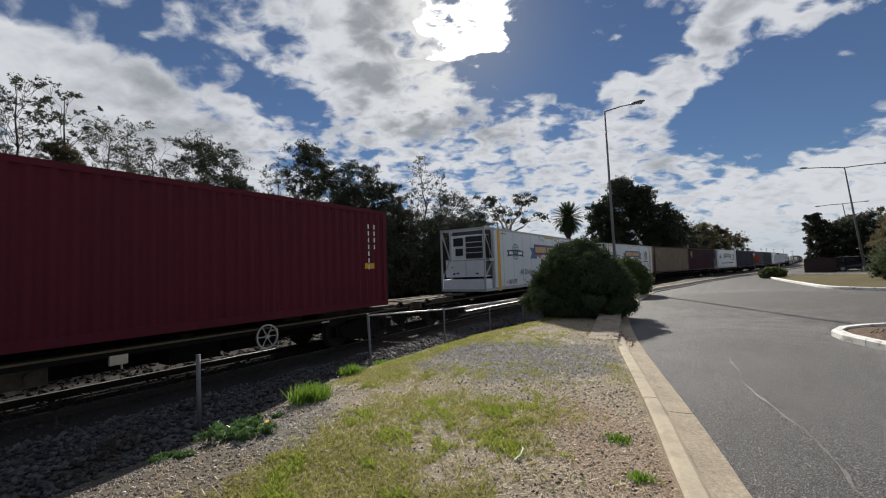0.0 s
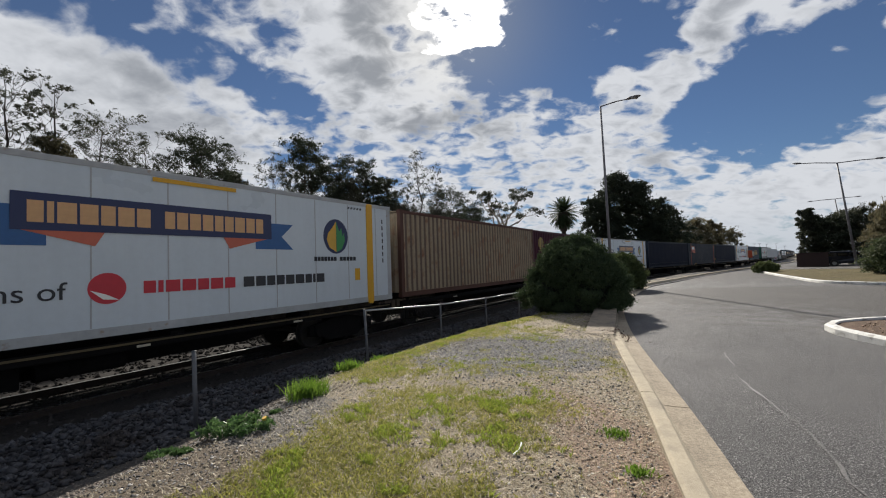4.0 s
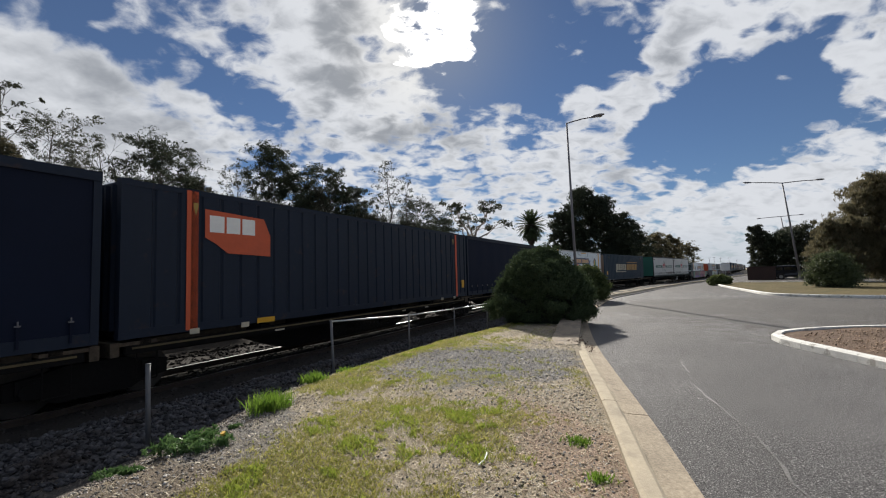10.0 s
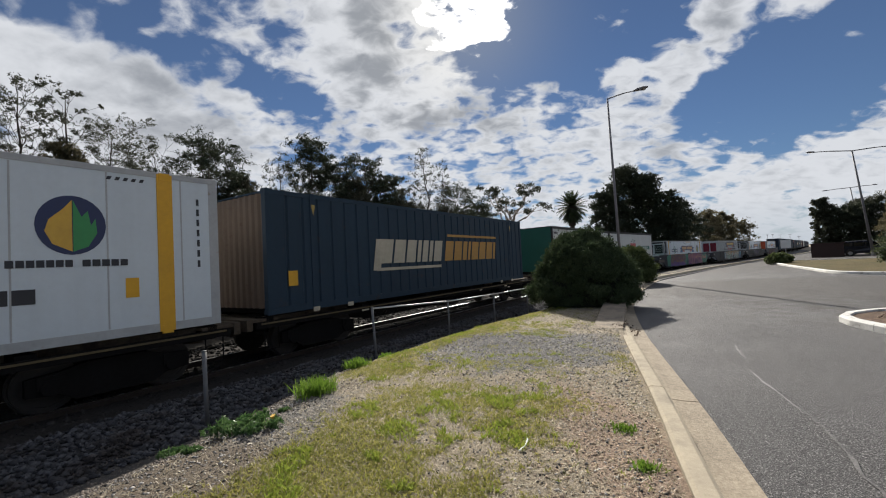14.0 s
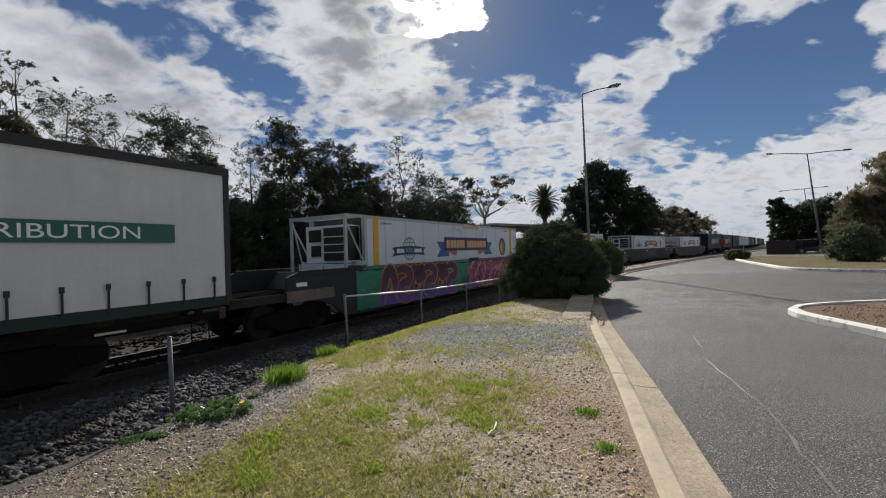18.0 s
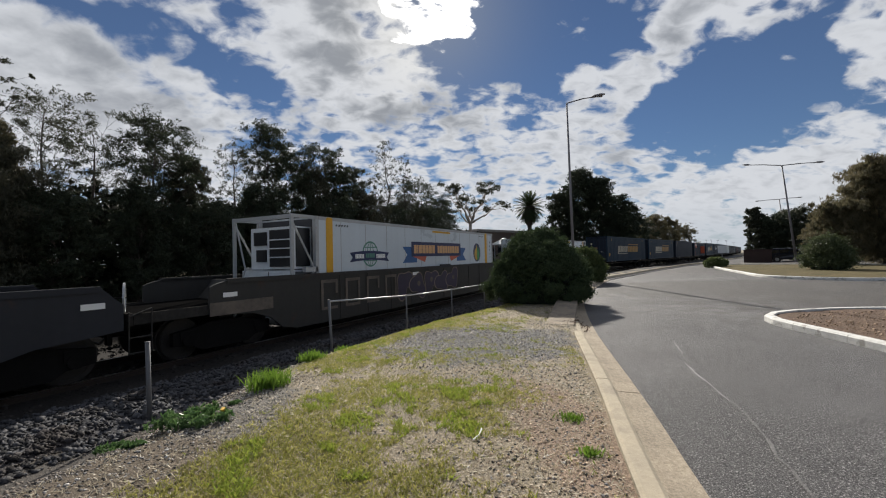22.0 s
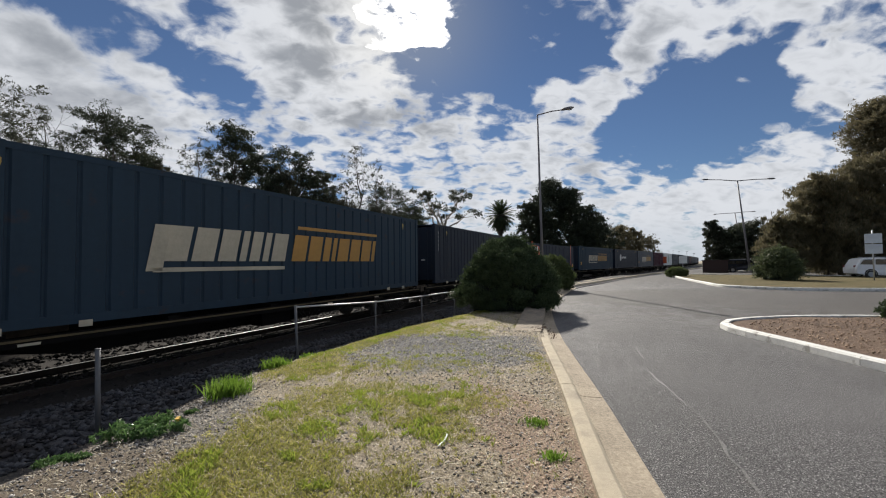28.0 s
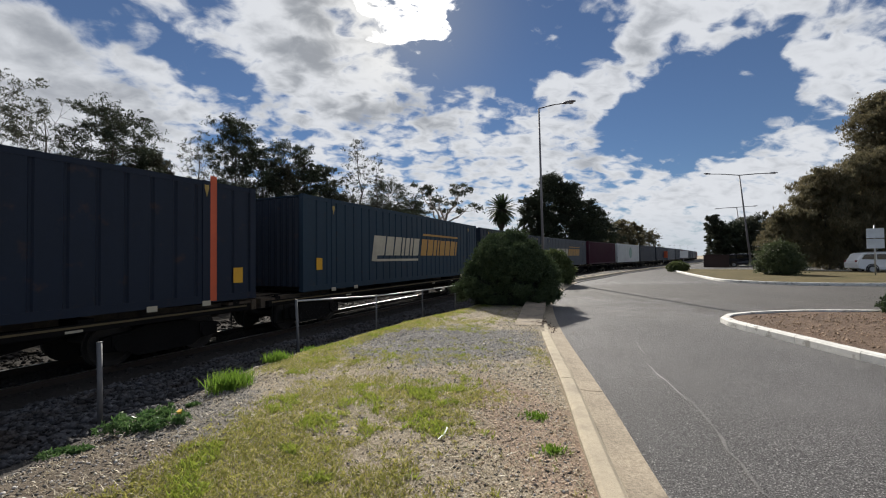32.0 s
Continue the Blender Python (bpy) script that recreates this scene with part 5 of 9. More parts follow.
def freight_art(t, x0):
    """Green bands with lettering, an outlined country shape and a red emblem."""
    if x0 < -6.01:
        smudges(t, x0, 7.0, 11.8, 34, 5)
    plate(t, "green_band", x0 + 1.35, x0 + 4.75, 1.31, 1.69, green, y=-W2 - 0.022)
    shape(t, "band_tip", [(x0 + 1.05, 1.50), (x0 + 1.36, 1.31), (x0 + 1.36, 1.69)], green, y=-W2 - 0.022)
    plate(t, "green_band", x0 + 6.85, x0 + 10.85, 1.31, 1.66, green, y=-W2 - 0.022)
    words(t, "lettering", "STORAGE", x0 + 1.99, x0 + 3.90, 1.40, 0.22, pale, y=-W2 - 0.028)
    words(t, "lettering", "DISTRIBUTION", x0 + 7.5, x0 + 10.25, 1.38, 0.22, pale, y=-W2 - 0.028)
    cx, cz = x0 + 5.8, 1.45
    coast = [(-1.05, 0.15), (-0.9, 0.38), (-0.62, 0.48), (-0.42, 0.66), (-0.25, 0.62), (-0.12, 0.80), (0.12, 0.82), (0.22, 0.60), (0.40, 0.46), (0.50, 0.82), (0.62, 0.60), (0.72, 0.28), (0.95, 0.08), (1.08, -0.22), (0.95, -0.58), (0.66, -0.80), (0.48, -0.62), (0.30, -0.52), (0.10, -0.46), (-0.18, -0.38), (-0.46, -0.50), (-0.78, -0.58), (-0.92, -0.40), (-1.06, -0.12)]
    b = Build()
    for k, p0 in enumerate(coast):
        p1 = coast[(k + 1) % len(coast)]
        for j in range(3):
            a0 = (p0[0] + (p1[0] - p0[0]) * j / 3, p0[1] + (p1[1] - p0[1]) * j / 3)
            a1 = (p0[0] + (p1[0] - p0[0]) * (j + 1) / 3, p0[1] + (p1[1] - p0[1]) * (j + 1) / 3)
            d = Vector((a1[0] - a0[0], a1[1] - a0[1]))
            nrm = Vector((-d.y, d.x)).normalized() * 0.022
            b.prism([(cx + a0[0] - nrm.x, cz + a0[1] - nrm.y), (cx + a1[0] - nrm.x, cz + a1[1] - nrm.y), (cx + a1[0] + nrm.x, cz + a1[1] + nrm.y), (cx + a0[0] + nrm.x, cz + a0[1] + nrm.y)], -W2 - 0.026, -W2 - 0.022)
    part("coast_outline", b.mesh("coast_outline", green), t, "dark green outline of a country")
    blocks(t, "emblem_bar", cx - 0.72, cx + 0.80, 1.48, 1.92, 3, red, y=-W2 - 0.030, gap=0.2, skew=0.05)
    words(t, "lettering", "TRANSPORT", cx - 0.66, cx + 0.76, 1.22, 0.14, red, y=-W2 - 0.028)
    blocks(t, "marking_bar", x0 + 0.21, x0 + 0.84, 2.45, 2.57, 6, ink, y=-W2 - 0.022)


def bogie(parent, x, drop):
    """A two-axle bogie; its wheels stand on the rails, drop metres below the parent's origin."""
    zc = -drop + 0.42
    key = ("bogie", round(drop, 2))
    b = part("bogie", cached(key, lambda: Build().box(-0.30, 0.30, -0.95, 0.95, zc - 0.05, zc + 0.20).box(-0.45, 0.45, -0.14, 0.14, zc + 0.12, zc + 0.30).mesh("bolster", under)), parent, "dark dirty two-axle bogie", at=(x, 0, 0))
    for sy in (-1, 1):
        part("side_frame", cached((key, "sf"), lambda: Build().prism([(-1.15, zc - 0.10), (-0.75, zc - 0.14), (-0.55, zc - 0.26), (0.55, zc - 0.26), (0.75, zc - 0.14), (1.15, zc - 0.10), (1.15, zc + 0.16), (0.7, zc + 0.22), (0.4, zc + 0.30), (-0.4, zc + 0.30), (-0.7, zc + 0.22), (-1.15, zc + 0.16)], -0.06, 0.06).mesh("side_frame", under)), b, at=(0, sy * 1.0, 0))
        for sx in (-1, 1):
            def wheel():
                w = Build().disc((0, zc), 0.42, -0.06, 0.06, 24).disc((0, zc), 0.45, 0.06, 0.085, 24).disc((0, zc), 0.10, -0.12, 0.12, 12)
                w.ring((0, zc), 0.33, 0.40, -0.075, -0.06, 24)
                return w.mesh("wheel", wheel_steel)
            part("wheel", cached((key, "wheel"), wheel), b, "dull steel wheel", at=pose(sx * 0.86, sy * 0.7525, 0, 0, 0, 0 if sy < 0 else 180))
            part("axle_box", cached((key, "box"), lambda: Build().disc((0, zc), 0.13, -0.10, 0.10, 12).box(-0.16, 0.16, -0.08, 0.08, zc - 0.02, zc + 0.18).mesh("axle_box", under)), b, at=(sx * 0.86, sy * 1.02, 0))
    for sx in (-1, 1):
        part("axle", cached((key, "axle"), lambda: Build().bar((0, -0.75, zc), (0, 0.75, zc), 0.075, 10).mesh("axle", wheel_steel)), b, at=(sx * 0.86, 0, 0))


dusty_deck = paint("dusty_deck", (0.082, 0.064, 0.047), 0.9, grain=(14, 0.3), stains=(1.0, 0.4), bump=0.4, second=(0.045, 0.036, 0.030, 2.0), spec=0.2)


def flat_wagon(front, L, stripe=True, label="dark skeletal container wagon with a yellow sill stripe", belly=0.62, wheel=None, bogies=(2.1, 2.1), marks=()):
    """A skeletal container wagon: spine, side sills, cross-bearers, two bogies, couplers, brake wheel."""
    t = thing("container_wagon", label, "wagon", "wagons of the train")
    drop = DECK_Z - 0.03 - RAIL_Z
    e = L / 2
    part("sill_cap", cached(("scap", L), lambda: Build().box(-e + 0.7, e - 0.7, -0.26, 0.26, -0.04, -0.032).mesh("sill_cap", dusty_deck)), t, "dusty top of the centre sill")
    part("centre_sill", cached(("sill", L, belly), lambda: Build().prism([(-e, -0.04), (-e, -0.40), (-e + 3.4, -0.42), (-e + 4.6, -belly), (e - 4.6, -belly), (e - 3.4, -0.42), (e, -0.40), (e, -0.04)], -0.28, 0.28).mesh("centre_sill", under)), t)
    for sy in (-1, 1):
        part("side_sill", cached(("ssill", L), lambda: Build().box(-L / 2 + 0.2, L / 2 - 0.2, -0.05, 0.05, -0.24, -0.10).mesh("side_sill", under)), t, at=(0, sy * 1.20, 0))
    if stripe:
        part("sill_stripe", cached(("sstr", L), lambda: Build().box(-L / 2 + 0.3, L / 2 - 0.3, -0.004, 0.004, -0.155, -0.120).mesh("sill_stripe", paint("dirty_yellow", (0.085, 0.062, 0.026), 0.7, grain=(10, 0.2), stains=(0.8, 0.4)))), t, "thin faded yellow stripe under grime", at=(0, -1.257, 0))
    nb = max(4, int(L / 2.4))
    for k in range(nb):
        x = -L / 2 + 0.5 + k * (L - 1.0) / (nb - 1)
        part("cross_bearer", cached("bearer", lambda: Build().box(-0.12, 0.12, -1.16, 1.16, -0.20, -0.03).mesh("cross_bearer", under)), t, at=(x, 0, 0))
    for sx in (-1, 1):
        part("end_deck", cached(("enddeck", sx), lambda: Build().box(*sorted((0.0, -sx * 0.75)), -1.2, 1.2, -0.09, -0.03).box(*sorted((sx * 0.02, -sx * 0.12)), -1.22, 1.22, -0.26, -0.015).mesh("end_deck", dusty_deck)), t, "dusty brown end deck", at=(sx * e, 0, 0))
        for sy in (-1, 1):
            part("deck_beam", cached(("dbeam", sx, sy), lambda: Build().add([(sx * -0.75, sy * 0.95, -0.035), (sx * -0.75, sy * 0.62, -0.035), (sx * -4.4, sy * 0.30, -0.035), (sx * -4.4, sy * 0.46, -0.035), (sx * -0.75, sy * 0.95, -0.16), (sx * -0.75, sy * 0.62, -0.16), (sx * -4.4, sy * 0.30, -0.16), (sx * -4.4, sy * 0.46, -0.16)], [(0, 1, 2, 3), (7, 6, 5, 4), (0, 3, 7, 4), (1, 5, 6, 2), (0, 4, 5, 1), (3, 2, 6, 7)]).mesh("deck_beam", dusty_deck)), t, "dusty brown deck beam", at=(sx * e, 0, 0))
            part("twist_lock", cached("tlock", lambda: Build().box(-0.09, 0.09, -0.06, 0.06, -0.10, 0.0).box(-0.05, 0.05, -0.03, 0.03, 0.0, 0.05).mesh("twist_lock", under)), t, at=(sx * (e - 0.55), sy * 1.14, 0))
        inset = bogies[0] if sx < 0 else bogies[1]
        if inset is not None:
            bogie(t, sx * (L / 2 - inset), drop)
        part("coupler", cached("coupler", lambda: Build().box(-0.35, 0.35, -0.09, 0.09, -0.42, -0.20).box(0.25, 0.5, -0.16, 0.16, -0.46, -0.16).mesh("coupler", rust)), t, at=pose(sx * (L / 2 + 0.18), 0, 0, 0, 0, 0 if sx > 0 else 180))
        part("step", cached("step", lambda: Build().bar((0, -1.24, -0.2), (0, -1.24, -0.72), 0.014, 6).bar((0.35, -1.24, -0.2), (0.35, -1.24, -0.72), 0.014, 6).bar((0, -1.24, -0.72), (0.35, -1.24, -0.72), 0.014, 6).mesh("step", under)), t, "thin steel step", at=(sx * (L / 2 - 0.55) - 0.17, 0, 0))
    for x, w in ((-L / 2 + 3.4, 0.55), (L * 0.12, 0.42), *((q - L / 2, w) for q, w in marks or ((L - 3.9, 0.5),))):
        part("reflector", cached(("refl", w), lambda: Build().box(0, w * 0.5, -1.262, -1.254, -0.225, -0.185).mesh("reflector", cream)), t, "pale reflector strip", at=(x, 0, 0))
    def spokes():
        b = Build().ring((0, 0), 0.24, 0.27, -0.02, 0.02, 20)
        for k in range(6):
            a = k * math.tau / 6
            b.bar((0, 0, 0), (math.cos(a) * 0.25, 0, math.sin(a) * 0.25), 0.012, 5)
        return b.disc((0, 0), 0.05, -0.03, 0.03, 10).mesh("brake_wheel", galv)
    if wheel:
        part("brake_wheel", cached("brake", spokes), t, "pale spoked hand-brake wheel", at=(wheel[0] - L / 2, -1.29, wheel[1]))
    part("brake_gear", cached("gear", lambda: Build().box(-0.5, 0.5, -0.9, -0.5, -0.62, -0.30).bar((0.7, -0.7, -0.46), (1.9, -0.7, -0.46), 0.14, 10).bar((-1.6, -0.4, -0.5), (1.2, -0.4, -0.5), 0.03, 6).mesh("brake_gear", under)), t, at=(L * 0.02, 0, 0))
    TRAIN.append((t, front + L / 2, DECK_Z - 0.03))
    return t


def spray(t, x0, x1, z0, z1, base, shapes, seed, lines=None, label="", bulge=1.0, wide=0.030):
    """Spray-painted panels: colour fields, then overlapping bent shapes with outlines. No legible writing."""
    rnd = random.Random(seed)
    y = -1.345
    n = len(base)
    for k, m in enumerate(base):
        a, b = x0 + (x1 - x0) * k / n, x0 + (x1 - x0) * (k + 1) / n
        j = 0.25
        top, bot = [], []
        for q in range(7):
            xx = a + (b - a) * q / 6
            top.append((xx, z1 - rnd.uniform(0, 0.06)))
            bot.append((xx, z0 + rnd.uniform(0, 0.05)))
        bot[0] = (bot[0][0] - (rnd.uniform(0, j) if k else 0), bot[0][1])
        shape(t, "spray_field", bot + top[::-1], m, y=y - 0.0006 * k, t=0.003, label=label if k == 0 else "")
    zz = z1 - z0
    layer = 0
    for m, count, w, h, edge in shapes:
        for k in range(count):
            layer += 1
            cx = x0 + (x1 - x0) * (k + 0.5 + rnd.uniform(-0.2, 0.2)) / count
            cz = z0 + zz * (0.5 + rnd.uniform(-0.16, 0.16))
            f1, f2, f3 = rnd.uniform(0, 6.28), rnd.uniform(0, 6.28), rnd.uniform(0, 6.28)
            r = []
            for q in range(24):
                a = q * math.tau / 24
                rad = 0.85 + bulge * (0.30 * math.sin(2 * a + f1) + 0.26 * math.sin(3 * a + f2) + 0.14 * math.sin(5 * a + f3))
                px, pz = cx + math.cos(a) * w * rad, cz + math.sin(a) * h * rad
                r.append((px + (pz - cz) * 0.3, min(max(pz, z0 + 0.03), z1 - 0.03)))
            yy = y - 0.004 - layer * 0.0004
            if edge:
                g = [(cx + (px - cx) * 1.10, min(max(cz + (pz - cz) * 1.12, z0), z1)) for px, pz in r]
                shape(t, "spray_edge", g, edge, y=yy + 0.0015, t=0.001)
            shape(t, "spray_shape", r, m, y=yy, t=0.001)
    if lines:
        m, count = lines
        for k in range(count):
            x = x0 + (x1 - x0) * (k + rnd.uniform(0, 0.6)) / count
            z = z0 + zz * rnd.uniform(0.15, 0.85)
            a = rnd.uniform(-0.9, 0.9)
            pts = [(x, z)]
            turn = rnd.uniform(-0.8, 0.8)
            for q in range(rnd.choice((3, 4, 5))):
                a += turn + rnd.uniform(-0.5, 0.5)
                x, z = min(x + math.cos(a) * 0.26, x1), min(max(z + math.sin(a) * 0.24, z0 + 0.04), z1 - 0.04)
                pts.append((x, z))
            stroke(t, pts, wide * rnd.uniform(0.6, 1.3), m, y - 0.018 - 0.0004 * (k % 12))


def stroke(t, pts, width, material, y, label=""):
    """A sprayed line along a smooth path in x, z, tapering at its ends."""
    ln = rounded(pts, 0.07)
    w = width * (0.35 + 0.65 * np.sin(np.linspace(0.25, math.pi - 0.25, len(ln))))
    n = shifted(ln, 1.0) - ln
    a, c = ln + n * w[:, None], ln - n * w[:, None]
    part("spray_line", Build().prism([tuple(q) for q in a] + [tuple(q) for q in c[::-1]], y, y + 0.0012).mesh("spray_line", material), t, label)


def well_wagon(front, L, body, art=None, label="", plates=True, gear=False, board=False):
    """A deep well wagon: side girders that dip between the bogies, end platforms, coupler gear."""
    t = thing("well_wagon", label, "wagon", "wagons of the train")
    drop = DECK_Z - RAIL_Z
    e = L / 2
    top = [(-e + 1.40, -0.14), (-e + 1.42, 0.44), (-e + 1.56, 0.50), (-e + 1.80, 0.56), (e - 0.32, 0.56), (e - 0.10, 0.34), (e, 0.26), (e, -0.20)]
    low = [(e - 0.55, -0.25), (e - 1.2, -0.30), (e - 1.7, -0.45), (e - 2.0, -0.78), (-e + 3.75, -0.78), (-e + 3.3, -0.68), (-e + 2.95, -0.40), (-e + 2.5, -0.24)]
    for sy in (-1, 1):
        part("side_girder", cached(("girder", L, body.name, sy), lambda: Build().prism(top + low, min(sy * 1.32, sy * 1.25), max(sy * 1.32, sy * 1.25)).mesh("side_girder", body)), t)
        part("top_chord", cached(("chord", L, body.name), lambda: Build().box(-e + 1.80, e - 0.34, -0.05, 0.05, 0.50, 0.60).mesh("top_chord", body)), t, at=(0, sy * 1.30, 0))
        for k in range(9):
            x = -e + 5.4 + k * (L - 10.8) / 8
            part("stiffener", cached(("stiff", body.name), lambda: Build().box(-0.03, 0.03, -0.012, 0.012, -0.76, 0.50).mesh("stiffener", body)), t, at=(x, sy * 1.328, 0))
    part("well_floor", cached(("wfloor", L), lambda: Build().box(-e + 3.9, e - 3.0, -1.24, 1.24, -0.79, -0.72).mesh("well_floor", under)), t)
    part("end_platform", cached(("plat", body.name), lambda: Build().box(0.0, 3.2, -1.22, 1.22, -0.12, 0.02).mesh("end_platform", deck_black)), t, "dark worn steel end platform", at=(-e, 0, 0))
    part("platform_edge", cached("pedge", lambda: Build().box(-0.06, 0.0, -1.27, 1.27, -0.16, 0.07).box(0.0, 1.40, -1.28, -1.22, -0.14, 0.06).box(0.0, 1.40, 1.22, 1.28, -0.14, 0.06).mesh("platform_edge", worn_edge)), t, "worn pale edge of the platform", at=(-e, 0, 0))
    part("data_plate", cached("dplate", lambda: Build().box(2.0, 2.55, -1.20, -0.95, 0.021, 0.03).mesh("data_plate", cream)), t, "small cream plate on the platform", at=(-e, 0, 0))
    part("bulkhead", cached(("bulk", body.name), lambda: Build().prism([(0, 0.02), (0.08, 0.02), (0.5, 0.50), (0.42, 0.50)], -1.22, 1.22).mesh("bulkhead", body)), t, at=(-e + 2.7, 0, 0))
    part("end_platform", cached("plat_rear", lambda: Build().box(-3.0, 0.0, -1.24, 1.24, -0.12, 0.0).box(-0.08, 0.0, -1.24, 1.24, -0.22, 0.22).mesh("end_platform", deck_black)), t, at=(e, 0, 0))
    for sx in (-1, 1):
        bogie(t, sx * (e - (1.95 if sx < 0 else 1.45)), drop)
        part("coupler", cached("coupler_w", lambda: Build().box(-0.35, 0.45, -0.09, 0.09, -0.42, -0.20).box(0.3, 0.6, -0.16, 0.16, -0.46, -0.16).mesh("coupler", under)), t, at=pose(sx * (e - 0.05), 0, 0, 0, 0, 0 if sx > 0 else 180))
        part("brake_hose", cached("hose", lambda: Build().bar((0, 0.5, -0.25), (0.25, 0.5, -0.5), 0.025, 6).bar((0.25, 0.5, -0.5), (0.45, 0.45, -0.4), 0.025, 6).mesh("brake_hose", black)), t, at=pose(sx * (e - 0.05), 0, 0, 0, 0, 0 if sx > 0 else 180))
    part("plate", cached("mp_a", lambda: Build().box(0, 0.34, -1.336, -1.328, 0.20, 0.30).mesh("plate", pale)), t, "small white marker plate", at=(-e + 1.70, 0, 0))
    part("plate", cached("mp_b", lambda: Build().box(0, 0.34, -1.336, -1.328, 0.22, 0.32).mesh("plate", pale)), t, "small white marker plate", at=(e - 0.62, 0, 0))
    if gear:
        def wheel2():
            b = Build().ring((0, 0), 0.25, 0.28, -0.015, 0.015, 20)
            for k in range(6):
                a = k * math.tau / 6
                b.bar((0, 0, 0), (math.cos(a) * 0.26, 0, math.sin(a) * 0.26), 0.011, 5)
            return b.mesh("brake_wheel", galv)
        part("brake_wheel", cached("brake2", wheel2), t, "pale spoked hand-brake wheel", at=pose(e + 0.28, -0.75, 0.34, 0, 0, 62))
        part("brake_stand", cached("bstand", lambda: Build().box(-0.04, 0.04, -0.05, 0.05, -0.5, 0.34).bar((0, 0, 0.34), (0.28, 0, 0.34), 0.02, 6).mesh("brake_stand", under)), t, at=(e + 0.02, -0.75, 0))
        part("ladder", cached("ladder", lambda: Build().bar((0, -1.28, 0.10), (0, -1.28, -0.66), 0.016, 6).bar((0.38, -1.28, 0.14), (0.38, -1.28, -0.66), 0.016, 6).bar((0, -1.28, -0.64), (0.38, -1.28, -0.64), 0.016, 6).bar((0, -1.28, -0.36), (0.38, -1.28, -0.36), 0.016, 6).bar((0, -1.28, 0.02), (0.38, -1.28, 0.14), 0.016, 6).mesh("ladder", wheel_steel)), t, "thin steel step ladder", at=(e + 0.10, 0, 0))
    else:
        part("air_tank", cached("tank2", lambda: Build().bar((0.05, -1.0, 0.22), (0.05, -0.45, 0.22), 0.16, 14).mesh("air_tank", under, False)), t, "dark round air tank", at=(e + 0.12, 0, 0))
    if plates:
        for x in (-1.2, e - 3.4):
            part("marker_plate", cached("mplate", lambda: Build().box(0, 0.44, -1.338, -1.330, 0.30, 0.42).mesh("marker_plate", pale)), t, "small white marker plate", at=(x, 0, 0))
        part("valve_box", cached("vbox", lambda: Build().box(0, 0.9, -1.36, -1.30, 0.52, 0.66).mesh("valve_box", body)), t, at=(1.0, 0, 0))
    if board:
        part("number_board", Build().box(-e + 1.40, -e + 3.0, -1.338, -1.322, -0.18, 0.10).mesh("number_board", faded_sand), t, "dusty beige board with faint marks")
    if art:
        art(t, L)
    TRAIN.append((t, front + L / 2, DECK_Z))
    return t


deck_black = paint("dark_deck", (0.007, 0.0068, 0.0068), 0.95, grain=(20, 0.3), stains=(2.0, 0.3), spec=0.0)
worn_edge = paint("worn_edge", (0.036, 0.034, 0.032), 0.85, grain=(14, 0.25), stains=(2.0, 0.3), spec=0.0)
violet = paint("spray_violet", (0.10, 0.05, 0.24), 0.5, grain=(6, 0.15), stains=(1.5, 0.3))
purple = paint("spray_purple", (0.085, 0.018, 0.11), 0.5, grain=(6, 0.15), stains=(1.5, 0.3))
pink = paint("spray_pink", (0.30, 0.055, 0.15), 0.5, grain=(6, 0.15), stains=(1.5, 0.3))
peach = paint("spray_peach", (0.48, 0.22, 0.15), 0.5, grain=(6, 0.15), stains=(1.5, 0.3))
ochre = paint("spray_ochre", (0.36, 0.19, 0.03), 0.5, grain=(6, 0.15), stains=(1.5, 0.3))
wine = paint("spray_wine", (0.11, 0.015, 0.02), 0.5, grain=(6, 0.15), stains=(1.5, 0.3))
jade = paint("spray_jade", (0.015, 0.17, 0.11), 0.5, grain=(6, 0.15), stains=(1.5, 0.3))
aqua = paint("spray_aqua", (0.06, 0.30, 0.38), 0.5, grain=(6, 0.15), stains=(1.5, 0.3))
mint = paint("spray_mint", (0.22, 0.42, 0.34), 0.5, grain=(6, 0.15), stains=(1.5, 0.3))
sand = paint("spray_sand", (0.22, 0.17, 0.13), 0.6, grain=(6, 0.15), stains=(1.5, 0.3))
dusk = paint("spray_dusk", (0.03, 0.022, 0.05), 0.6, grain=(6, 0.15), stains=(1.5, 0.3))
mustard = paint("spray_mustard", (0.24, 0.15, 0.02), 0.5, grain=(6, 0.15), stains=(1.5, 0.3))
faded_sand = paint("faded_sand_spray", (0.115, 0.095, 0.078), 0.7, grain=(9, 0.25), stains=(2.0, 0.4))
chalk = paint("spray_white", (0.62, 0.64, 0.64), 0.6, grain=(6, 0.15), stains=(1.5, 0.2))


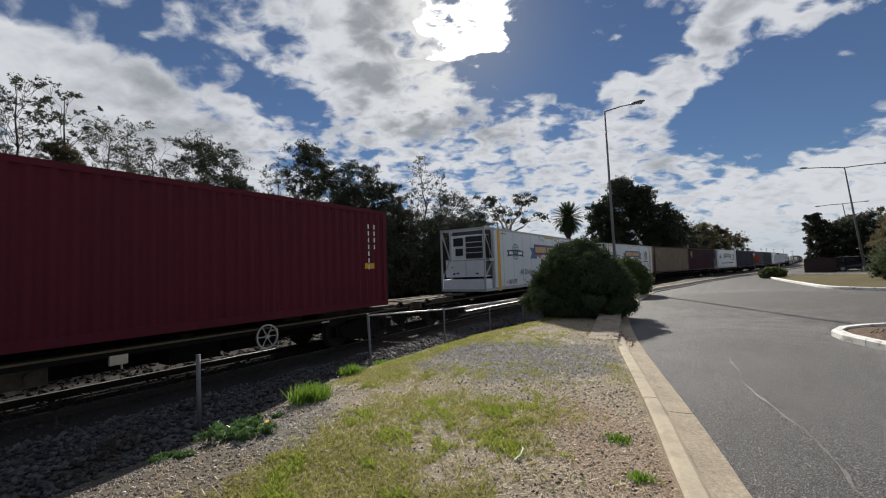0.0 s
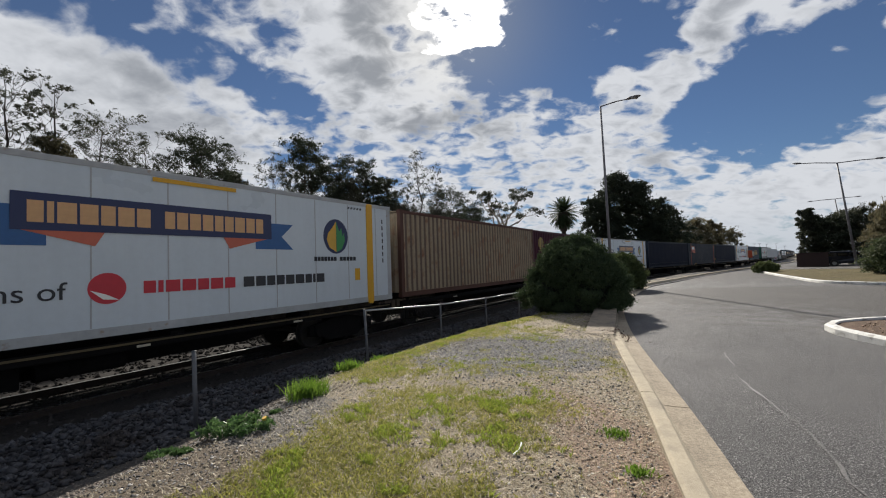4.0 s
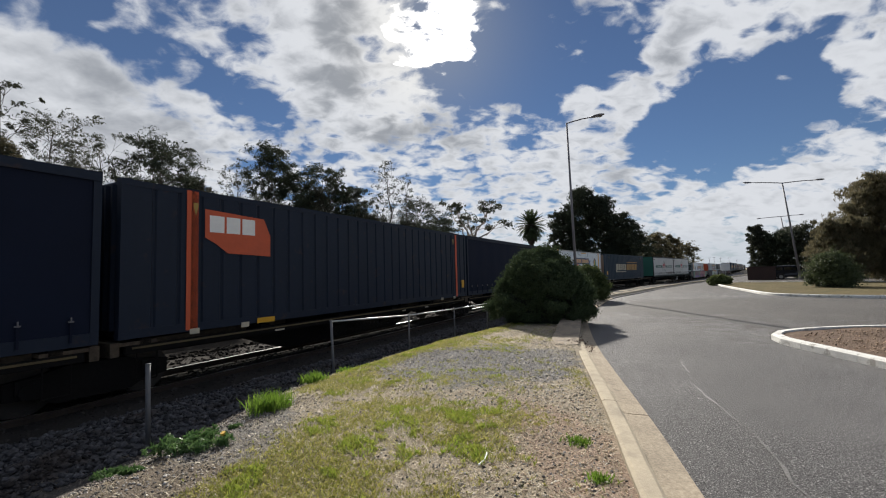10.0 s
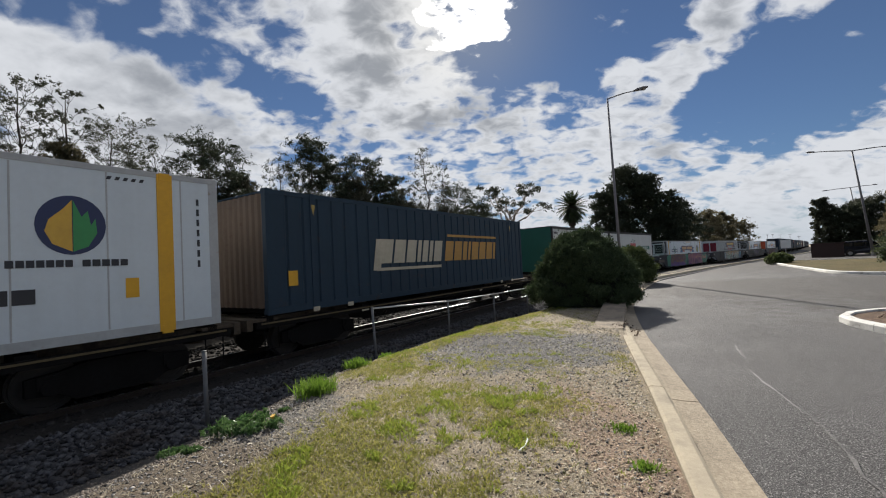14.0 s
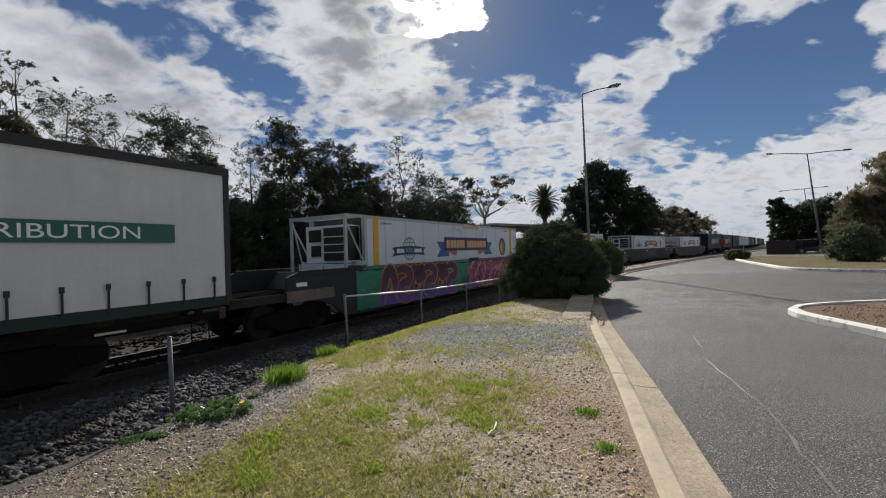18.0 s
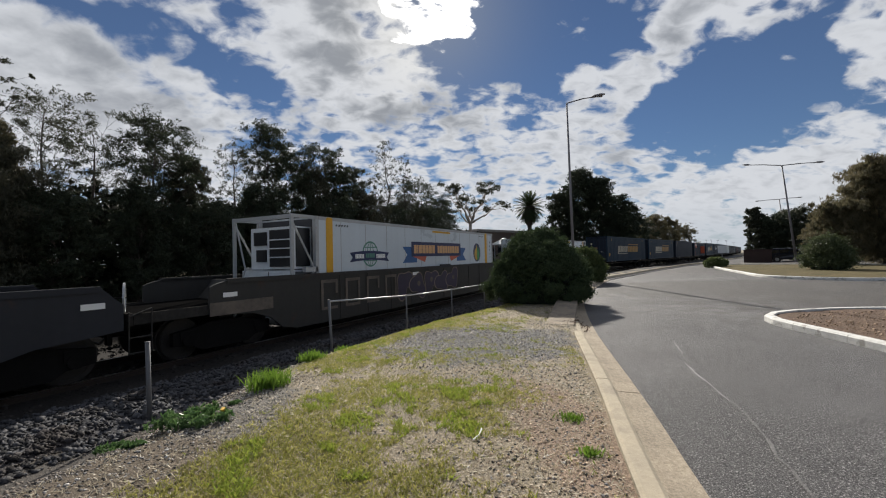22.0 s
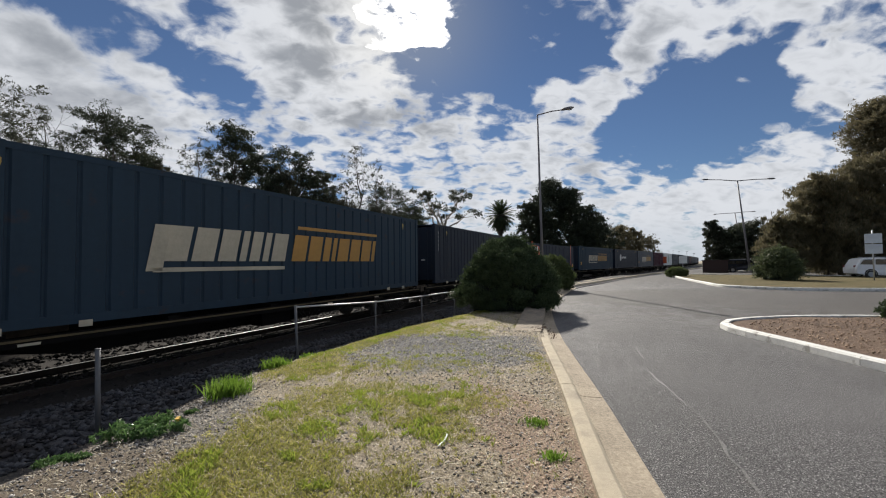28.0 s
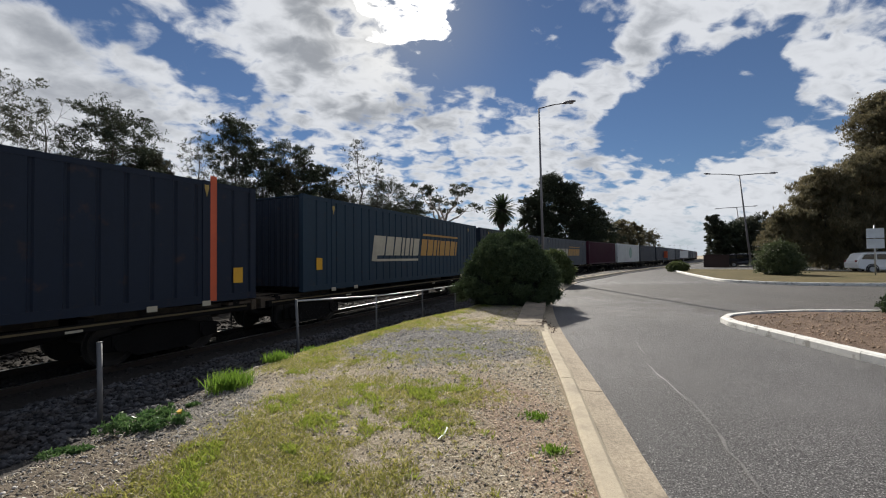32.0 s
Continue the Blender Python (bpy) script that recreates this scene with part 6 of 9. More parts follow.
def faded(name, stops):
    """Spray paint that blends from colour to colour up the panel; stops are (height, colour)."""
    mt = bpy.data.materials.new(name)
    mt.use_nodes = True
    nt = mt.node_tree
    N, L = nt.nodes.new, nt.links.new
    bs = nt.nodes["Principled BSDF"]
    bs.inputs["Roughness"].default_value = 0.5
    tc, xyz, cloudy, ramp = N("ShaderNodeTexCoord"), N("ShaderNodeSeparateXYZ"), N("ShaderNodeTexNoise"), N("ShaderNodeValToRGB")
    cloudy.inputs["Scale"].default_value = 3.0
    L(tc.outputs["Object"], xyz.inputs[0])
    L(tc.outputs["Object"], cloudy.inputs["Vector"])
    blur = N("ShaderNodeMath")
    blur.operation = "MULTIPLY_ADD"
    L(cloudy.outputs[0], blur.inputs[0])
    blur.inputs[1].default_value = 0.5
    L(xyz.outputs[2], blur.inputs[2])
    place = N("ShaderNodeMapRange")
    L(blur.outputs[0], place.inputs[0])
    place.inputs[1].default_value, place.inputs[2].default_value = stops[0][0] + 0.25, stops[-1][0] + 0.25
    L(place.outputs[0], ramp.inputs[0])
    lo, hi = stops[0][0], stops[-1][0]
    el = ramp.color_ramp.elements
    for k, (z, c) in enumerate(stops):
        e = el[k] if k < 2 else el.new(1.0)
        e.position, e.color = (z - lo) / (hi - lo), (*c, 1)
    L(ramp.outputs[0], bs.inputs["Base Color"])
    return mt


sunset = faded("spray_fade_purple", [(-0.72, (0.115, 0.065, 0.33)), (-0.38, (0.10, 0.032, 0.20)), (-0.10, (0.095, 0.014, 0.065)), (0.45, (0.040, 0.008, 0.030))])
blush = faded("spray_fade_pink", [(-0.72, (0.20, 0.05, 0.30)), (-0.20, (0.36, 0.07, 0.20)), (0.45, (0.20, 0.03, 0.11))])


def art_purple(t, L):
    e = L / 2
    spray(t, -e + 3.9, -e + 5.0, -0.72, 0.495, [jade], [], 1, label="green spray-painted field")
    spray(t, -e + 5.0, -0.4, -0.20, 0.495, [jade, wine, wine, jade, jade], [], 2)
    spray(t, -e + 5.0, -0.4, -0.76, -0.20, [sunset, sunset], [], 5)
    # bent letter-like forms, dark above and violet below, with thick ochre rims
    swan = [(0.06, 0.36), (0.42, 0.44), (0.80, 0.26), (0.70, 0.0), (0.32, -0.14), (0.20, -0.42), (0.54, -0.60), (0.96, -0.56)]
    arch = [(0.06, -0.66), (0.16, -0.20), (0.34, 0.30), (0.56, 0.40), (0.74, 0.06), (0.92, -0.58)]
    wave = [(0.02, -0.60), (0.12, 0.04), (0.26, 0.42), (0.46, 0.10), (0.60, 0.0), (0.76, 0.40), (0.90, 0.05), (1.02, -0.52)]
    for k, form in enumerate((arch, swan, wave, swan, wave, swan)):
        x = -e + 5.0 + k * (L / 2 - 5.4) / 6
        pts = [(x + px * 1.02, pz) for px, pz in form]
        stroke(t, pts, 0.235, ochre, -1.3580 - 0.0040 * (k % 2), "thick ochre rim of a sprayed form")
        stroke(t, pts, 0.185, sunset, -1.3596 - 0.0040 * (k % 2), "dark sprayed form fading to violet")
        stroke(t, [(x + 0.42, -0.30), (x + 0.56, -0.22), (x + 0.66, -0.30)], 0.07, jade if k % 2 else ochre, -1.3700)
    for x0, x1, m in ((-e + 4.2, -e + 6.6, jade), (-e + 6.6, -1.6, wine), (-1.6, 0.9, jade), (0.9, e - 3.2, blush), (e - 3.2, e - 1.9, jade)):
        shape(t, "spray_field", [(x0, 0.502), (x1, 0.502), (x1 - 0.1, 0.592), (x0 + 0.05, 0.592)], m, y=-1.3545, t=0.003)
    spray(t, -0.4, 0.9, -0.74, 0.495, [jade], [(jade, 2, 0.3, 0.4, dusk)], 8)
    for k in range(9):
        stroke(t, [(0.1 + 0.06 * k, -0.62), (0.25 + 0.06 * k, -0.36), (0.22 + 0.08 * k, -0.10)], 0.014, dusk, -1.3640)
    spray(t, 0.9, e - 3.9, -0.74, 0.495, [blush, blush], [(purple, 7, 0.30, 0.34, None), (blush, 8, 0.36, 0.30, peach), (purple, 8, 0.14, 0.24, None)], 9, (peach, 26), wide=0.055)
    spray(t, 1.0, e - 4.0, -0.70, 0.45, [], [], 19, (purple, 18), wide=0.04)
    spray(t, e - 3.9, e - 2.05, -0.72, 0.495, [jade], [(peach, 2, 0.26, 0.3, dusk)], 17)
    shape(t, "spray_field", [(e - 2.05, -0.70), (e - 1.75, -0.42), (e - 1.30, 0.10), (e - 1.7, 0.34), (e - 2.05, 0.44)], jade, y=-1.346, t=0.003)


def art_wild(t, L):
    e = L / 2
    spray(t, -e + 8.4, e - 4.6, -0.12, 0.62, [aqua, ochre, ochre, mustard, salmon, mustard, ochre], [(ochre, 8, 0.50, 0.30, None), (salmon, 6, 0.26, 0.20, None), (mint, 5, 0.40, 0.20, None)], 21)
    spray(t, -e + 8.4, e - 4.6, -0.74, -0.12, [wine, mint, wine, dusk, wine, wine], [(mint, 6, 0.42, 0.20, None), (dusk, 6, 0.24, 0.14, None)], 24)
    spray(t, -e + 8.6, e - 4.8, -0.66, 0.50, [], [(mint, 7, 0.40, 0.22, chalk), (deep_blue, 6, 0.16, 0.14, chalk)], 27, (chalk, 40), wide=0.034)
    spray(t, e - 4.6, e - 3.2, -0.70, 0.56, [deep_blue, deep_blue], [(aqua, 4, 0.20, 0.26, None), (violet, 2, 0.16, 0.2, None)], 28, (aqua, 8))
    spray(t, -e + 7.6, -e + 8.4, -0.66, 0.50, [deep_blue], [(aqua, 2, 0.2, 0.3, chalk)], 29, (chalk, 5))


def art_letters(t, L):
    e = L / 2
    for k in range(5):
        x = -e + 4.6 + k * 1.0
        b = Build().box(x, x + 0.09, -1.346, -1.342, -0.40, 0.40).box(x, x + 0.66, -1.3455, -1.3415, 0.31, 0.40).box(x + 0.57, x + 0.66, -1.3465, -1.3425, -0.40 if k % 2 else 0.0, 0.36).box(x, x + 0.66, -1.345, -1.341, -0.44, -0.36)
        part("spray_block", b.mesh("spray_block", faded_sand), t, "faded beige sprayed outlines")
    rnd = random.Random(31)
    for k in range(5):
        cx, cz = -e + 8.75 + k * 0.98, 0.02 - 0.10 * (k % 2)
        f1, f2 = rnd.uniform(0, 6.28), rnd.uniform(0, 6.28)
        r = []
        for q in range(28):
            a = q * math.tau / 28
            rad = 0.92 + 0.20 * math.sin(2 * a + f1) + 0.22 * math.sin(3 * a + f2)
            r.append((cx + math.cos(a) * 0.50 * rad, min(max(cz + math.sin(a) * 0.50 * rad, -0.66), 0.48)))
        shape(t, "spray_edge", [(cx + (px - cx) * 1.07, cz + (pz - cz) * 1.07) for px, pz in r], sand, y=-1.3460 - 0.0012 * k, t=0.001, label="thin beige rim")
        shape(t, "spray_shape", r, dusk, y=-1.3466 - 0.0012 * k, t=0.001, label="dark rounded sprayed form")
        if k in (1, 2, 4):
            shape(t, "spray_shape", oval(cx + 0.04, cz + 0.05, 0.12, 0.10), faded_sand, y=-1.3470 - 0.0012 * k, t=0.001)


def art_brown(t, L):
    e = L / 2
    spray(t, -e + 5.3, -e + 15.2, -0.74, 0.34, [well_brown, well_brown, well_brown], [(well_brown, 6, 0.5, 0.3, None)], 41, label="red-brown sprayed field")
    for x, z in ((5.9, -0.30), (8.1, -0.42), (9.9, -0.35), (11.85, 0.10), (12.69, -0.20), (14.82, 0.20), (14.9, -0.25)):
        b = Build().ring((-e + x, z), 0.06, 0.12, -1.372, -1.369, 16)
        part("spray_ring", b.mesh("spray_ring", faded_sand), t, "small pale sprayed ring")
    for pts in ([(6.2, -0.6), (6.4, 0.0), (7.0, 0.3), (7.6, 0.05), (7.8, -0.5)], [(9.0, 0.4), (9.2, 0.0), (9.3, -0.4)],
                [(11.0, -0.25), (11.25, 0.28), (11.85, 0.56), (12.3, 0.36), (12.45, 0.05)], [(12.4, 0.30), (12.75, 0.45), (13.1, 0.36), (13.35, 0.18)],
                [(13.4, 0.05), (13.5, 0.30), (13.75, 0.52)], [(13.65, 0.05), (13.75, 0.30), (14.0, 0.50)], [(15.55, -0.60), (15.62, -0.30), (15.9, -0.22), (16.1, -0.5)]):
        stroke(t, [(-e + px, pz) for px, pz in pts], 0.028, faded_sand, -1.3745, "thin pale sprayed arc")
    spray(t, -e + 16.2, -e + 16.9, -0.70, 0.16, [dusk], [], 44)
    spray(t, -e + 15.0, -e + 16.15, -0.05, 0.30, [well_olive], [], 45)


# consist, from the engine's side to the tail: metres from the camera's foot point at the start
R_LABEL = "white refrigerated container with blue banner and yellow lifting posts"
box_container(-1.83, 12.19, 2.90, maroon, maroon, "maroon corrugated steel shipping container with pale markings", red_marks)
lead_wagon = flat_wagon(-2.6, 14.2, wheel=(8.72, -0.32))
part("release_box", Build().box(-0.13, 0.13, -1.27, -1.20, -0.16, 0.0).bar((0.05, -1.24, -0.16), (0.05, -1.24, -0.24), 0.015, 6).mesh("release_box", cream), lead_wagon, "small pale brake release box", at=(5.95 - 7.1, 0, -0.22))
part("air_valve", Build().box(-0.45, 0.45, -0.9, -0.6, -0.3, 0.0).disc((0.25, -0.15), 0.1, -0.96, -0.88, 14).mesh("air_valve", dusty_deck), lead_wagon, "dusty brake valve", at=(4.7 - 7.1, 0, -0.26))
reefer(17.1, R_LABEL, aft=0.2)
flat_wagon(12.09, 20.0)
reefer(37.15, R_LABEL)
flat_wagon(32.56, 18.9)
box_container(51.87, 12.19, 2.90, tan, tan_rail, "tan corrugated shipping container with rust-brown weathered ribs", two_tone)
box_container(64.15, 12.0, 2.90, dark_maroon, dark_maroon, "dark maroon shipping container with a round yellow emblem", gold_disc)
flat_wagon(51.73, 24.8, False, "dark fish-bellied container wagon", 0.86)
reefer(77.36, R_LABEL)
# five platforms joined over shared bogies
flat_wagon(76.86, 14.82, bogies=(2.1, None), belly=0.86)
curtain_sider(92.08, 14.72, 2.92, navy_cloth, "dark navy curtain-sided container with small steel buckles")
flat_wagon(91.88, 14.92, bogies=(-0.15, None), belly=0.86)
box_container(107.1, 14.45, 2.90, navy, navy, "navy corrugated container with an orange stripe and emblem", badge)
flat_wagon(107, 14.45, bogies=(-0.15, None), belly=0.86)
curtain_sider(121.85, 14.65, 2.92, navy_cloth, "dark navy curtain-sided container with small steel buckles")
flat_wagon(121.65, 14.88, bogies=(-0.15, None), belly=0.86)
reefer(136.93, R_LABEL)
flat_wagon(136.73, 14.76, bogies=(-0.25, 2.1), belly=0.86)
box_container(152.2, 14.5, 2.90, teal, teal, "teal-blue corrugated container with cream and amber wordmark", wide_logo, end=tan_dark)
flat_wagon(151.69, 16.6)
curtain_sider(171.63, 12.04, 2.92, curtain_white, "off-white curtain-sided container with green bands and black straps", freight_art, dark=False)
curtain_sider(183.76, 12.0, 2.92, curtain_white, "off-white curtain-sided container with green bands and black straps", freight_art, dark=False)
flat_wagon(169.85, 25.75, False, "dark skeletal container wagon with pale reflector plates", wheel=(15.5, -0.45), bogies=(2.1, 3.2), marks=((23.44, 0.92),))
reefer(199.4, "white refrigerated container riding low in a sprayed well wagon", z=DECK_Z - 0.72, aft=0.18)
well_wagon(195.76, 20.92, well_grey, art_purple, "dark grey well wagon covered in purple, pink and green spray paint", board=True)


joint_grey = paint("joint_grey", (0.14, 0.14, 0.14), 0.7, grain=(10, 0.2))


def ribbed_art(t, x0):
    shape(t, "banner_tail", [(x0 + 4.3, 1.95), (x0 + 5.2, 1.95), (x0 + 5.2, 2.55), (x0 + 4.3, 2.55), (x0 + 4.55, 2.25)], deep_blue)
    shape(t, "banner_tail", [(x0 + 9.4, 1.85), (x0 + 10.3, 1.85), (x0 + 10.05, 2.15), (x0 + 10.3, 2.45), (x0 + 9.4, 2.45)], deep_blue)
    plate(t, "banner_panel", x0 + 4.8, x0 + 9.7, 2.12, 2.72, deep_blue, y=-W2 - 0.016, label="navy banner panel with plain gold blocks")
    blocks(t, "banner_bar", x0 + 5.0, x0 + 6.9, 2.24, 2.60, 7, gold, y=-W2 - 0.021, gap=0.16, widths=FIRST_WORD)
    blocks(t, "banner_bar", x0 + 7.1, x0 + 9.5, 2.24, 2.60, 9, gold, y=-W2 - 0.021, gap=0.16, widths=SECOND_WORD)
    for k in range(17):
        plate(t, "panel_joint", x0 + 0.42 + k * 0.715, x0 + 0.445 + k * 0.715, 0.18, 2.80, joint_grey, y=-W2 - 0.024)
    for q in (5.2, 8.6):
        shape(t, "banner_fold", [(x0 + q, 1.92), (x0 + q + 0.7, 1.92), (x0 + q + 0.7, 2.12), (x0 + q, 2.12)], salmon, y=-W2 - 0.012)
    words(t, "lettering", "All Divisions of", x0 + 3.1, x0 + 5.5, 1.48, 0.26, ink)
    shape(t, "ball_emblem", oval(x0 + 6.05, 1.62, 0.24, 0.24), red)
    blocks(t, "slogan_bar", x0 + 6.5, x0 + 8.2, 1.50, 1.74, 7, red, gap=0.16, widths=FIRST_WORD)
    blocks(t, "slogan_bar", x0 + 8.4, x0 + 10.7, 1.50, 1.74, 9, ink, gap=0.16, widths=LAST_WORD)
    words(t, "lettering", "TOP LIFT ONLY", x0 + 6.6, x0 + 7.6, 2.76, 0.07, ink)
    number_bars(t, x0 + 10.5, 2.30, 9, ink)
    for sy, nm in ((-0.55, "red_panel"), (0.35, "red_panel")):
        b = Build().box(x0 - 0.03, x0 + 0.03, sy - 0.42, sy + 0.38, 1.35, 2.62)
        part(nm, b.mesh(nm, paint("deep_red_panel", (0.22, 0.012, 0.03), 0.4)), t, "dark red end panel")
    b = Build().box(x0 - 0.06, x0 + 0.02, -1.1, 1.1, 2.62, 2.85).prism([(x0 - 0.07, 0.1), (x0 - 0.01, 0.1), (x0 - 0.01, 1.3), (x0 - 0.07, 1.3)], -1.05, 1.05)
    part("end_cover", b.mesh("end_cover", unit_white), t, "white end cover")
    part("end_frame", Build().box(x0 - 0.08, x0 - 0.02, -0.20, -0.08, 1.3, 2.65).box(x0 - 0.08, x0 - 0.02, 0.76, 1.08, 1.3, 2.65).box(x0 - 0.09, x0 - 0.02, 0.82, 0.98, 1.75, 2.25).mesh("end_frame", unit_white), t)


box_container(221.67, 12.4, 2.94, ribbed_white, ribbed_white, "white ribbed container with dark red end panels in a well wagon", ribbed_art, z=DECK_Z - 0.72)
well_wagon(216.88, 21.52, well_grey, art_wild, "dark grey well wagon with turquoise, ochre and white spray paint", gear=True)
reefer(242.32, "white refrigerated container riding low in a grey well wagon", z=DECK_Z - 0.72, aft=0.2)
well_wagon(238.6, 21.13, well_olive, art_letters, "dusty olive-grey well wagon with beige sprayed block shapes", board=True)
reefer(264.15, "white refrigerated container with closed doors in a brown well wagon", unit="rear", z=DECK_Z - 0.72, door_art=True)
well_wagon(259.93, 21.6, well_dark, art_brown, "dark grey well wagon with a red-brown sprayed field and pale rings")
box_container(285.11, 15.0, 2.90, teal, teal, "teal-blue corrugated container with cream and amber wordmark", wide_logo, front_end="doors", end=slate)
flat_wagon(282.74, 17.2)
box_container(301.93, 14.9, 2.90, teal, teal, "teal-blue corrugated container with cream and amber wordmark", wide_logo, front_end="doors", end=slate)
flat_wagon(300.14, 17.09)
box_container(318.77, 14.8, 2.90, slate, slate, "dark slate corrugated shipping container with plain sides", plain_marks, front_end="doors")
flat_wagon(317.43, 16.58)
box_container(335.95, 14.55, 2.72, navy, navy, "navy corrugated container with an orange stripe and emblem", badge)
flat_wagon(334.21, 16.29)
box_container(352.19, 14.55, 2.85, teal, teal, "teal-blue corrugated container with cream and amber wordmark", wide_logo, end=slate)
flat_wagon(350.7, 15.99)
box_container(367.89, 14.3, 2.85, navy, navy, "navy corrugated shipping container with a pale round mark", lambda t, x0: (shape(t, "round_mark", oval(x0 + 3.2, 1.6, 0.5, 0.5), chalk), blocks(t, "mark_bar", x0 + 4.0, x0 + 6.6, 1.45, 1.75, 8, chalk)))
flat_wagon(366.89, 15.81)
box_container(383, 14.3, 2.85, grey_blue, grey_blue, "grey-blue corrugated shipping container on a wagon", wide_logo)
flat_wagon(382.9, 14.83)
box_container(397.94, 12.2, 2.85, dark_maroon, dark_maroon, "dark maroon shipping container on a wagon", plain_marks)
flat_wagon(397.93, 12.54)
box_container(411.27, 14.3, 2.85, ribbed_white, ribbed_white, "white ribbed shipping container with a green round emblem", lambda t, x0: shape(t, "round_mark", oval(x0 + 8.0, 1.5, 0.9, 0.9), sea_green))
flat_wagon(410.67, 15.4)
for k in range(11):
    f = 426.6 + k * 15.6
    c, nm = ((slate, "dark slate"), (navy, "navy"), (grey_blue, "grey-blue"), (slate, "dark slate"), (dark_maroon, "dark maroon"), (navy, "navy"))[k % 6]
    box_container(f, 14.5, 2.85, c, c, nm + " corrugated shipping container far down the train")
    flat_wagon(f - 0.3, 15.2)

# ---- plants ----


def leaf_cloud(name, clumps, per, size, material, droop=0.0, seed=0, long=2.2, shell=0.55, flat=1.0, spread_out=0.42, thin=0.9):
    """Many small leaves in clumps (x, y, z, radius): one crown mesh with an uneven outline and gaps."""
    rng = np.random.default_rng(seed)
    c = np.repeat(np.array([q[:3] for q in clumps]), per, 0)
    r = np.repeat(np.array([q[3] for q in clumps]), per)
    k = 8
    sub = np.repeat(rng.normal(size=(len(c) // k + 1, 3)), k, 0)[:len(c)] * spread_out
    p = c + (sub + rng.normal(size=c.shape) * 0.20) * r[:, None] * np.array([1, 1, 0.8 * flat])
    u = rng.normal(size=p.shape) + np.array([0, 0, -droop])
    u /= np.linalg.norm(u, axis=1)[:, None]
    w = np.cross(u, rng.normal(size=p.shape))
    w /= np.linalg.norm(w, axis=1)[:, None]
    s = size * (0.6 + 0.8 * rng.random(len(p)))[:, None]
    v = np.stack([p - u * s * long / 2, p + w * s * thin, p + u * s * long / 2], 1).reshape(-1, 3)
    return quads_mesh(name, v, np.arange(len(v)).reshape(-1, 3), material)


def limb(b, p, q, r0, r1, bend, rng, n=4):
    """A bent tapering limb."""
    p, q = Vector(p), Vector(q)
    pts = [p.lerp(q, k / n) + Vector(rng.normal(size=3) * bend * math.sin(math.pi * k / n)) for k in range(n + 1)]
    for k in range(n):
        b.bar(pts[k], pts[k + 1], r0 + (r1 - r0) * k / n, 6, False, r0 + (r1 - r0) * (k + 1) / n)
    return pts


gum_leaf = leafy("gum_leaves", (0.042, 0.050, 0.033), (0.085, 0.088, 0.058), 0.7, 0.28)
dark_leaf = leafy("dark_leaves", (0.026, 0.036, 0.021), (0.052, 0.062, 0.036), 0.7, 0.22)
oak_leaf = leafy("sheoak_needles", (0.040, 0.043, 0.028), (0.078, 0.074, 0.048), 0.7, 0.26)
olive_leaf = leafy("olive_leaves", (0.085, 0.085, 0.048), (0.175, 0.145, 0.088), 0.7, 0.5)
cypress_leaf = leafy("conifer_leaves", (0.034, 0.052, 0.024), (0.070, 0.098, 0.044), 0.85, 0.25)
# Scrub colour is below real foliage: the deep shade is put into it.
scrub_shade_leaf = leafy("shade_dark_scrub_leaves", (0.010, 0.014, 0.008), (0.022, 0.028, 0.015), 0.85, 0.06)
shrub_leaf = leafy("shrub_leaves", (0.040, 0.058, 0.026), (0.095, 0.115, 0.052), 0.6, 0.35)
bright_leaf = leafy("bright_leaves", (0.075, 0.105, 0.035), (0.14, 0.16, 0.06))
palm_leaf = leafy("palm_leaves", (0.026, 0.042, 0.018), (0.055, 0.070, 0.03))
bark = paint("bark", (0.055, 0.044, 0.035), 0.9, grain=(10, 0.2), stains=(1.5, 0.3), bump=0.6, bump_scale=14)
pale_bark = paint("pale_bark", (0.34, 0.29, 0.24), 0.8, grain=(8, 0.15), stains=(1.2, 0.3), bump=0.4)


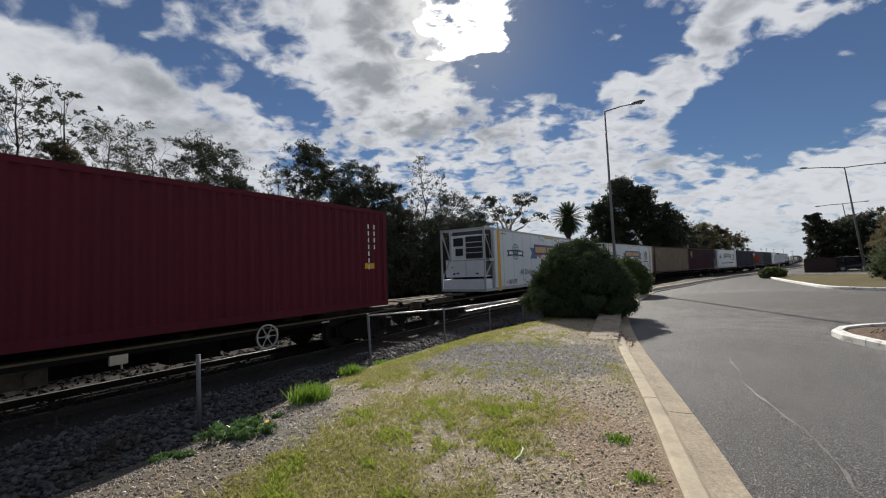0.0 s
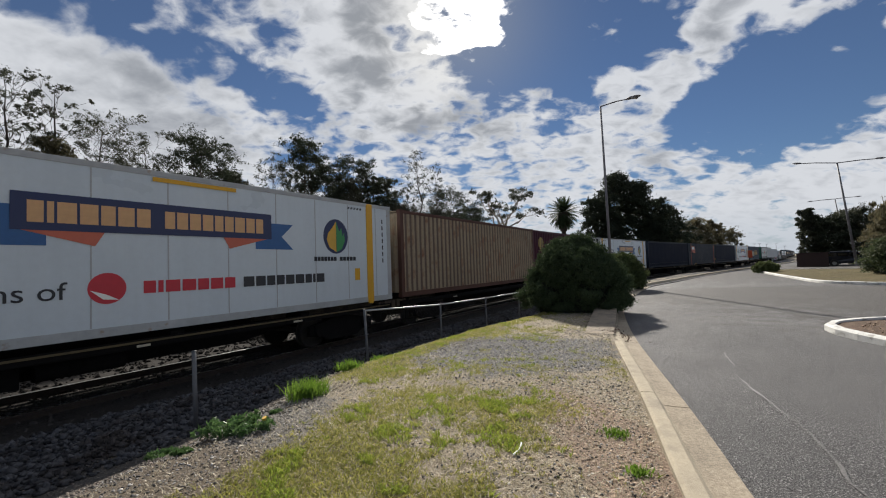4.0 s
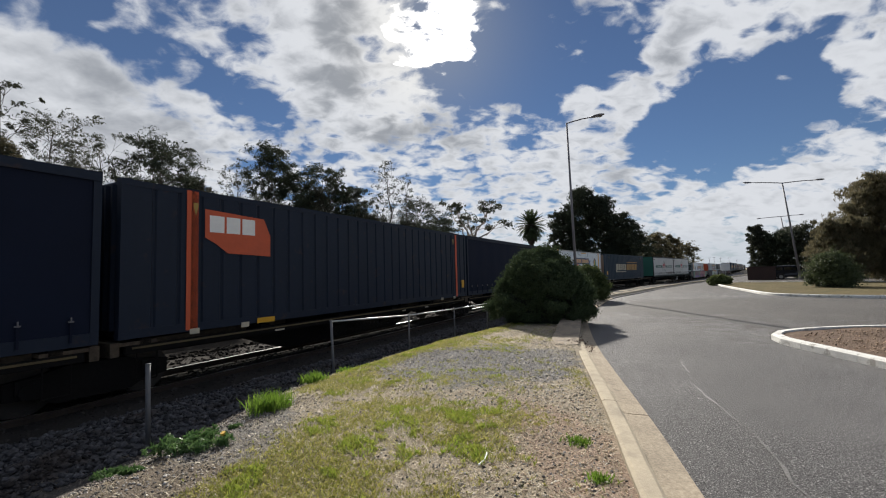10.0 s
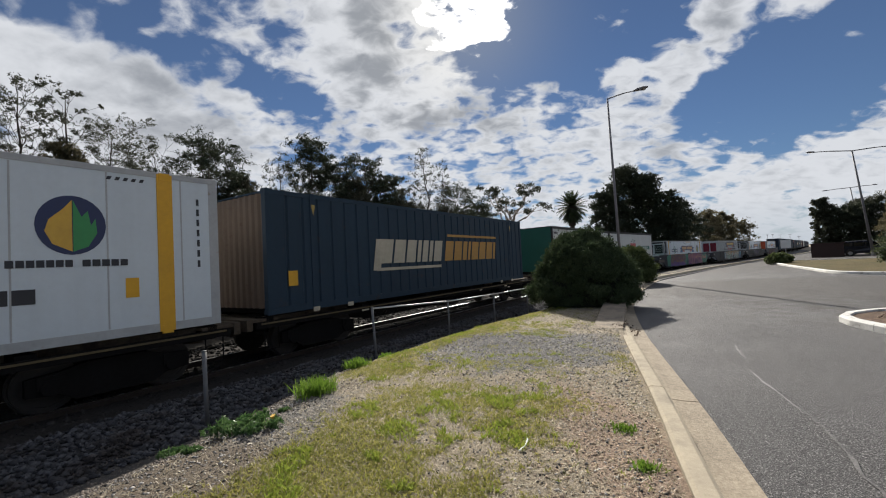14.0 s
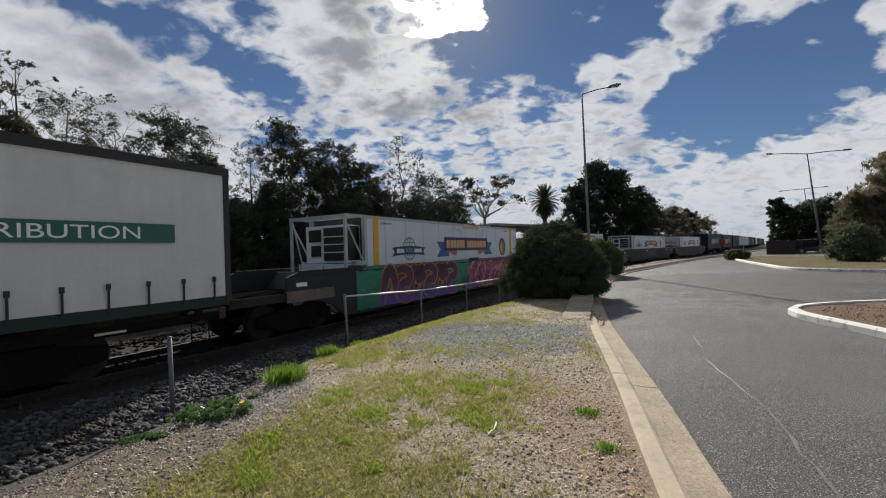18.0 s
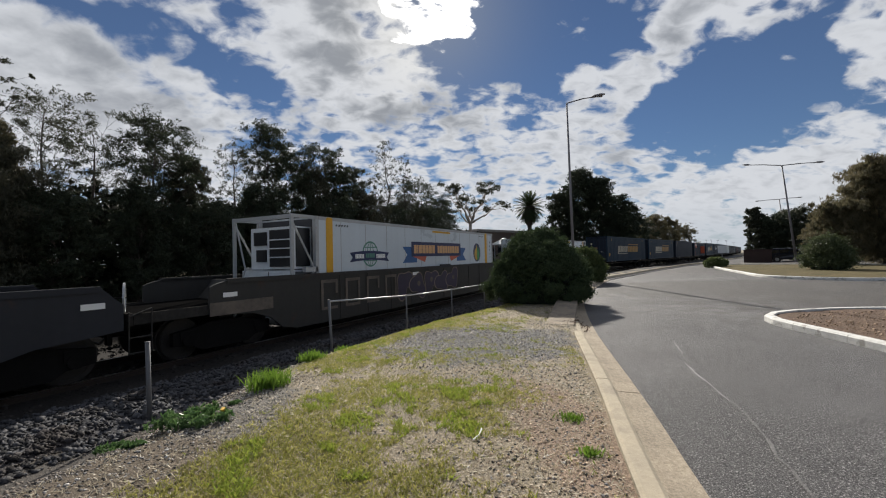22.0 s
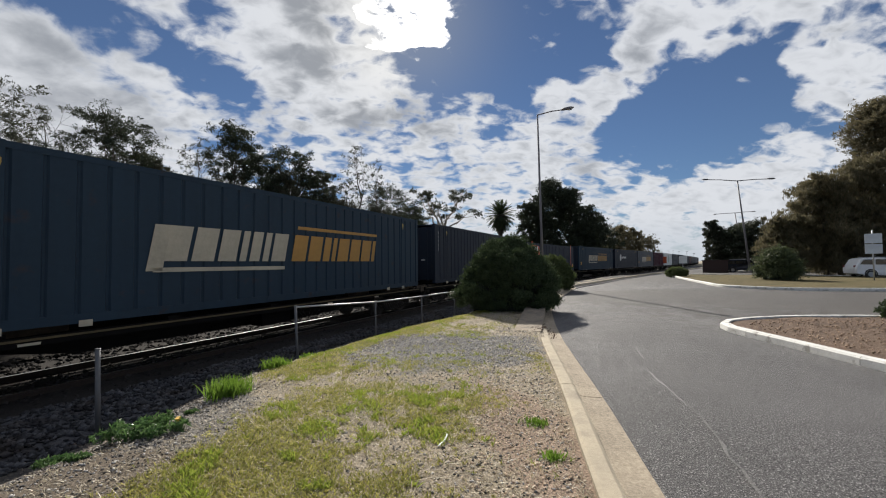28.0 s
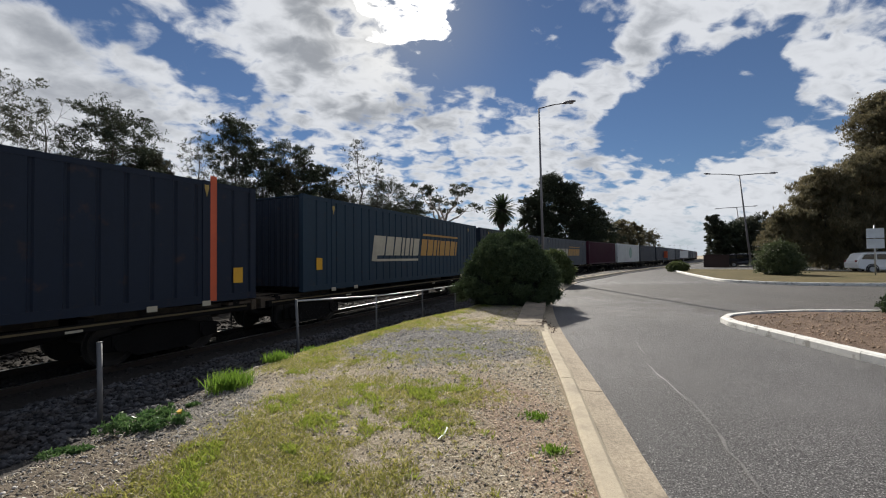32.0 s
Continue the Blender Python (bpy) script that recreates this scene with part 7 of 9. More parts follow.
def tree(x, y, top, wide, leaf, label, seed, base=0.0, low=0.25, clumps=26, per=170, size=0.16, loose=0.0, droop=0.0, wood=None, trunk=None, depth=None, name="tree", group="", tuft=0.15):
    """A tree with a tapered trunk, limbs that fork into twigs, and a tuft of leaves at every twig's end."""
    rng = np.random.default_rng(seed)
    t = thing(name, label, "tree", group, at=(x, y, base))
    h = top - base
    depth = depth or wide
    b = Build()
    tr = trunk or max(0.06, h * 0.0125)
    lean = rng.normal(size=2) * 0.10 * wide
    spine = limb(b, (0, 0, -0.3), (lean[0], lean[1], h * 0.93), tr, tr * 0.10, 0.075 * wide, rng, 9)
    tips, cl = int(clumps * 1.5), []
    for k in range(tips):
        f = ((k + rng.random()) / tips) ** 0.85
        z = h * (low + (0.985 - low) * f)
        a = k * 2.399 + rng.normal() * 0.35
        out = math.sin(math.pi * (0.16 + 0.71 * f)) ** 0.75
        out *= 0.78 + 0.55 * noise.noise(Vector((math.cos(a) * 1.3 + seed, math.sin(a) * 1.3, f * 4.0)))
        r = out * (0.35 + 0.65 * rng.random() ** 0.5)
        tip = Vector((lean[0] * f + math.cos(a) * r * wide, lean[1] * f + math.sin(a) * r * depth, z))
        start = max(0.12, (z - (0.25 + 0.55 * r) * wide * 0.8) / h)
        p0 = spine[min(8, max(1, int(start * 9.6)))]
        thin = tr * (0.16 if loose > 0.7 else 0.26) * (1.1 - 0.6 * f)
        pts = limb(b, p0, tip, thin, tr * 0.045, 0.06 * wide, rng, 4)
        for j in range(3):
            q = tip + Vector((rng.normal(), rng.normal(), 0.55 * rng.normal() + 0.15)) * (0.16 + 0.10 * loose) * min(wide, 3.0)
            q.z = min(q.z, h)
            limb(b, pts[3], q, tr * 0.06, tr * 0.025, 0.02, rng, 1)
            cl.append((*q, (tuft * (0.65 + 0.7 * rng.random())) * min(wide, 3.0)))
    part("trunk", b.mesh("trunk", wood or bark, True), t, "slender trunk and forking limbs")
    n = max(20, int(clumps * per / len(cl)))
    part("crown", leaf_cloud("crown", cl, n, size, leaf, droop, seed, 3.6 if droop > 1 else 2.6, 0.35, 0.85, 0.62, 0.5 if droop > 1 else 0.6), t, "uneven leafy crown with gaps")
    return t


def behind(s, c):
    """A place in the tree belt: s metres down the straight line of the belt, c metres beyond the track's near edge."""
    d = c + 8.51
    return s * 0.506 - d * 0.862, s * 0.862 + d * 0.506


ROW = "trees behind the railway"
GUM = "dark eucalyptus tree with an open crown behind the track"
OAK = "dark feathery she-oak tree behind the track"
for k, (s, c, top, wide, leaf, kind, loose, low) in enumerate([
        (1.2, 11.5, 7.6, 2.5, oak_leaf, OAK, 0.3, 0.05), (3.6, 13.0, 9.4, 2.0, gum_leaf, GUM, 0.9, 0.40), (4.6, 10.8, 5.2, 2.2, oak_leaf, OAK, 0.2, 0.05),
        (6.2, 11.5, 5.7, 1.4, oak_leaf, OAK, 0.3, 0.10), (8.0, 13.0, 8.4, 2.0, gum_leaf, GUM, 1.0, 0.46), (5.4, 13.0, 9.5, 1.5, gum_leaf, GUM, 0.75, 0.42), (6.5, 12.6, 9.5, 1.0, gum_leaf, GUM, 1.0, 0.52), (6.6, 12.2, 6.9, 1.0, olive_leaf, OAK, 0.2, 0.10), (7.6, 10.8, 4.3, 1.5, dark_leaf, OAK, 0.2, 0.05),
        (9.4, 12.5, 7.9, 1.7, gum_leaf, GUM, 1.0, 0.34), (11.6, 11.5, 8.1, 1.9, dark_leaf, OAK, 0.25, 0.22), (13.4, 11.5, 6.6, 1.2, oak_leaf, OAK, 0.55, 0.15),
        (10.4, 10.6, 4.6, 1.3, dark_leaf, OAK, 0.2, 0.05), (13.4, 10.6, 4.4, 1.7, dark_leaf, OAK, 0.3, 0.05), (16.2, 12.0, 8.2, 1.6, gum_leaf, GUM, 0.85, 0.22),
        (18.0, 11.5, 9.5, 1.7, dark_leaf, GUM, 0.35, 0.10), (19.8, 11.3, 8.7, 1.8, dark_leaf, GUM, 0.3, 0.08), (16.6, 10.6, 5.4, 1.9, dark_leaf, OAK, 0.3, 0.05),
        (21.0, 10.8, 7.4, 1.7, oak_leaf, OAK, 0.4, 0.05), (23.2, 11.5, 9.5, 1.9, dark_leaf, GUM, 0.35, 0.10), (24.4, 11.2, 8.4, 1.3, dark_leaf, GUM, 0.5, 0.08),
        (26.6, 11.5, 8.5, 1.35, gum_leaf, GUM, 0.6, 0.10), (31.2, 11.6, 11.9, 1.7, gum_leaf, GUM, 0.9, 0.22), (33.6, 11.4, 10.8, 1.2, gum_leaf, GUM, 0.8, 0.30),
        (28.8, 11.2, 8.6, 1.2, gum_leaf, GUM, 0.8, 0.15), (36.7, 11.5, 9.2, 2.5, dark_leaf, GUM, 0.25, 0.06), (41.1, 11.5, 8.3, 2.2, dark_leaf, GUM, 0.3, 0.06),
        (22.0, 10.0, 5.4, 2.2, dark_leaf, OAK, 0.3, 0.05), (25.6, 10.4, 6.2, 1.9, oak_leaf, OAK, 0.4, 0.05), (29.0, 10.2, 5.8, 2.2, dark_leaf, OAK, 0.3, 0.05),
        (32.4, 10.6, 6.4, 2.0, oak_leaf, OAK, 0.4, 0.05), (35.0, 10.0, 5.8, 2.3, dark_leaf, OAK, 0.3, 0.05), (44.0, 12.5, 7.0, 2.6, dark_leaf, OAK, 0.3, 0.05)]):
    x, y = behind(s, c)
    open_crown = loose > 0.7
    tree(x, y, top, wide, leaf, kind, 40 + k, base=-0.5, low=low, clumps=int(26 * min(1.0, wide / 1.8)) if open_crown else 40, per=330 if open_crown else 820, size=0.044 if open_crown else 0.054, loose=loose, droop=1.2 if leaf is oak_leaf else 0.4, group=ROW, depth=min(wide, 2.2), tuft=0.115 if open_crown else 0.15)


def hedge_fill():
    """Dense scrub that closes the view under the trees, deep shade in its leaf colour."""
    t = thing("scrub", "dense scrub along the far side of the railway, deep shade put into its leaf colour", "shrubs", kind="stuff")
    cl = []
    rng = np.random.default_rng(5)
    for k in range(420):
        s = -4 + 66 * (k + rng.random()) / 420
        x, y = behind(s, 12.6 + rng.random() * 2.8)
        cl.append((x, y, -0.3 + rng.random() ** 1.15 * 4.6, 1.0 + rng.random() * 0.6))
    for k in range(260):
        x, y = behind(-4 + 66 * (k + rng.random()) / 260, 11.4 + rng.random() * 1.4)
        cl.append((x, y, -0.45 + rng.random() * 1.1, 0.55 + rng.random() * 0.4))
    part("foliage", leaf_cloud("foliage", cl, 180, 0.19, scrub_shade_leaf, 0.5, 6, 2.0, 0.2), t)


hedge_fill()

# gum with pale bare limbs and an umbrella crown
def umbrella_gum(x, y, top, label):
    t = thing("gum_tree", label, "tree", at=(x, y, 0))
    rng = np.random.default_rng(3)
    b, cl = Build(), []
    fork = Vector((0.2, 0, top * 0.50))
    limb(b, (0, 0, -0.5), fork, 0.26, 0.20, 0.12, rng, 5)
    for k in range(9):
        a = -2.9 + k * 0.72
        q = Vector((math.sin(k * 1.9) * 2.9, math.cos(k * 2.3) * 2.0, top * (0.80 + 0.14 * math.sin(k * 1.3))))
        pts = limb(b, fork, q, 0.12, 0.04, 0.35, rng, 5)
        for j in range(3):
            e = q + Vector(rng.normal(size=3) * (0.9, 0.7, 0.35))
            limb(b, pts[4], e, 0.04, 0.015, 0.1, rng, 2)
            cl.append((*e, 0.55 + 0.35 * rng.random()))
    part("trunk", b.mesh("trunk", pale_bark, True), t, "pale bare forking limbs")
    part("crown", leaf_cloud("crown", cl, 110, 0.14, gum_leaf, 0.6, 8, 2.2, 0.3, 0.6), t, "thin umbrella-shaped crown")


umbrella_gum(8.06, 53.2, 11.3, "gum tree with pale bare limbs and umbrella crown")


def palm(x, y, top):
    t = thing("palm_tree", "date palm with a round head of arching fronds", "palm", at=(x, y, -0.3))
    b = Build()
    n = 10
    for k in range(n):
        z0, z1 = k * (top - 2.0) / n, (k + 1) * (top - 2.0) / n
        b.bar((0, 0, z0), (0, 0, z1), 0.34, 10, True, 0.30)
    b.bar((0, 0, top - 4.2), (0, 0, top - 1.5), 0.48, 10, True, 0.85)
    part("trunk", b.mesh("trunk", bark, True), t)
    rng = np.random.default_rng(9)
    for k in range(90):
        a, el = k * 2.399, radians(84 - 150 * (k / 90))
        f = Build()
        L, prev = 2.25 + 0.35 * rng.random(), Vector((0, 0, top - 1.6))
        d = Vector((math.cos(a) * math.cos(el), math.sin(a) * math.cos(el), math.sin(el)))
        for j in range(8):
            d = (d + Vector((0, 0, -0.10))).normalized()
            q = prev + d * L / 8
            side = d.cross(Vector((0, 0, 1))).normalized()
            f.bar(prev, q, 0.02, 4, False, 0.014)
            for sg in (-1, 1):
                for m in range(3):
                    r = prev.lerp(q, m / 3)
                    tip = r + (side * sg * 0.8 + d * 0.7 + Vector((0, 0, -0.25))) * (0.62 * math.sin(math.pi * (j + 1.3) / 10))
                    o = d * 0.055
                    f.add([r - o, r + o, tip], [(0, 1, 2)])
            prev = q
        part("frond", f.mesh("frond", palm_leaf), t)


palm(17.9, 59.4, 10.3)

FAR = "trees beyond the bend of the railway"
BIG = "large dark dense tree beyond the bend of the railway"
tree(29.8, 69.7, 15.7, 3.4, dark_leaf, BIG, 71, low=0.12, clumps=52, per=825, size=0.15, loose=0.2, group=FAR, tuft=0.19)
tree(27.4, 71.0, 12.0, 2.9, dark_leaf, BIG, 72, low=0.10, clumps=41, per=750, size=0.15, loose=0.2, group=FAR, tuft=0.19)
tree(33.4, 68.5, 14.2, 2.5, dark_leaf, BIG, 73, low=0.10, clumps=46, per=750, size=0.15, loose=0.25, group=FAR, tuft=0.19)
tree(36.4, 69.6, 11.2, 3.3, dark_leaf, BIG, 74, low=0.1, clumps=41, per=700, size=0.15, loose=0.25, group=FAR, tuft=0.19)
tree(41.0, 74.0, 9.8, 3.6, dark_leaf, BIG, 75, low=0.1, clumps=34, per=600, size=0.15, loose=0.3, group=FAR, tuft=0.18)
tree(48.0, 84.0, 8.8, 4.2, dark_leaf, BIG, 76, low=0.05, clumps=34, per=600, size=0.15, loose=0.3, group=FAR, tuft=0.18)
tree(55.5, 91.0, 9.6, 4.6, olive_leaf, BIG, 77, low=0.1, clumps=36, per=600, size=0.15, loose=0.3, group=FAR, tuft=0.18)
tree(61.0, 93.5, 9.3, 4.0, olive_leaf, BIG, 78, low=0.1, clumps=34, per=600, size=0.15, loose=0.35, group=FAR)
tree(67.0, 97.0, 7.6, 3.0, olive_leaf, BIG, 79, low=0.2, clumps=27, per=400, size=0.15, loose=0.6, group=FAR)

PARK = "trees round the car park"
SHE = "broad drooping she-oak with brown-green foliage by the car park"
tree(38.6, 34.3, 5.5, 2.0, olive_leaf, SHE, 91, low=0.05, clumps=60, per=620, size=0.10, loose=0.25, droop=1.8, group=PARK, tuft=0.15)
tree(43.4, 34.6, 9.3, 3.1, olive_leaf, SHE, 92, low=0.04, clumps=90, per=620, size=0.11, loose=0.25, droop=1.8, group=PARK, tuft=0.15)
tree(47.4, 34.2, 11.2, 3.6, olive_leaf, SHE, 93, low=0.03, clumps=90, per=620, size=0.12, loose=0.3, droop=1.6, group=PARK, tuft=0.15)
tree(52.0, 32.0, 12.0, 4.4, olive_leaf, SHE, 94, low=0.05, clumps=80, per=480, size=0.13, loose=0.3, droop=1.6, group=PARK, tuft=0.20)
tree(51.6, 35.4, 17.8, 2.8, olive_leaf, "tall gum with a high dense crown behind the car park", 95, low=0.66, clumps=70, per=520, size=0.12, loose=0.3, droop=0.6, group=PARK, tuft=0.20)
LOWT = "low dark tree behind the car park"
for k, (x, y, top, wide) in enumerate([(48.6, 54.2, 7.2, 1.3), (50.4, 53.4, 6.0, 2.3), (54.0, 53.0, 6.8, 2.8), (57.5, 51.0, 6.2, 2.8), (59, 47, 6.6, 3.2), (64, 43, 6.5, 3.4)]):
    tree(x, y, top, wide, dark_leaf if k % 2 else gum_leaf, LOWT, 100 + k, low=0.02, clumps=44, per=560, size=0.12, loose=0.35, group=PARK, tuft=0.19)


def bush(x, y, base, wide, tall, leaf, label, seed, per=240, size=0.075, n=60, tuft=0.30, upright=0.0, name="bush", depth=None, ragged=0.0, lumps=0.0):
    """A bush of many leaf tufts over twiggy stems and an added near-black filler."""
    t = thing(name, label, "bush", at=(x, y, base))
    rng = np.random.default_rng(seed)
    cl, b = [], Build()
    depth = depth or wide
    for k in range(n):
        zz = (k + 0.5) / n
        a = k * 2.399
        ring = math.sqrt(max(0.0, 1 - zz ** 2.1)) * (0.86 + 0.14 * min(1.0, zz / 0.22))
        ring *= 1.0 + 0.07 * math.sin(3 * a + seed) + 0.05 * math.sin(5 * a + 2 * zz * 6)
        ring *= 1.0 + lumps * noise.noise(Vector((math.cos(a) * 1.7 + seed, math.sin(a) * 1.7, zz * 3.0)))
        rr = ring * (0.80 - ragged + (0.14 + 1.5 * ragged) * rng.random())
        q = (math.cos(a) * rr * wide, math.sin(a) * rr * depth, (0.10 + 0.80 * zz) * tall * (1.0 + 0.6 * lumps * noise.noise(Vector((math.cos(a) * rr * 2.4, math.sin(a) * rr * 2.4, seed + 0.5)))) + rng.normal() * 0.015 * tall, tuft * (0.8 + 0.5 * rng.random()))
        cl.append(q)
        if k % 2 == 0:
            limb(b, (0, 0, -0.1), (q[0] * 0.9, q[1] * 0.9, q[2]), 0.035, 0.008, 0.05, rng, 3)
    part("stems", b.mesh("stems", bark), t)
    part("foliage", leaf_cloud("foliage", cl, per, size, leaf, -upright, seed, 2.4, 0.25), t)
    # Added filler shell; its near-black colour stands for shade between the tufts.
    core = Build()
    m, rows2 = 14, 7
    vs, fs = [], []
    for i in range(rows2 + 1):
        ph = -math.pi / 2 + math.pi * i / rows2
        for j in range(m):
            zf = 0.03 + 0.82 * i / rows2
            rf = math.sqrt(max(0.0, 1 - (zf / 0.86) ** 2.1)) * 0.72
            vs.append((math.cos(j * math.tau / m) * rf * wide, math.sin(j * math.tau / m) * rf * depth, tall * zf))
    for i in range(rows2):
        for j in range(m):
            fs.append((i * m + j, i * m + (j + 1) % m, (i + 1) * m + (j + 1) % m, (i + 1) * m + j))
    part("dense_core", mesh_of("dense_core", vs, fs, paint("bush_inner_shade", (0.012, 0.018, 0.010), 0.95, grain=(8, 0.3)), True), t)
    return t


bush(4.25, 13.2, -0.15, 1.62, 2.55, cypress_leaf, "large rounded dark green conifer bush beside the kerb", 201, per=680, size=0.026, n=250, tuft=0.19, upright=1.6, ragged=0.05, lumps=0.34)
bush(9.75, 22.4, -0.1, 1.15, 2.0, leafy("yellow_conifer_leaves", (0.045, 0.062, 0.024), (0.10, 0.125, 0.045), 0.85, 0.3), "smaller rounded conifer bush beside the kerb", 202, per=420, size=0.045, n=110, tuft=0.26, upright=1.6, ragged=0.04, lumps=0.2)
bush(28.8, 26.3, 0.0, 1.30, 2.4, shrub_leaf, "rounded dark green shrub on the grass median", 203, per=260, size=0.055, n=100, tuft=0.44, ragged=0.28)
bush(28.9, 37.0, 0.0, 0.95, 0.85, bright_leaf, "low green shrub at the median's tip", 204, per=240, size=0.09, n=40, tuft=0.19)
bush(12.6, 8.3, 0.03, 0.42, 0.5, cypress_leaf, "small dark shrub on the mulched island", 205, per=160, size=0.04, n=26, tuft=0.12)


def blades(name, pts, height, width, material, lean=0.5, seed=0, label="", category="grass"):
    """Grass: one thin bent blade at every point."""
    rng = np.random.default_rng(seed)
    p = np.asarray(pts, float)
    n = len(p)
    a = rng.random(n) * math.tau
    h = height * (0.5 + rng.random(n))
    w = width * (0.6 + 0.8 * rng.random(n))
    side = np.stack([np.cos(a), np.sin(a), np.zeros(n)], 1) * w[:, None]
    tip = np.stack([rng.normal(size=n) * lean * h, rng.normal(size=n) * lean * h, h], 1)
    mid = tip * 0.55 + np.array([0, 0, 0.08]) * h[:, None]
    v = np.stack([p - side, p + side, p + mid + side * 0.7, p + tip, p + mid - side * 0.7], 1).reshape(-1, 3)
    i = np.arange(n)[:, None] * 5
    q = np.concatenate([np.concatenate([i, i + 1, i + 2, i + 4], 1), np.concatenate([i + 4, i + 2, i + 3, i + 3], 1)], 0)
    me = bpy.data.meshes.new(name)
    me.from_pydata(v.tolist(), [], [tuple(r) if r[2] != r[3] else tuple(r[:3]) for r in q.tolist()])
    me.materials.append(material)
    return me


# patches of grass on the verge: place, half widths, how thick
PATCHES = [
    (-0.20, 4.85, 0.75, 0.48, 1.0), (-1.0, 3.85, 0.50, 0.70, 0.95), (-1.25, 3.0, 0.50, 0.60, 0.85), (-0.60, 3.0, 0.50, 0.55, 0.65), (0.92, 4.45, 0.50, 0.30, 1.0),
    (0.45, 3.90, 0.42, 0.34, 0.95), (0.67, 3.5, 0.18, 0.24, 0.7), (2.35, 5.95, 0.20, 0.95, 0.8), (-0.33, 3.1, 0.38, 0.36, 0.4), (0.20, 2.95, 0.26, 0.20, 0.55),
    (0.0, 2.55, 0.42, 0.30, 0.55), (-0.4, 6.3, 0.60, 0.40, 0.7), (0.7, 6.0, 0.50, 0.22, 0.45), (1.6, 8.6, 0.90, 0.30, 0.5), (1.3, 9.3, 1.1, 0.45, 0.7), (-0.9, 5.9, 0.40, 0.45, 0.8),
]


def verge_points(n, seed, far=16.0):
    """Random places on the near verge, denser close by, and how grassy each one is."""
    rng = np.random.default_rng(seed)
    y = np.concatenate([1.2 + (far - 1.2) * rng.random(n) ** 1.7, 1.2 - 9.0 * np.random.default_rng(seed + 500).random(n // 3) ** 1.8])
    kx = np.interp(y, KERB_LINE[:, 1], KERB_LINE[:, 0])
    lo = np.interp(y, [-7, 1, 4, 8, 12, 16], [-5.5, -3.2, -3.0, -2.4, 0.2, 3.0])
    x = lo + (kx - 0.05 - lo) * np.concatenate([rng.random(n), np.random.default_rng(seed + 600).random(n // 3)])
    g = np.array([0.40 * noise.noise(Vector((a * 1.1, b * 1.1, 3.3))) + 0.80 * noise.noise(Vector((a * 3.4, b * 3.4, 8.1))) + 0.72 * noise.noise(Vector((a * 9.5, b * 9.5, 1.7))) + 0.75 * noise.noise(Vector((a * 24.0, b * 24.0, 4.4))) for a, b in zip(x, y)])
    c = clear_of_track(x, y)
    top = np.interp(y, [3.0, 4.5, 6.5, 10.0, 12.0], CREST)
    for px, py, rx, ry, thick in PATCHES:
        g = g + 1.15 * thick * np.exp(-(((x - px) / (rx * 1.2)) ** 2 + ((y - py) / (ry * 1.2)) ** 2))
    crest = np.exp(-((c - top - 0.15) / 0.32) ** 2) * smoothstep(y, 5.2, 6.6)
    g = g + 1.5 * crest - 0.26 - 0.35 * smoothstep(kx - x, 1.0, 0.3) - 1.5 * smoothstep(c, top - 0.1, top - 0.45)
    g = g - 1.3 * smoothstep(c, top + 0.85, top + 0.25) * smoothstep(y, 6.0, 5.0)
    return x, y, g


grass_green = leafy("grass_blades", (0.155, 0.180, 0.036), (0.46, 0.42, 0.135), 0.6, 0.6)
grass_straw = leafy("straw_blades", (0.30, 0.245, 0.16), (0.70, 0.63, 0.48), 0.5, 0.3)
tuft_green = leafy("tuft_blades", (0.10, 0.19, 0.022), (0.19, 0.29, 0.045), 0.6, 0.5)
vx, vy, vg = verge_points(420000, 21)
keep = vg > 0.10 + 1.0 * np.random.default_rng(1).random(len(vg))
bx, by = -6.0 + 6.3 * np.random.default_rng(61).random(60000), -7.0 + 8.4 * np.random.default_rng(62).random(60000)
bg = np.array([0.65 * noise.noise(Vector((a * 0.8, b2 * 0.8, 3.3))) + 0.75 * noise.noise(Vector((a * 2.4, b2 * 2.4, 8.1))) for a, b2 in zip(bx, by)])
bk = (bg > 0.02 + 0.5 * np.random.default_rng(63).random(60000)) & (right_of_kerb(bx, by) < -0.1) & (clear_of_track(bx, by) > 5.0)
vx, vy, vg = np.concatenate([vx, bx[bk]]), np.concatenate([vy, by[bk]]), np.concatenate([vg, np.full(int(bk.sum()), 0.9)])
keep = np.concatenate([keep, np.ones(int(bk.sum()), bool)])
pz = verge_height(vx[keep], vy[keep])
lawn = tagged(new("grass", blades("grass", np.stack([vx[keep], vy[keep], pz], 1), 0.024, 0.0038, grass_green, 0.95, 22)), "short patchy yellow-green grass on the verge", "grass", kind="stuff")
keep2 = (vg > -1.2) & (np.random.default_rng(2).random(len(vg)) < np.where(vg > 0.3, 0.22, 0.24) * (1 - 0.7 * np.exp(-((vx - 1.2) / 1.7) ** 2 - ((vy - 7.3) / 1.7) ** 2)))
pz2 = verge_height(vx[keep2], vy[keep2])
tagged(new("dry_grass", blades("dry_grass", np.stack([vx[keep2], vy[keep2], pz2 + 0.004], 1), 0.015, 0.0031, grass_straw, 1.6, 23)), "dead straw and clippings lying on the verge", "grass", kind="stuff")

# fresh clumps that stand out of the thin lawn
fresh = keep & (np.array([noise.noise(Vector((a * 3.1, b2 * 3.1, 5.5))) + 0.6 * noise.noise(Vector((a * 9.0, b2 * 9.0, 2.5))) for a, b2 in zip(vx, vy)]) > 0.30)
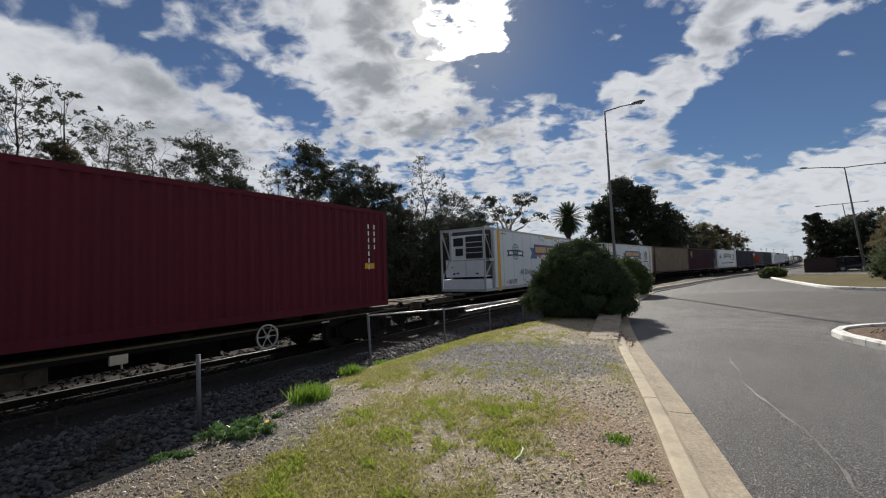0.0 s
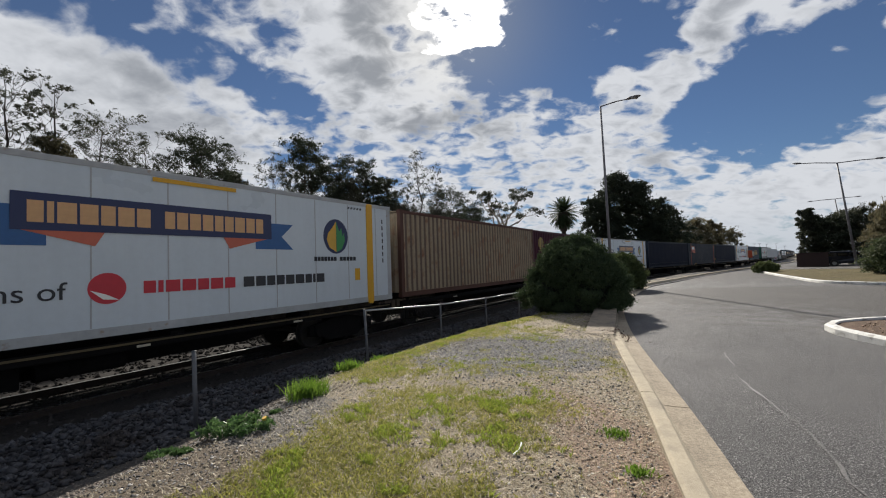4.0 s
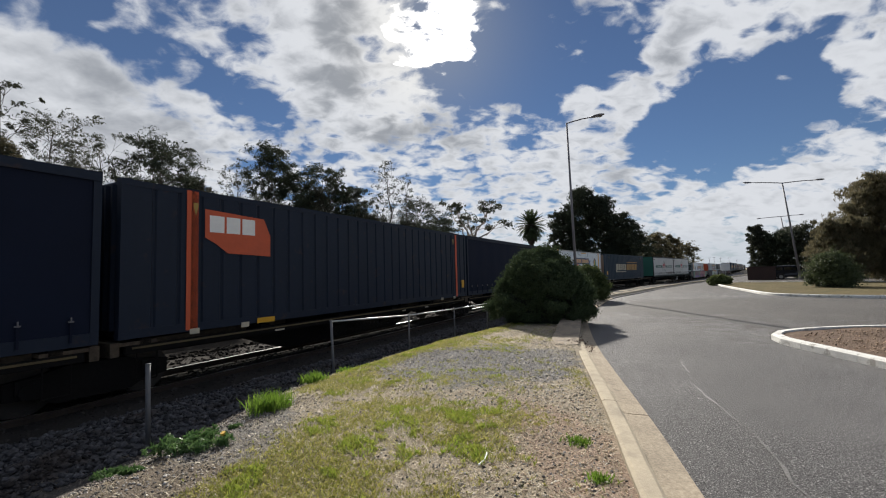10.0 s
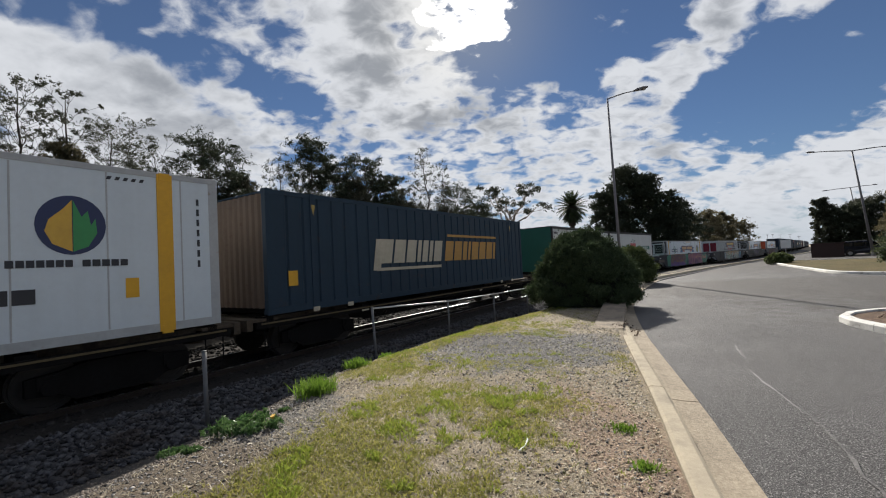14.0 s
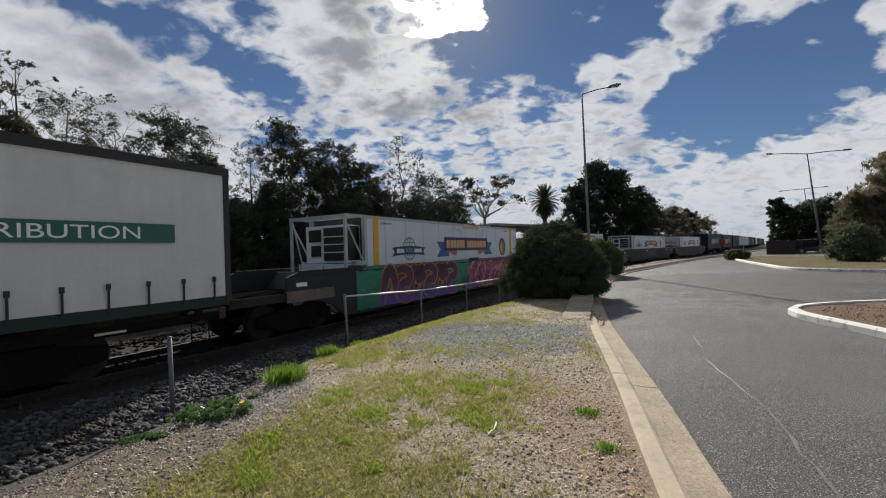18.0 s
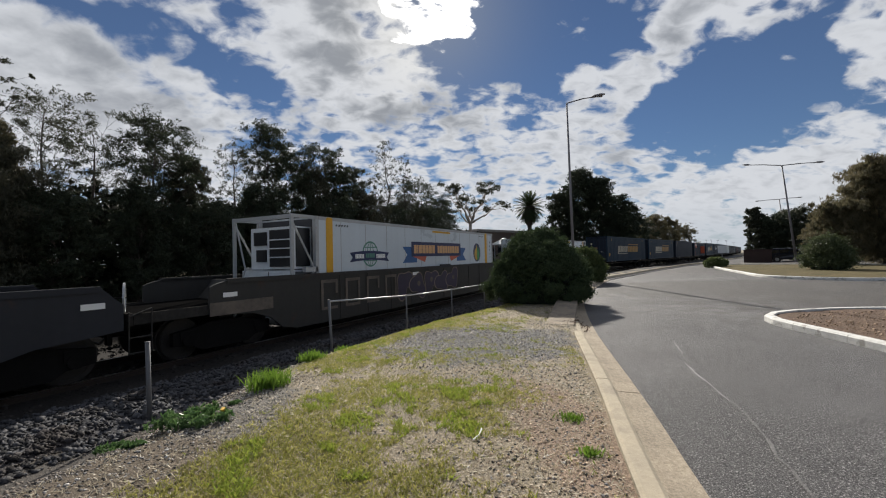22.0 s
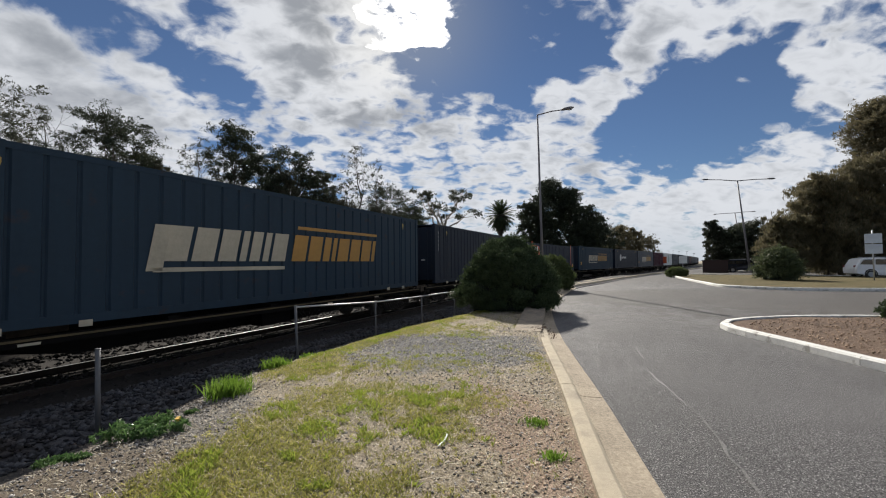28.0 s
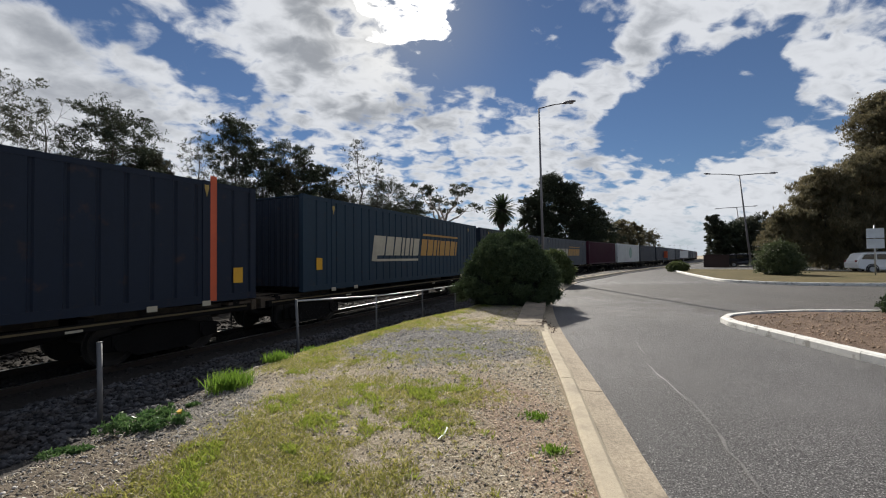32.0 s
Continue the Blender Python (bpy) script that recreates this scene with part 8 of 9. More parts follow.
tagged(new("green_grass", blades("green_grass", np.stack([vx[fresh], vy[fresh], verge_height(vx[fresh], vy[fresh])], 1), 0.036, 0.0042, leafy("fresh_blades", (0.15, 0.22, 0.032), (0.34, 0.38, 0.07), 0.6, 0.6), 0.6, 24)),
       "fresh green clumps in the thin grass", "grass", kind="stuff")


def tuft(x, y, r, h, n, material, label, seed, name="grass_tuft", width=0.006):
    rng = np.random.default_rng(seed)
    q = rng.normal(size=(n, 2)) * r * 0.5
    z = float(verge_height(np.array([x]), np.array([y]))[0])
    t = tagged(new(name, blades(name, np.concatenate([q, np.zeros((n, 1))], 1), h, width, material, 0.35, seed)), label, "grass", "tufts on the verge", "stuff")
    t.location = (x, y, z)


TUFTL = "bright green tuft of long grass on the verge"
for k, (x, y, r, h, n) in enumerate([(-1.68, 5.2, 0.20, 0.14, 800), (-1.46, 6.55, 0.15, 0.11, 420), (-1.12, 7.43, 0.14, 0.06, 240), (1.45, 3.69, 0.10, 0.035, 220), (1.32, 3.0, 0.08, 0.035, 200)]):
    tuft(x, y, r, h, n, tuft_green, TUFTL, 300 + k)


def weed(x, y, r, seed, label):
    rng = np.random.default_rng(seed)
    z = float(verge_height(np.array([x]), np.array([y]))[0])
    t = thing("weed", label, "plant", "weeds on the slope", at=(x, y, z))
    cl = [(math.cos(k * 2.4) * r * (k / 14) ** 0.5, math.sin(k * 2.4) * r * 0.7 * (k / 14) ** 0.5, (0.12 + 0.14 * rng.random()) * r, 0.20 * r) for k in range(14)]
    part("leaves", leaf_cloud("leaves", cl, 110 if r > 0.2 else 40, 0.010 + 0.02 * r, leafy("weed_leaves", (0.05, 0.115, 0.035), (0.13, 0.21, 0.075), 0.35, 0.4), -0.8, seed, 4.2, 0.3), t)
    if r > 0.2:
        f = Build()
        for k in range(2):
            a = 0.3 * rng.random()
            f.bar((math.cos(a) * r * 0.8, math.sin(a) * r * 0.6, 0.10), (math.cos(a) * r * 0.8, math.sin(a) * r * 0.6, 0.125), 0.014, 7, True, 0.02)
        part("flower", f.mesh("flower", gold), t, "small yellow flowers")


weed(-2.02, 4.11, 0.33, 401, "low leafy green weed with yellow flowers")
weed(-2.66, 4.02, 0.14, 402, "low leafy green weed on the gravel slope")
weed(-2.30, 3.72, 0.08, 403, "tiny dark weed on the gravel slope")
weed(-1.85, 4.65, 0.06, 404, "tiny dark weed on the gravel slope")


def stones(name, x, y, z, size, material, seed, label):
    """Scattered angular stones, one mesh of many small lumps."""
    rng = np.random.default_rng(seed)
    n = len(x)
    base = np.array([(1, 0, 0), (0, 1, 0), (-1, 0, 0), (0, -1, 0), (0, 0, 1), (0, 0, -1), (0.6, 0.6, 0.55), (-0.6, 0.5, 0.5)], float)
    tri = np.array([(0, 6, 4), (6, 1, 4), (1, 7, 4), (7, 2, 4), (2, 3, 4), (3, 0, 4), (0, 1, 6), (1, 2, 7), (1, 0, 5), (2, 1, 5), (3, 2, 5), (0, 3, 5)])
    a = rng.random(n) * math.tau
    ca, sa = np.cos(a), np.sin(a)
    sc = size * (0.5 + rng.random((n, 1)) ** 2 * 1.3) * (0.65 + 0.6 * rng.random((n, 3)))
    v = base[None] * (1 + 0.25 * rng.normal(size=(n, 8, 1))) * sc[:, None, :]
    v[..., 2] *= 0.75
    vr = np.stack([v[..., 0] * ca[:, None] - v[..., 1] * sa[:, None], v[..., 0] * sa[:, None] + v[..., 1] * ca[:, None], v[..., 2]], 2)
    vr += np.stack([x, y, z], 1)[:, None, :]
    f = (tri[None] + np.arange(n)[:, None, None] * 8).reshape(-1, 3)
    return tagged(new(name, quads_mesh(name, vr.reshape(-1, 3), f, material)), label, "stones", kind="stuff")


chip_mat = paint("bark_chips", (0.25, 0.185, 0.135), 0.95, grain=(20, 0.3), stains=(2, 0.2), per=1.4, spec=0.15)
gravel_mat = paint("gravel_stone", (0.40, 0.380, 0.360), 0.8, grain=(30, 0.25), stains=(2, 0.2), per=1.7, spec=0.3)
rng = np.random.default_rng(31)
n = 15000
bs = 26 * rng.random(n) ** 1.5
bc = 0.62 + 2.2 * rng.random(n)
bp = np.array([along(a, b2)[:2] for a, b2 in zip(bs, bc)])
bz = np.maximum(np.interp(bc, [0, 0.9, 2.1, 2.7], [-0.64, -0.60, -0.63, -0.95]), verge_height(bp[:, 0], bp[:, 1]))
stones("ballast_stones", bp[:, 0], bp[:, 1], bz + 0.012, 0.034, ballast_mat, 32, "loose angular grey ballast stones beside the track")
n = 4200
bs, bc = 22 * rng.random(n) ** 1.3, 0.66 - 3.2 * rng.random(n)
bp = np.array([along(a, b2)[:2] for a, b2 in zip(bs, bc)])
# These stones carry the same under-train shade in their colour.
stones("track_bed_stones", bp[:, 0], bp[:, 1], np.full(n, -0.645), 0.034, bed_shade_mat, 34, "stones between the rails, train's shade put into their colour")
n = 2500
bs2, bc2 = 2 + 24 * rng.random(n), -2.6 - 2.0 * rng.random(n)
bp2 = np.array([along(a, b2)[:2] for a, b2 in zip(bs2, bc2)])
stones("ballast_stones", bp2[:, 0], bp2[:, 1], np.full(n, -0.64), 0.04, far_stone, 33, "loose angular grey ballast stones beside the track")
sx, sy2, sg = verge_points(120000, 41)
stony = np.exp(-(((sx - 1.2) / 1.9) ** 2 + ((sy2 - 7.3) / 1.9) ** 2)) + 0.7 * np.exp(-(((sx + 1.75) / 0.6) ** 2 + ((sy2 - 4.4) / 1.2) ** 2))
k3 = (sg < 0.30) & (np.random.default_rng(3).random(len(sg)) < 0.22 + 0.75 * stony)
stones("gravel", sx[k3], sy2[k3], verge_height(sx[k3], sy2[k3]) + 0.001, 0.0088, gravel_mat, 42, "coarse grey gravel strewn over the verge")
n = 3000
cx2, cy2 = 1.25 + 0.45 * rng.normal(size=n), 3.6 + 1.1 * rng.normal(size=n)
on = right_of_kerb(cx2, cy2) < -0.06
stones("soil_crumbs", cx2[on], cy2[on], verge_height(cx2[on], cy2[on]) + 0.001, 0.010, paint("soil_crumb", (0.34, 0.265, 0.20), 0.95, grain=(30, 0.3), stains=(2, 0.2), per=1.1, spec=0.15), 46, "brown crumbs and clods of bare soil by the kerb")

slope_mat = paint("slope_gravel", (0.135, 0.115, 0.098), 0.9, grain=(30, 0.2), stains=(2, 0.2), per=0.7, spec=0.2)
n = 14000
bs3, bc3 = -1.5 + 16 * rng.random(n) ** 1.4, 2.1 + 2.5 * rng.random(n)
bp3 = np.array([along(a, b2)[:2] for a, b2 in zip(bs3, bc3)])
stones("slope_stones", bp3[:, 0], bp3[:, 1], verge_height(bp3[:, 0], bp3[:, 1]) + 0.002, 0.0105, slope_mat, 43, "grey gravel washed down the slope above the ballast")

n = 150
rx, ry = 3.62 + 0.14 * rng.normal(size=n), 8.9 + 0.40 * rng.normal(size=n)
stones("gravel_rubble", rx, ry, np.where(right_of_kerb(rx, ry) > 0.2, ROAD_Z + 0.02, 0.03), 0.014, mulch, 44, "dark clods and gravel washed over the sunken kerb")

n = 4200
ca, cb = rng.random(n), rng.random(n)
mx, my = 7.3 + 6.5 * ca ** 1.2, 1.5 + 7.2 * cb
poly = np.array([(7.9, 7.7), (8.3, 8.3), (9.0, 8.7), (10.5, 8.85), (12.6, 8.35), (14.0, 7.9), (14.0, 2.0), (7.35, 2.5), (7.42, 4.8), (7.62, 6.2)])
inside = np.zeros(n, bool)
for (x1, y1), (x2, y2) in zip(poly, np.roll(poly, -1, 0)):
    inside ^= ((y1 > my) != (y2 > my)) & (mx < (x2 - x1) * (my - y1) / (y2 - y1 + 1e-9) + x1)
stones("mulch_chips", mx[inside], my[inside], np.full(int(inside.sum()), 0.036) + 0.02 * ca[inside], 0.016, chip_mat, 45, "coarse brown bark chips strewn over the island")

# ---- street furniture ----
lamp_grey = paint("lamp_grey", (0.17, 0.165, 0.175), 0.65, 0.1, grain=(6, 0.08), stains=(0.8, 0.12))
lens_mat = paint("lamp_lens", (0.30, 0.30, 0.30), 0.25, 0.0)


def street_lamp(base, top, arms, label, r=0.09):
    """A tall tapered pole with one or two outreach arms and flat heads. arms: end points in world space."""
    t = thing("street_lamp", label, "street lamp", "street lamps", at=base)
    o = Vector(base)
    tp = Vector(top) - o
    part("pole", Build().bar((0, 0, 0), tp, r, 12, True, r * 0.55).mesh("pole", lamp_grey, True), t)
    part("base_plate", Build().box(-0.2, 0.2, -0.2, 0.2, 0.0, 0.03).bar((0, 0, 0), (0, 0, 0.5), r * 1.25, 12).mesh("base_plate", lamp_grey), t)
    for e in arms:
        q = Vector(e) - o
        m = tp.lerp(q, 0.6) + Vector((0, 0, 0.05))
        part("arm", Build().bar(tp, m, r * 0.42, 8).bar(m, q, r * 0.36, 8).mesh("arm", lamp_grey), t)
        d = (q - tp).normalized()
        s2 = d.cross(Vector((0, 0, 1))).normalized()
        hb = Build()
        L, w, h = 0.85, 0.17, 0.12
        ring = []
        for k, (f, ww, hh) in enumerate(((0, 0.4, 0.5), (0.25, 0.9, 1.0), (0.7, 1.0, 1.0), (1.0, 0.5, 0.4))):
            c = q + d * (f * L - 0.1)
            ring.append([c + s2 * math.cos(a) * w * ww + Vector((0, 0, math.sin(a) * h * hh * (1 if math.sin(a) > 0 else 0.5))) for a in [j * math.tau / 10 for j in range(10)]])
        vs = [v for rr in ring for v in rr]
        fs = [(i * 10 + j, i * 10 + (j + 1) % 10, (i + 1) * 10 + (j + 1) % 10, (i + 1) * 10 + j) for i in range(3) for j in range(10)] + [tuple(range(10))[::-1], tuple(range(30, 40))]
        hb.add(vs, fs)
        hd = part("lamp_head", hb.mesh("lamp_head", lamp_grey, True), t, "flat oval lamp head")
        part("lens", Build().box(-0.22, 0.22, -0.11, 0.11, -0.02, 0.0).mesh("lens", lens_mat), hd, at=Matrix.Translation(q + d * 0.38 + Vector((0, 0, -0.055))))


street_lamp((11.0, 26.8, 0.0), (10.86, 26.89, 11.55), [(12.35, 26.2, 11.72)], "tall grey street lamp with one outreach arm", 0.10)
street_lamp((45.4, 45.2, 0.0), (44.66, 45.85, 11.44), [(42.4, 47.9, 11.95), (46.75, 43.7, 11.3)], "tall grey street lamp with two outreach arms", 0.13)
street_lamp((77.2, 78.4, 0.0), (76.29, 79.25, 11.74), [(73.9, 81.4, 11.7), (78.3, 77.2, 11.76)], "distant grey street lamp with two outreach arms", 0.15)

# Galvanised steel for the posts, with the shade they stand in put into the colour.
shaded_galv = paint("shaded_galvanised_steel", (0.13, 0.135, 0.145), 0.7, 0.2, grain=(10, 0.12), stains=(1.5, 0.2))
fence = thing("fence", "galvanised post and chain-link fence below the verge", "fence")
tops = []
for k, (s, c, zt) in enumerate([(7.0, 2.5, 0.62), (9.65, 2.5, 0.51), (12.3, 2.5, 0.46), (15.0, 2.5, 0.44), (17.7, 2.5, 0.44), (20.4, 2.5, 0.44), (23.1, 2.5, 0.44), (25.8, 2.5, 0.44), (28.5, 2.5, 0.44)]):
    x, y, _ = along(s, c)
    if k == 0:
        x, y = -1.66, 9.05
    z0 = float(verge_height(np.array([x]), np.array([y]))[0]) - 0.1
    foot = (x + (0.06 if k == 0 else 0), y, z0)
    part("post", Build().bar(foot, (x, y, zt), 0.028 if k == 0 else 0.022, 8).bar((x, y, zt), (x, y, zt + 0.015), 0.032, 8).mesh("post", shaded_galv, True), fence)
    tops.append(Vector((x, y, zt - 0.02)))
for p0, p1 in zip(tops, tops[1:]):
    part("top_rail", Build().bar(p0, p1, 0.018, 8).mesh("top_rail", galv, True), fence, "thin pale top rail")
wire = Build()
for p0, p1 in zip(tops, tops[1:]):
    L = (p1 - p0).length
    d = (p1 - p0) / L
    n = int(L / 0.11)
    for k in range(-9, n):
        for up in (1, -1):
            a0, a1 = k * 0.11, k * 0.11 + 0.95
            b0, b1 = max(a0, 0), min(a1, L)
            if b1 <= b0:
                continue
            f0, f1 = (b0 - a0) / 0.95, (b1 - a0) / 0.95
            z0, z1 = (-f0, -f1) if up > 0 else (-(1 - f0), -(1 - f1))
            wire.bar(p0 + d * b0 + Vector((0, 0, z0 * 0.95)), p0 + d * b1 + Vector((0, 0, z1 * 0.95)), 0.0011, 3, False)
tagged(part("chain_link", wire.mesh("chain_link", paint("dull_wire", (0.05, 0.05, 0.053), 0.7, 0.3, grain=(10, 0.1))), fence, "fine chain-link mesh"), kind="stuff")
post1 = thing("marker_post", "single galvanised steel post beside the ballast", "post", at=(-3.48, 5.93, -0.62))
part("post", Build().bar((0.02, 0, -0.1), (0, 0, 1.05), 0.03, 10).bar((0, 0, 1.05), (0, 0, 1.06), 0.033, 10).mesh("post", shaded_galv, True), post1)

# road marks: pale sealed cracks, a dark patched seam
seal_pale = paint("crack_filler", (0.185, 0.18, 0.18), 0.6, grain=(40, 0.3), stains=(3, 0.2))
seal_dark = paint("bitumen_seam", (0.035, 0.034, 0.035), 0.6, grain=(30, 0.2), stains=(3, 0.2))


def road_line(name, pts, width, material, label, seed):
    rng = np.random.default_rng(seed)
    ln = rounded(pts, 0.12)
    w = width * (0.4 + 1.0 * rng.random(len(ln))) * np.sin(np.linspace(0.12, math.pi - 0.12, len(ln))) ** 0.6
    ln = ln + rng.normal(size=ln.shape) * 0.012
    a, b = shifted(ln, 0.5), shifted(ln, -0.5)
    m = ln
    d = (a - m)
    v = np.concatenate([m + d * w[:, None], m - d * w[:, None]], 0)
    z = ROAD_Z + 0.005 + 0.012 * np.sin(v[:, 0] * 0.31) * np.sin(v[:, 1] * 0.27)
    n = len(ln)
    tagged(new(name, mesh_of(name, np.column_stack([v, z]), [(i, i + 1, n + i + 1, n + i) for i in range(n - 1)], material)), label, "road mark", kind="structure")


road_line("road_crack", [(4.66, 7.0), (4.42, 6.55), (4.21, 6.12)], 0.020, seal_pale, "thin pale filled crack in the asphalt", 1)
road_line("road_crack", [(3.88, 5.58), (3.72, 5.18), (3.56, 4.76), (3.47, 4.46), (3.36, 4.15)], 0.026, seal_pale, "pale filled crack in the asphalt", 2)
road_line("road_crack", [(3.38, 4.2), (3.29, 3.96), (2.98, 3.3), (2.65, 2.69), (2.5, 2.3)], 0.026, paint("worn_crack_filler", (0.112, 0.106, 0.105), 0.75, grain=(60, 0.8), stains=(3, 0.4)), "faint worn filled crack in the asphalt", 5)
road_line("road_seam", [(6.6, 19.6), (9.0, 17.6), (8.9, 14.6), (9.4, 12.4), (9.9, 10.6), (10.3, 9.6)], 0.06, seal_dark, "dark patched seam across the asphalt", 3)
road_line("road_seam", [(9.3, 19.3), (12.5, 15.5), (17.5, 12.5), (25, 10.0)], 0.035, seal_dark, "dark patched seam across the asphalt", 4)


def litter(pts, r, material, label, name="litter"):
    t = thing(name, label, "litter", at=(pts[0][0], pts[0][1], float(verge_height(np.array([pts[0][0]]), np.array([pts[0][1]]))[0])))
    b = Build()
    o = Vector((pts[0][0], pts[0][1], 0))
    for p0, p1 in zip(pts, pts[1:]):
        b.bar(Vector(p0) - o, Vector(p1) - o, r, 6)
    part("stick", b.mesh("stick", material), t)


litter([(0.50, 3.33, 0.012), (0.56, 3.40, 0.02), (0.60, 3.50, 0.025), (0.60, 3.57, 0.012)], 0.007, chalk, "pale dry curled strip of bark on the grass")


# ---- car park ----
def car(x, y, turn, body, glass, label, dark=False):
    """A parked estate car: shaped body shell, windows, wheels, lights."""
    t = thing("parked_car", label, "car", at=pose(x, y, ROAD_Z, 0, 0, turn))
    L, W = 4.8, 0.91
    prof = [(-2.38, 0.42), (-2.42, 0.80), (-2.36, 1.00), (-2.28, 1.12), (-2.02, 1.56), (-1.75, 1.66), (0.1, 1.68), (0.55, 1.60), (1.25, 1.08), (2.1, 0.96), (2.36, 0.78), (2.40, 0.42), (1.9, 0.30), (-1.9, 0.30)]
    vs, fs = [], []
    n = len(prof)
    for yy in (-W, -W + 0.12, W - 0.12, W):
        for px, pz in prof:
            tw = 1.0 if pz < 1.05 else 0.84
            edge = abs(abs(yy) - W) < 0.01
            vs.append((px * (0.97 if edge else 1.0), yy * tw, pz - (0.04 if edge and pz > 0.5 else 0)))
    for r in range(3):
        for k in range(n):
            j = (k + 1) % n
            fs.append((r * n + k, r * n + j, (r + 1) * n + j, (r + 1) * n + k))
    fs += [tuple(range(n))[::-1], tuple(range(3 * n, 4 * n))]
    part("body", mesh_of("body", vs, fs, body, False), t)
    for sy in (-1, 1):
        for win in ([(-2.06, 1.14), (-1.15, 1.12), (-1.15, 1.54), (-1.82, 1.52)], [(-1.05, 1.12), (-0.2, 1.12), (-0.2, 1.54), (-1.05, 1.54)], [(-0.1, 1.12), (0.95, 1.12), (0.45, 1.52), (-0.1, 1.54)]):
            y0 = sy * (W * 0.885)
            part("side_window", Build().prism(win, min(y0, y0 + sy * 0.012), max(y0, y0 + sy * 0.012)).mesh("side_window", glass), t, "dark tinted window")
        for px in (-1.42, 1.46):
            w = part("wheel", Build().disc((0, 0), 0.33, -0.11, 0.11, 20).mesh("tyre", black), t, "black tyre", at=(px, sy * (W - 0.10), 0.33))
            part("rim", Build().disc((0, 0), 0.21, -0.125, 0.125, 10).mesh("rim", galv), w, "silver alloy rim")
            part("wheel_arch", Build().ring((0, 0), 0.35, 0.42, -0.02, 0.02, 20).mesh("wheel_arch", black), t, at=(px, sy * (W + 0.0), 0.35))
        part("head_light", Build().box(2.18, 2.37, -0.16, 0.16, 0.70, 0.86).mesh("head_light", pale), t, "clear headlight", at=(0, sy * 0.66, 0))
        part("tail_light", Build().box(-2.40, -2.30, -0.10, 0.10, 0.90, 1.06).mesh("tail_light", paint("dark_red_lens", (0.16, 0.012, 0.016), 0.3)), t, "red tail light", at=(0, sy * 0.70, 0))
        part("mirror", Build().box(0.78, 0.95, -0.10, 0.10, 1.08, 1.22).mesh("mirror", body), t, at=(0, sy * 0.98, 0))
        part("roof_rail", Build().bar((-1.4, 0, 1.70), (0.1, 0, 1.72), 0.025, 6).mesh("roof_rail", galv), t, at=(0, sy * 0.62, 0))
    part("windscreen", Build().add([(0.62, -0.70, 1.56), (0.62, 0.70, 1.56), (1.22, 0.76, 1.11), (1.22, -0.76, 1.11), (0.60, -0.70, 1.54), (0.60, 0.70, 1.54), (1.20, 0.76, 1.09), (1.20, -0.76, 1.09)], [(0, 3, 2, 1), (4, 5, 6, 7), (0, 1, 5, 4), (2, 3, 7, 6)]).mesh("windscreen", glass), t)
    part("plate", Build().box(2.385, 2.41, -0.19, 0.19, 0.50, 0.60).mesh("plate", pale), t)


car_glass = paint("tinted_glass", (0.012, 0.015, 0.018), 0.08, spec=0.8)
car(40.8, 28.1, -26, paint("white_car_paint", (0.72, 0.73, 0.74), 0.22, grain=(3, 0.02), stains=(0.8, 0.04)), car_glass, "white estate car parked under the trees")
car(47.8, 48.6, -30, paint("black_car_paint", (0.012, 0.016, 0.026), 0.2, grain=(3, 0.05), stains=(0.8, 0.1)), car_glass, "dark car parked in shade behind the median")

sign = thing("road_sign", "two pale sign boards on a steel post", "sign", at=(32.9, 23.3, 0.0))
part("post", Build().bar((0, 0, -0.1), (0, 0, 3.4), 0.04, 10).mesh("post", galv, True), sign)
for z in (2.15, 2.85):
    sb2 = Build().box(-0.42, 0.42, -0.02, 0.02, -0.32, 0.32)
    part("board", sb2.mesh("board", paint("sign_back", (0.50, 0.55, 0.60), 0.45, 0.3, grain=(5, 0.05))), sign, "pale blue-grey sign board", at=pose(0, -0.05, z, 0, 0, -46))
for px, py, m2, lab in ((64.5, 87.0, orange, "small orange road-work sign on a post"), (63.2, 79.0, pale, "small pale road sign on a post")):
    far_sign = thing("road_sign", lab, "sign", at=(px, py, -0.1))
    part("post", Build().bar((0, 0, 0), (0, 0, 2.6), 0.05, 8).mesh("post", galv), far_sign)
    part("board", Build().box(-0.75, 0.75, -0.03, 0.03, 1.1, 2.6).mesh("board", m2), far_sign, at=pose(0, -0.1, 0, 0, 0, -35))
brick = paint("brown_brick", (0.055, 0.034, 0.030), 0.9, grain=(12, 0.2), stains=(1.0, 0.2), bump=0.4)
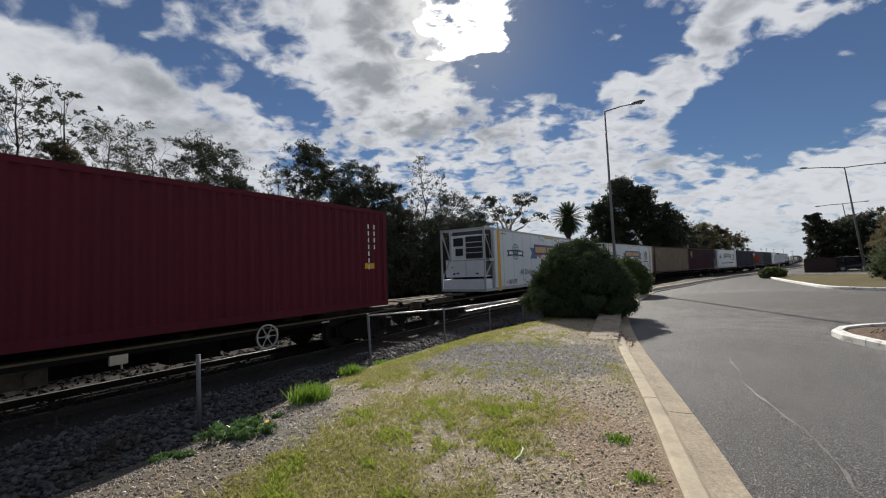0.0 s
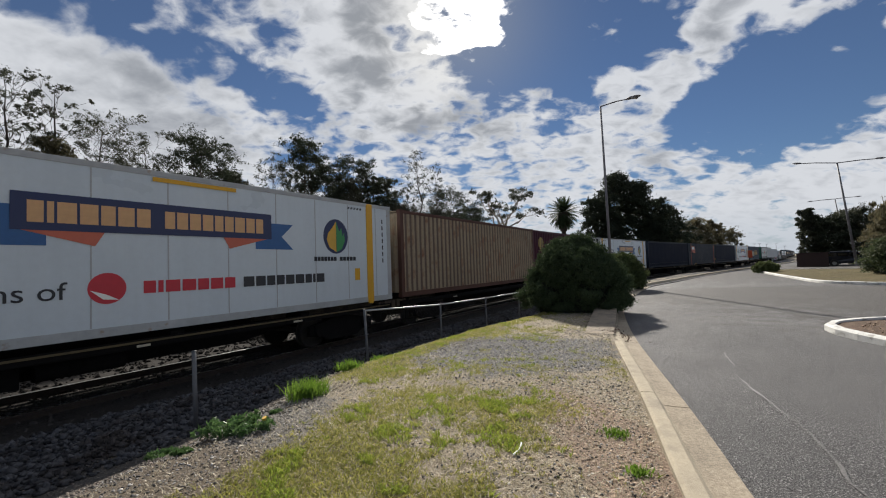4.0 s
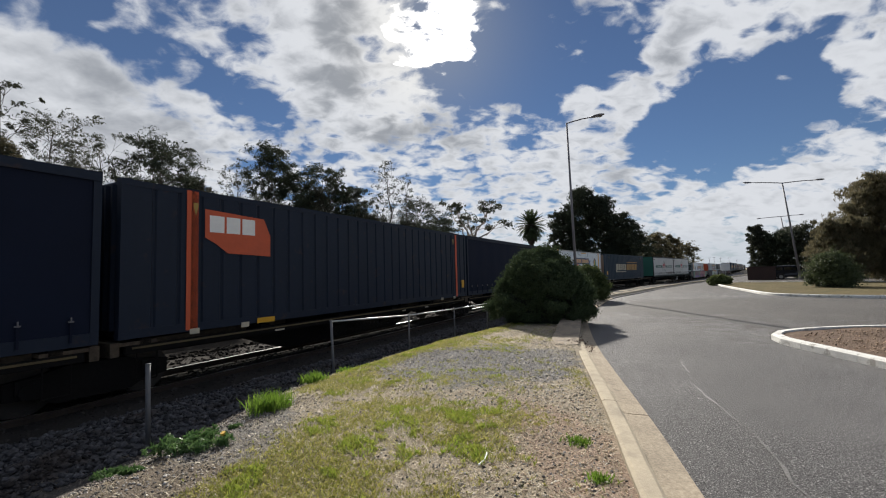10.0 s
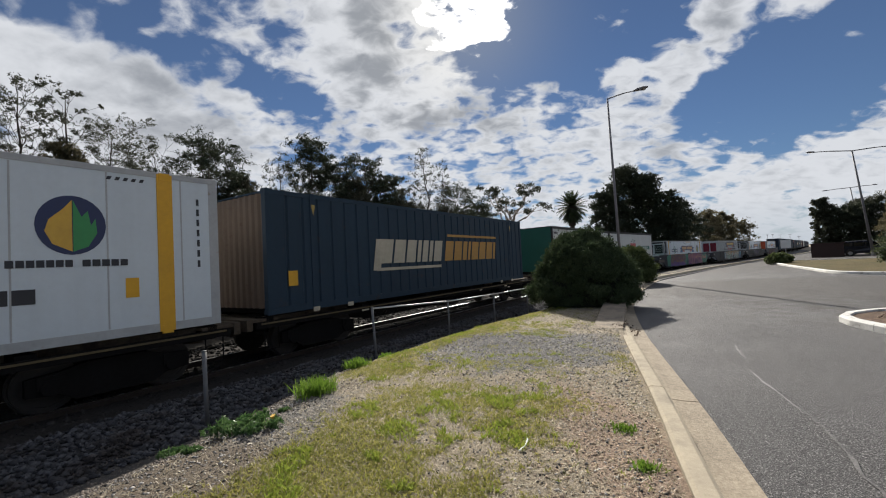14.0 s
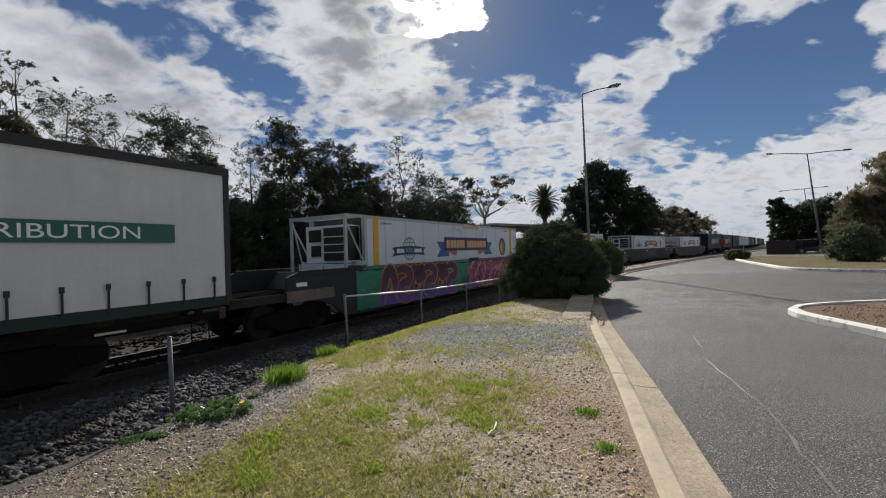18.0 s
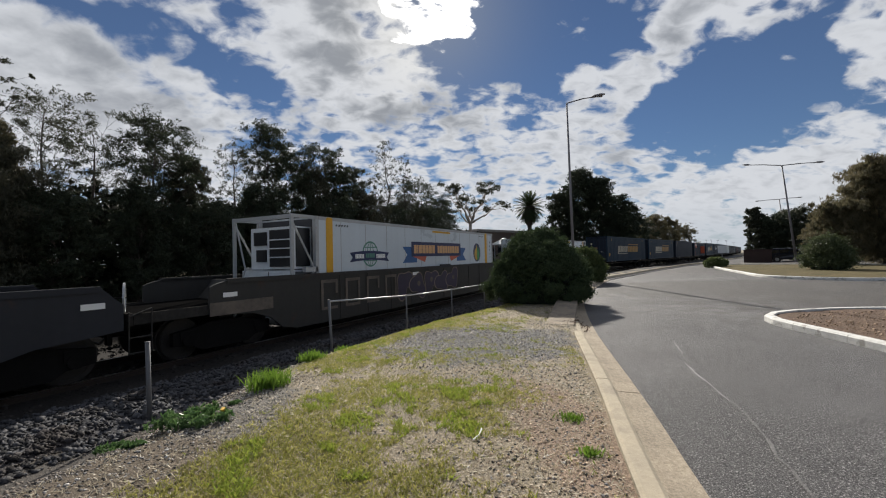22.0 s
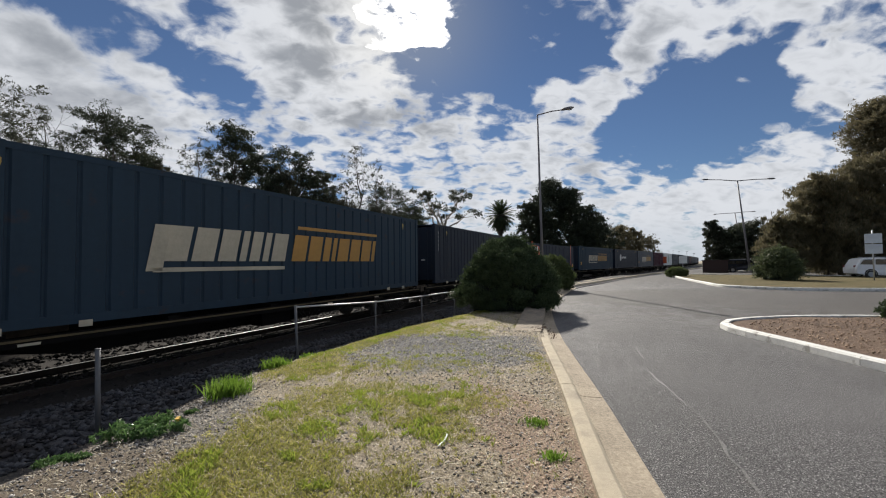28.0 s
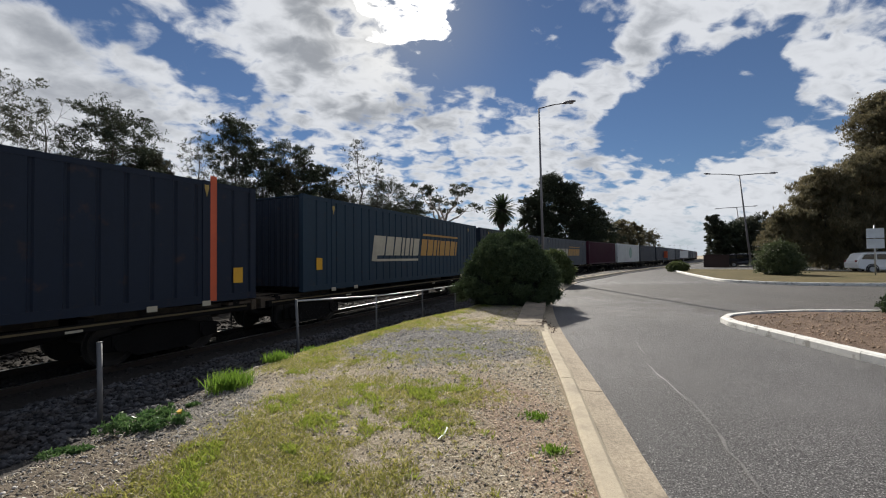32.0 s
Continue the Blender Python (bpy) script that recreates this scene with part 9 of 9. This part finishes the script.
for k, (px, py, hz) in enumerate(((278, 366, 11.6), (281, 364, 11.7), (285, 361, 11.0), (290, 357, 10.8), (294, 353, 8.6))):
    pole = thing("light_pole", "thin distant light pole beyond the road's end", "light pole", "distant light poles", at=(px, py, -0.3))
    part("pole", Build().bar((0, 0, 0), (0, 0, hz), 0.16, 6, True, 0.10).mesh("pole", lamp_grey), pole)
    part("lamp_head", Build().box(-1.1, 1.1, -0.2, 0.2, hz - 0.1, hz + 0.15).mesh("lamp_head", lamp_grey), pole)
wall = tagged(new("low_wall", Build().box(-1.4, 1.4, -0.15, 0.15, -0.2, 1.45).box(-1.5, 1.5, -0.2, 0.2, 1.45, 1.55).mesh("low_wall", brick)), "low brown brick enclosure beside the car park", "wall")
wall.matrix_basis = pose(43.6, 48.6, 0, 0, 0, -42)

# low building beyond the tracks
shed_wall = paint("shed_wall", (0.16, 0.12, 0.10), 0.85, grain=(5, 0.1), stains=(0.5, 0.2))
shed_roof = paint("shed_roof", (0.30, 0.28, 0.26), 0.6, 0.3, grain=(5, 0.1), stains=(0.4, 0.15))
shed = thing("low_building", "long low brown building with a pale roof", "building", at=pose(17.5, 71.5, -0.3, 0, 0, 38))
part("wall", Build().box(-12, 12, -4, 4, 0, 5.4).mesh("wall", shed_wall), shed)
part("roof", Build().prism([(-12.5, 5.4), (12.5, 5.4), (12.5, 5.75), (-12.5, 5.75)], -4.6, 4.6).mesh("roof", shed_roof), shed)
for k in range(7):
    part("window", Build().box(-0.7, 0.7, -4.05, -3.95, 2.2, 3.6).mesh("window", car_glass), shed, at=(-10 + k * 3.3, 0, 0))
canopy = thing("shade_canopy", "small white peaked shade canopy beyond the track", "canopy", at=(14.3, 60.5, -0.3))
part("cover", Build().add([(-1.9, -1.9, 3.4), (1.9, -1.9, 3.4), (1.9, 1.9, 3.4), (-1.9, 1.9, 3.4), (0, 0, 4.4), (0, 0, 4.3)], [(0, 1, 4), (1, 2, 4), (2, 3, 4), (3, 0, 4), (1, 0, 5), (2, 1, 5), (3, 2, 5), (0, 3, 5)]).mesh("cover", pale), canopy)
for sx2 in (-1.8, 1.8):
    for sy3 in (-1.8, 1.8):
        part("leg", Build().bar((sx2, sy3, 0), (sx2, sy3, 3.42), 0.05, 8).mesh("leg", galv), canopy)


def motions():
    for ob, u, z in TRAIN:
        times = [k * 1.0 for k in range(33)]
        walk(ob, [(t, on_track(u - run(t), z)) for t in times])


motions()
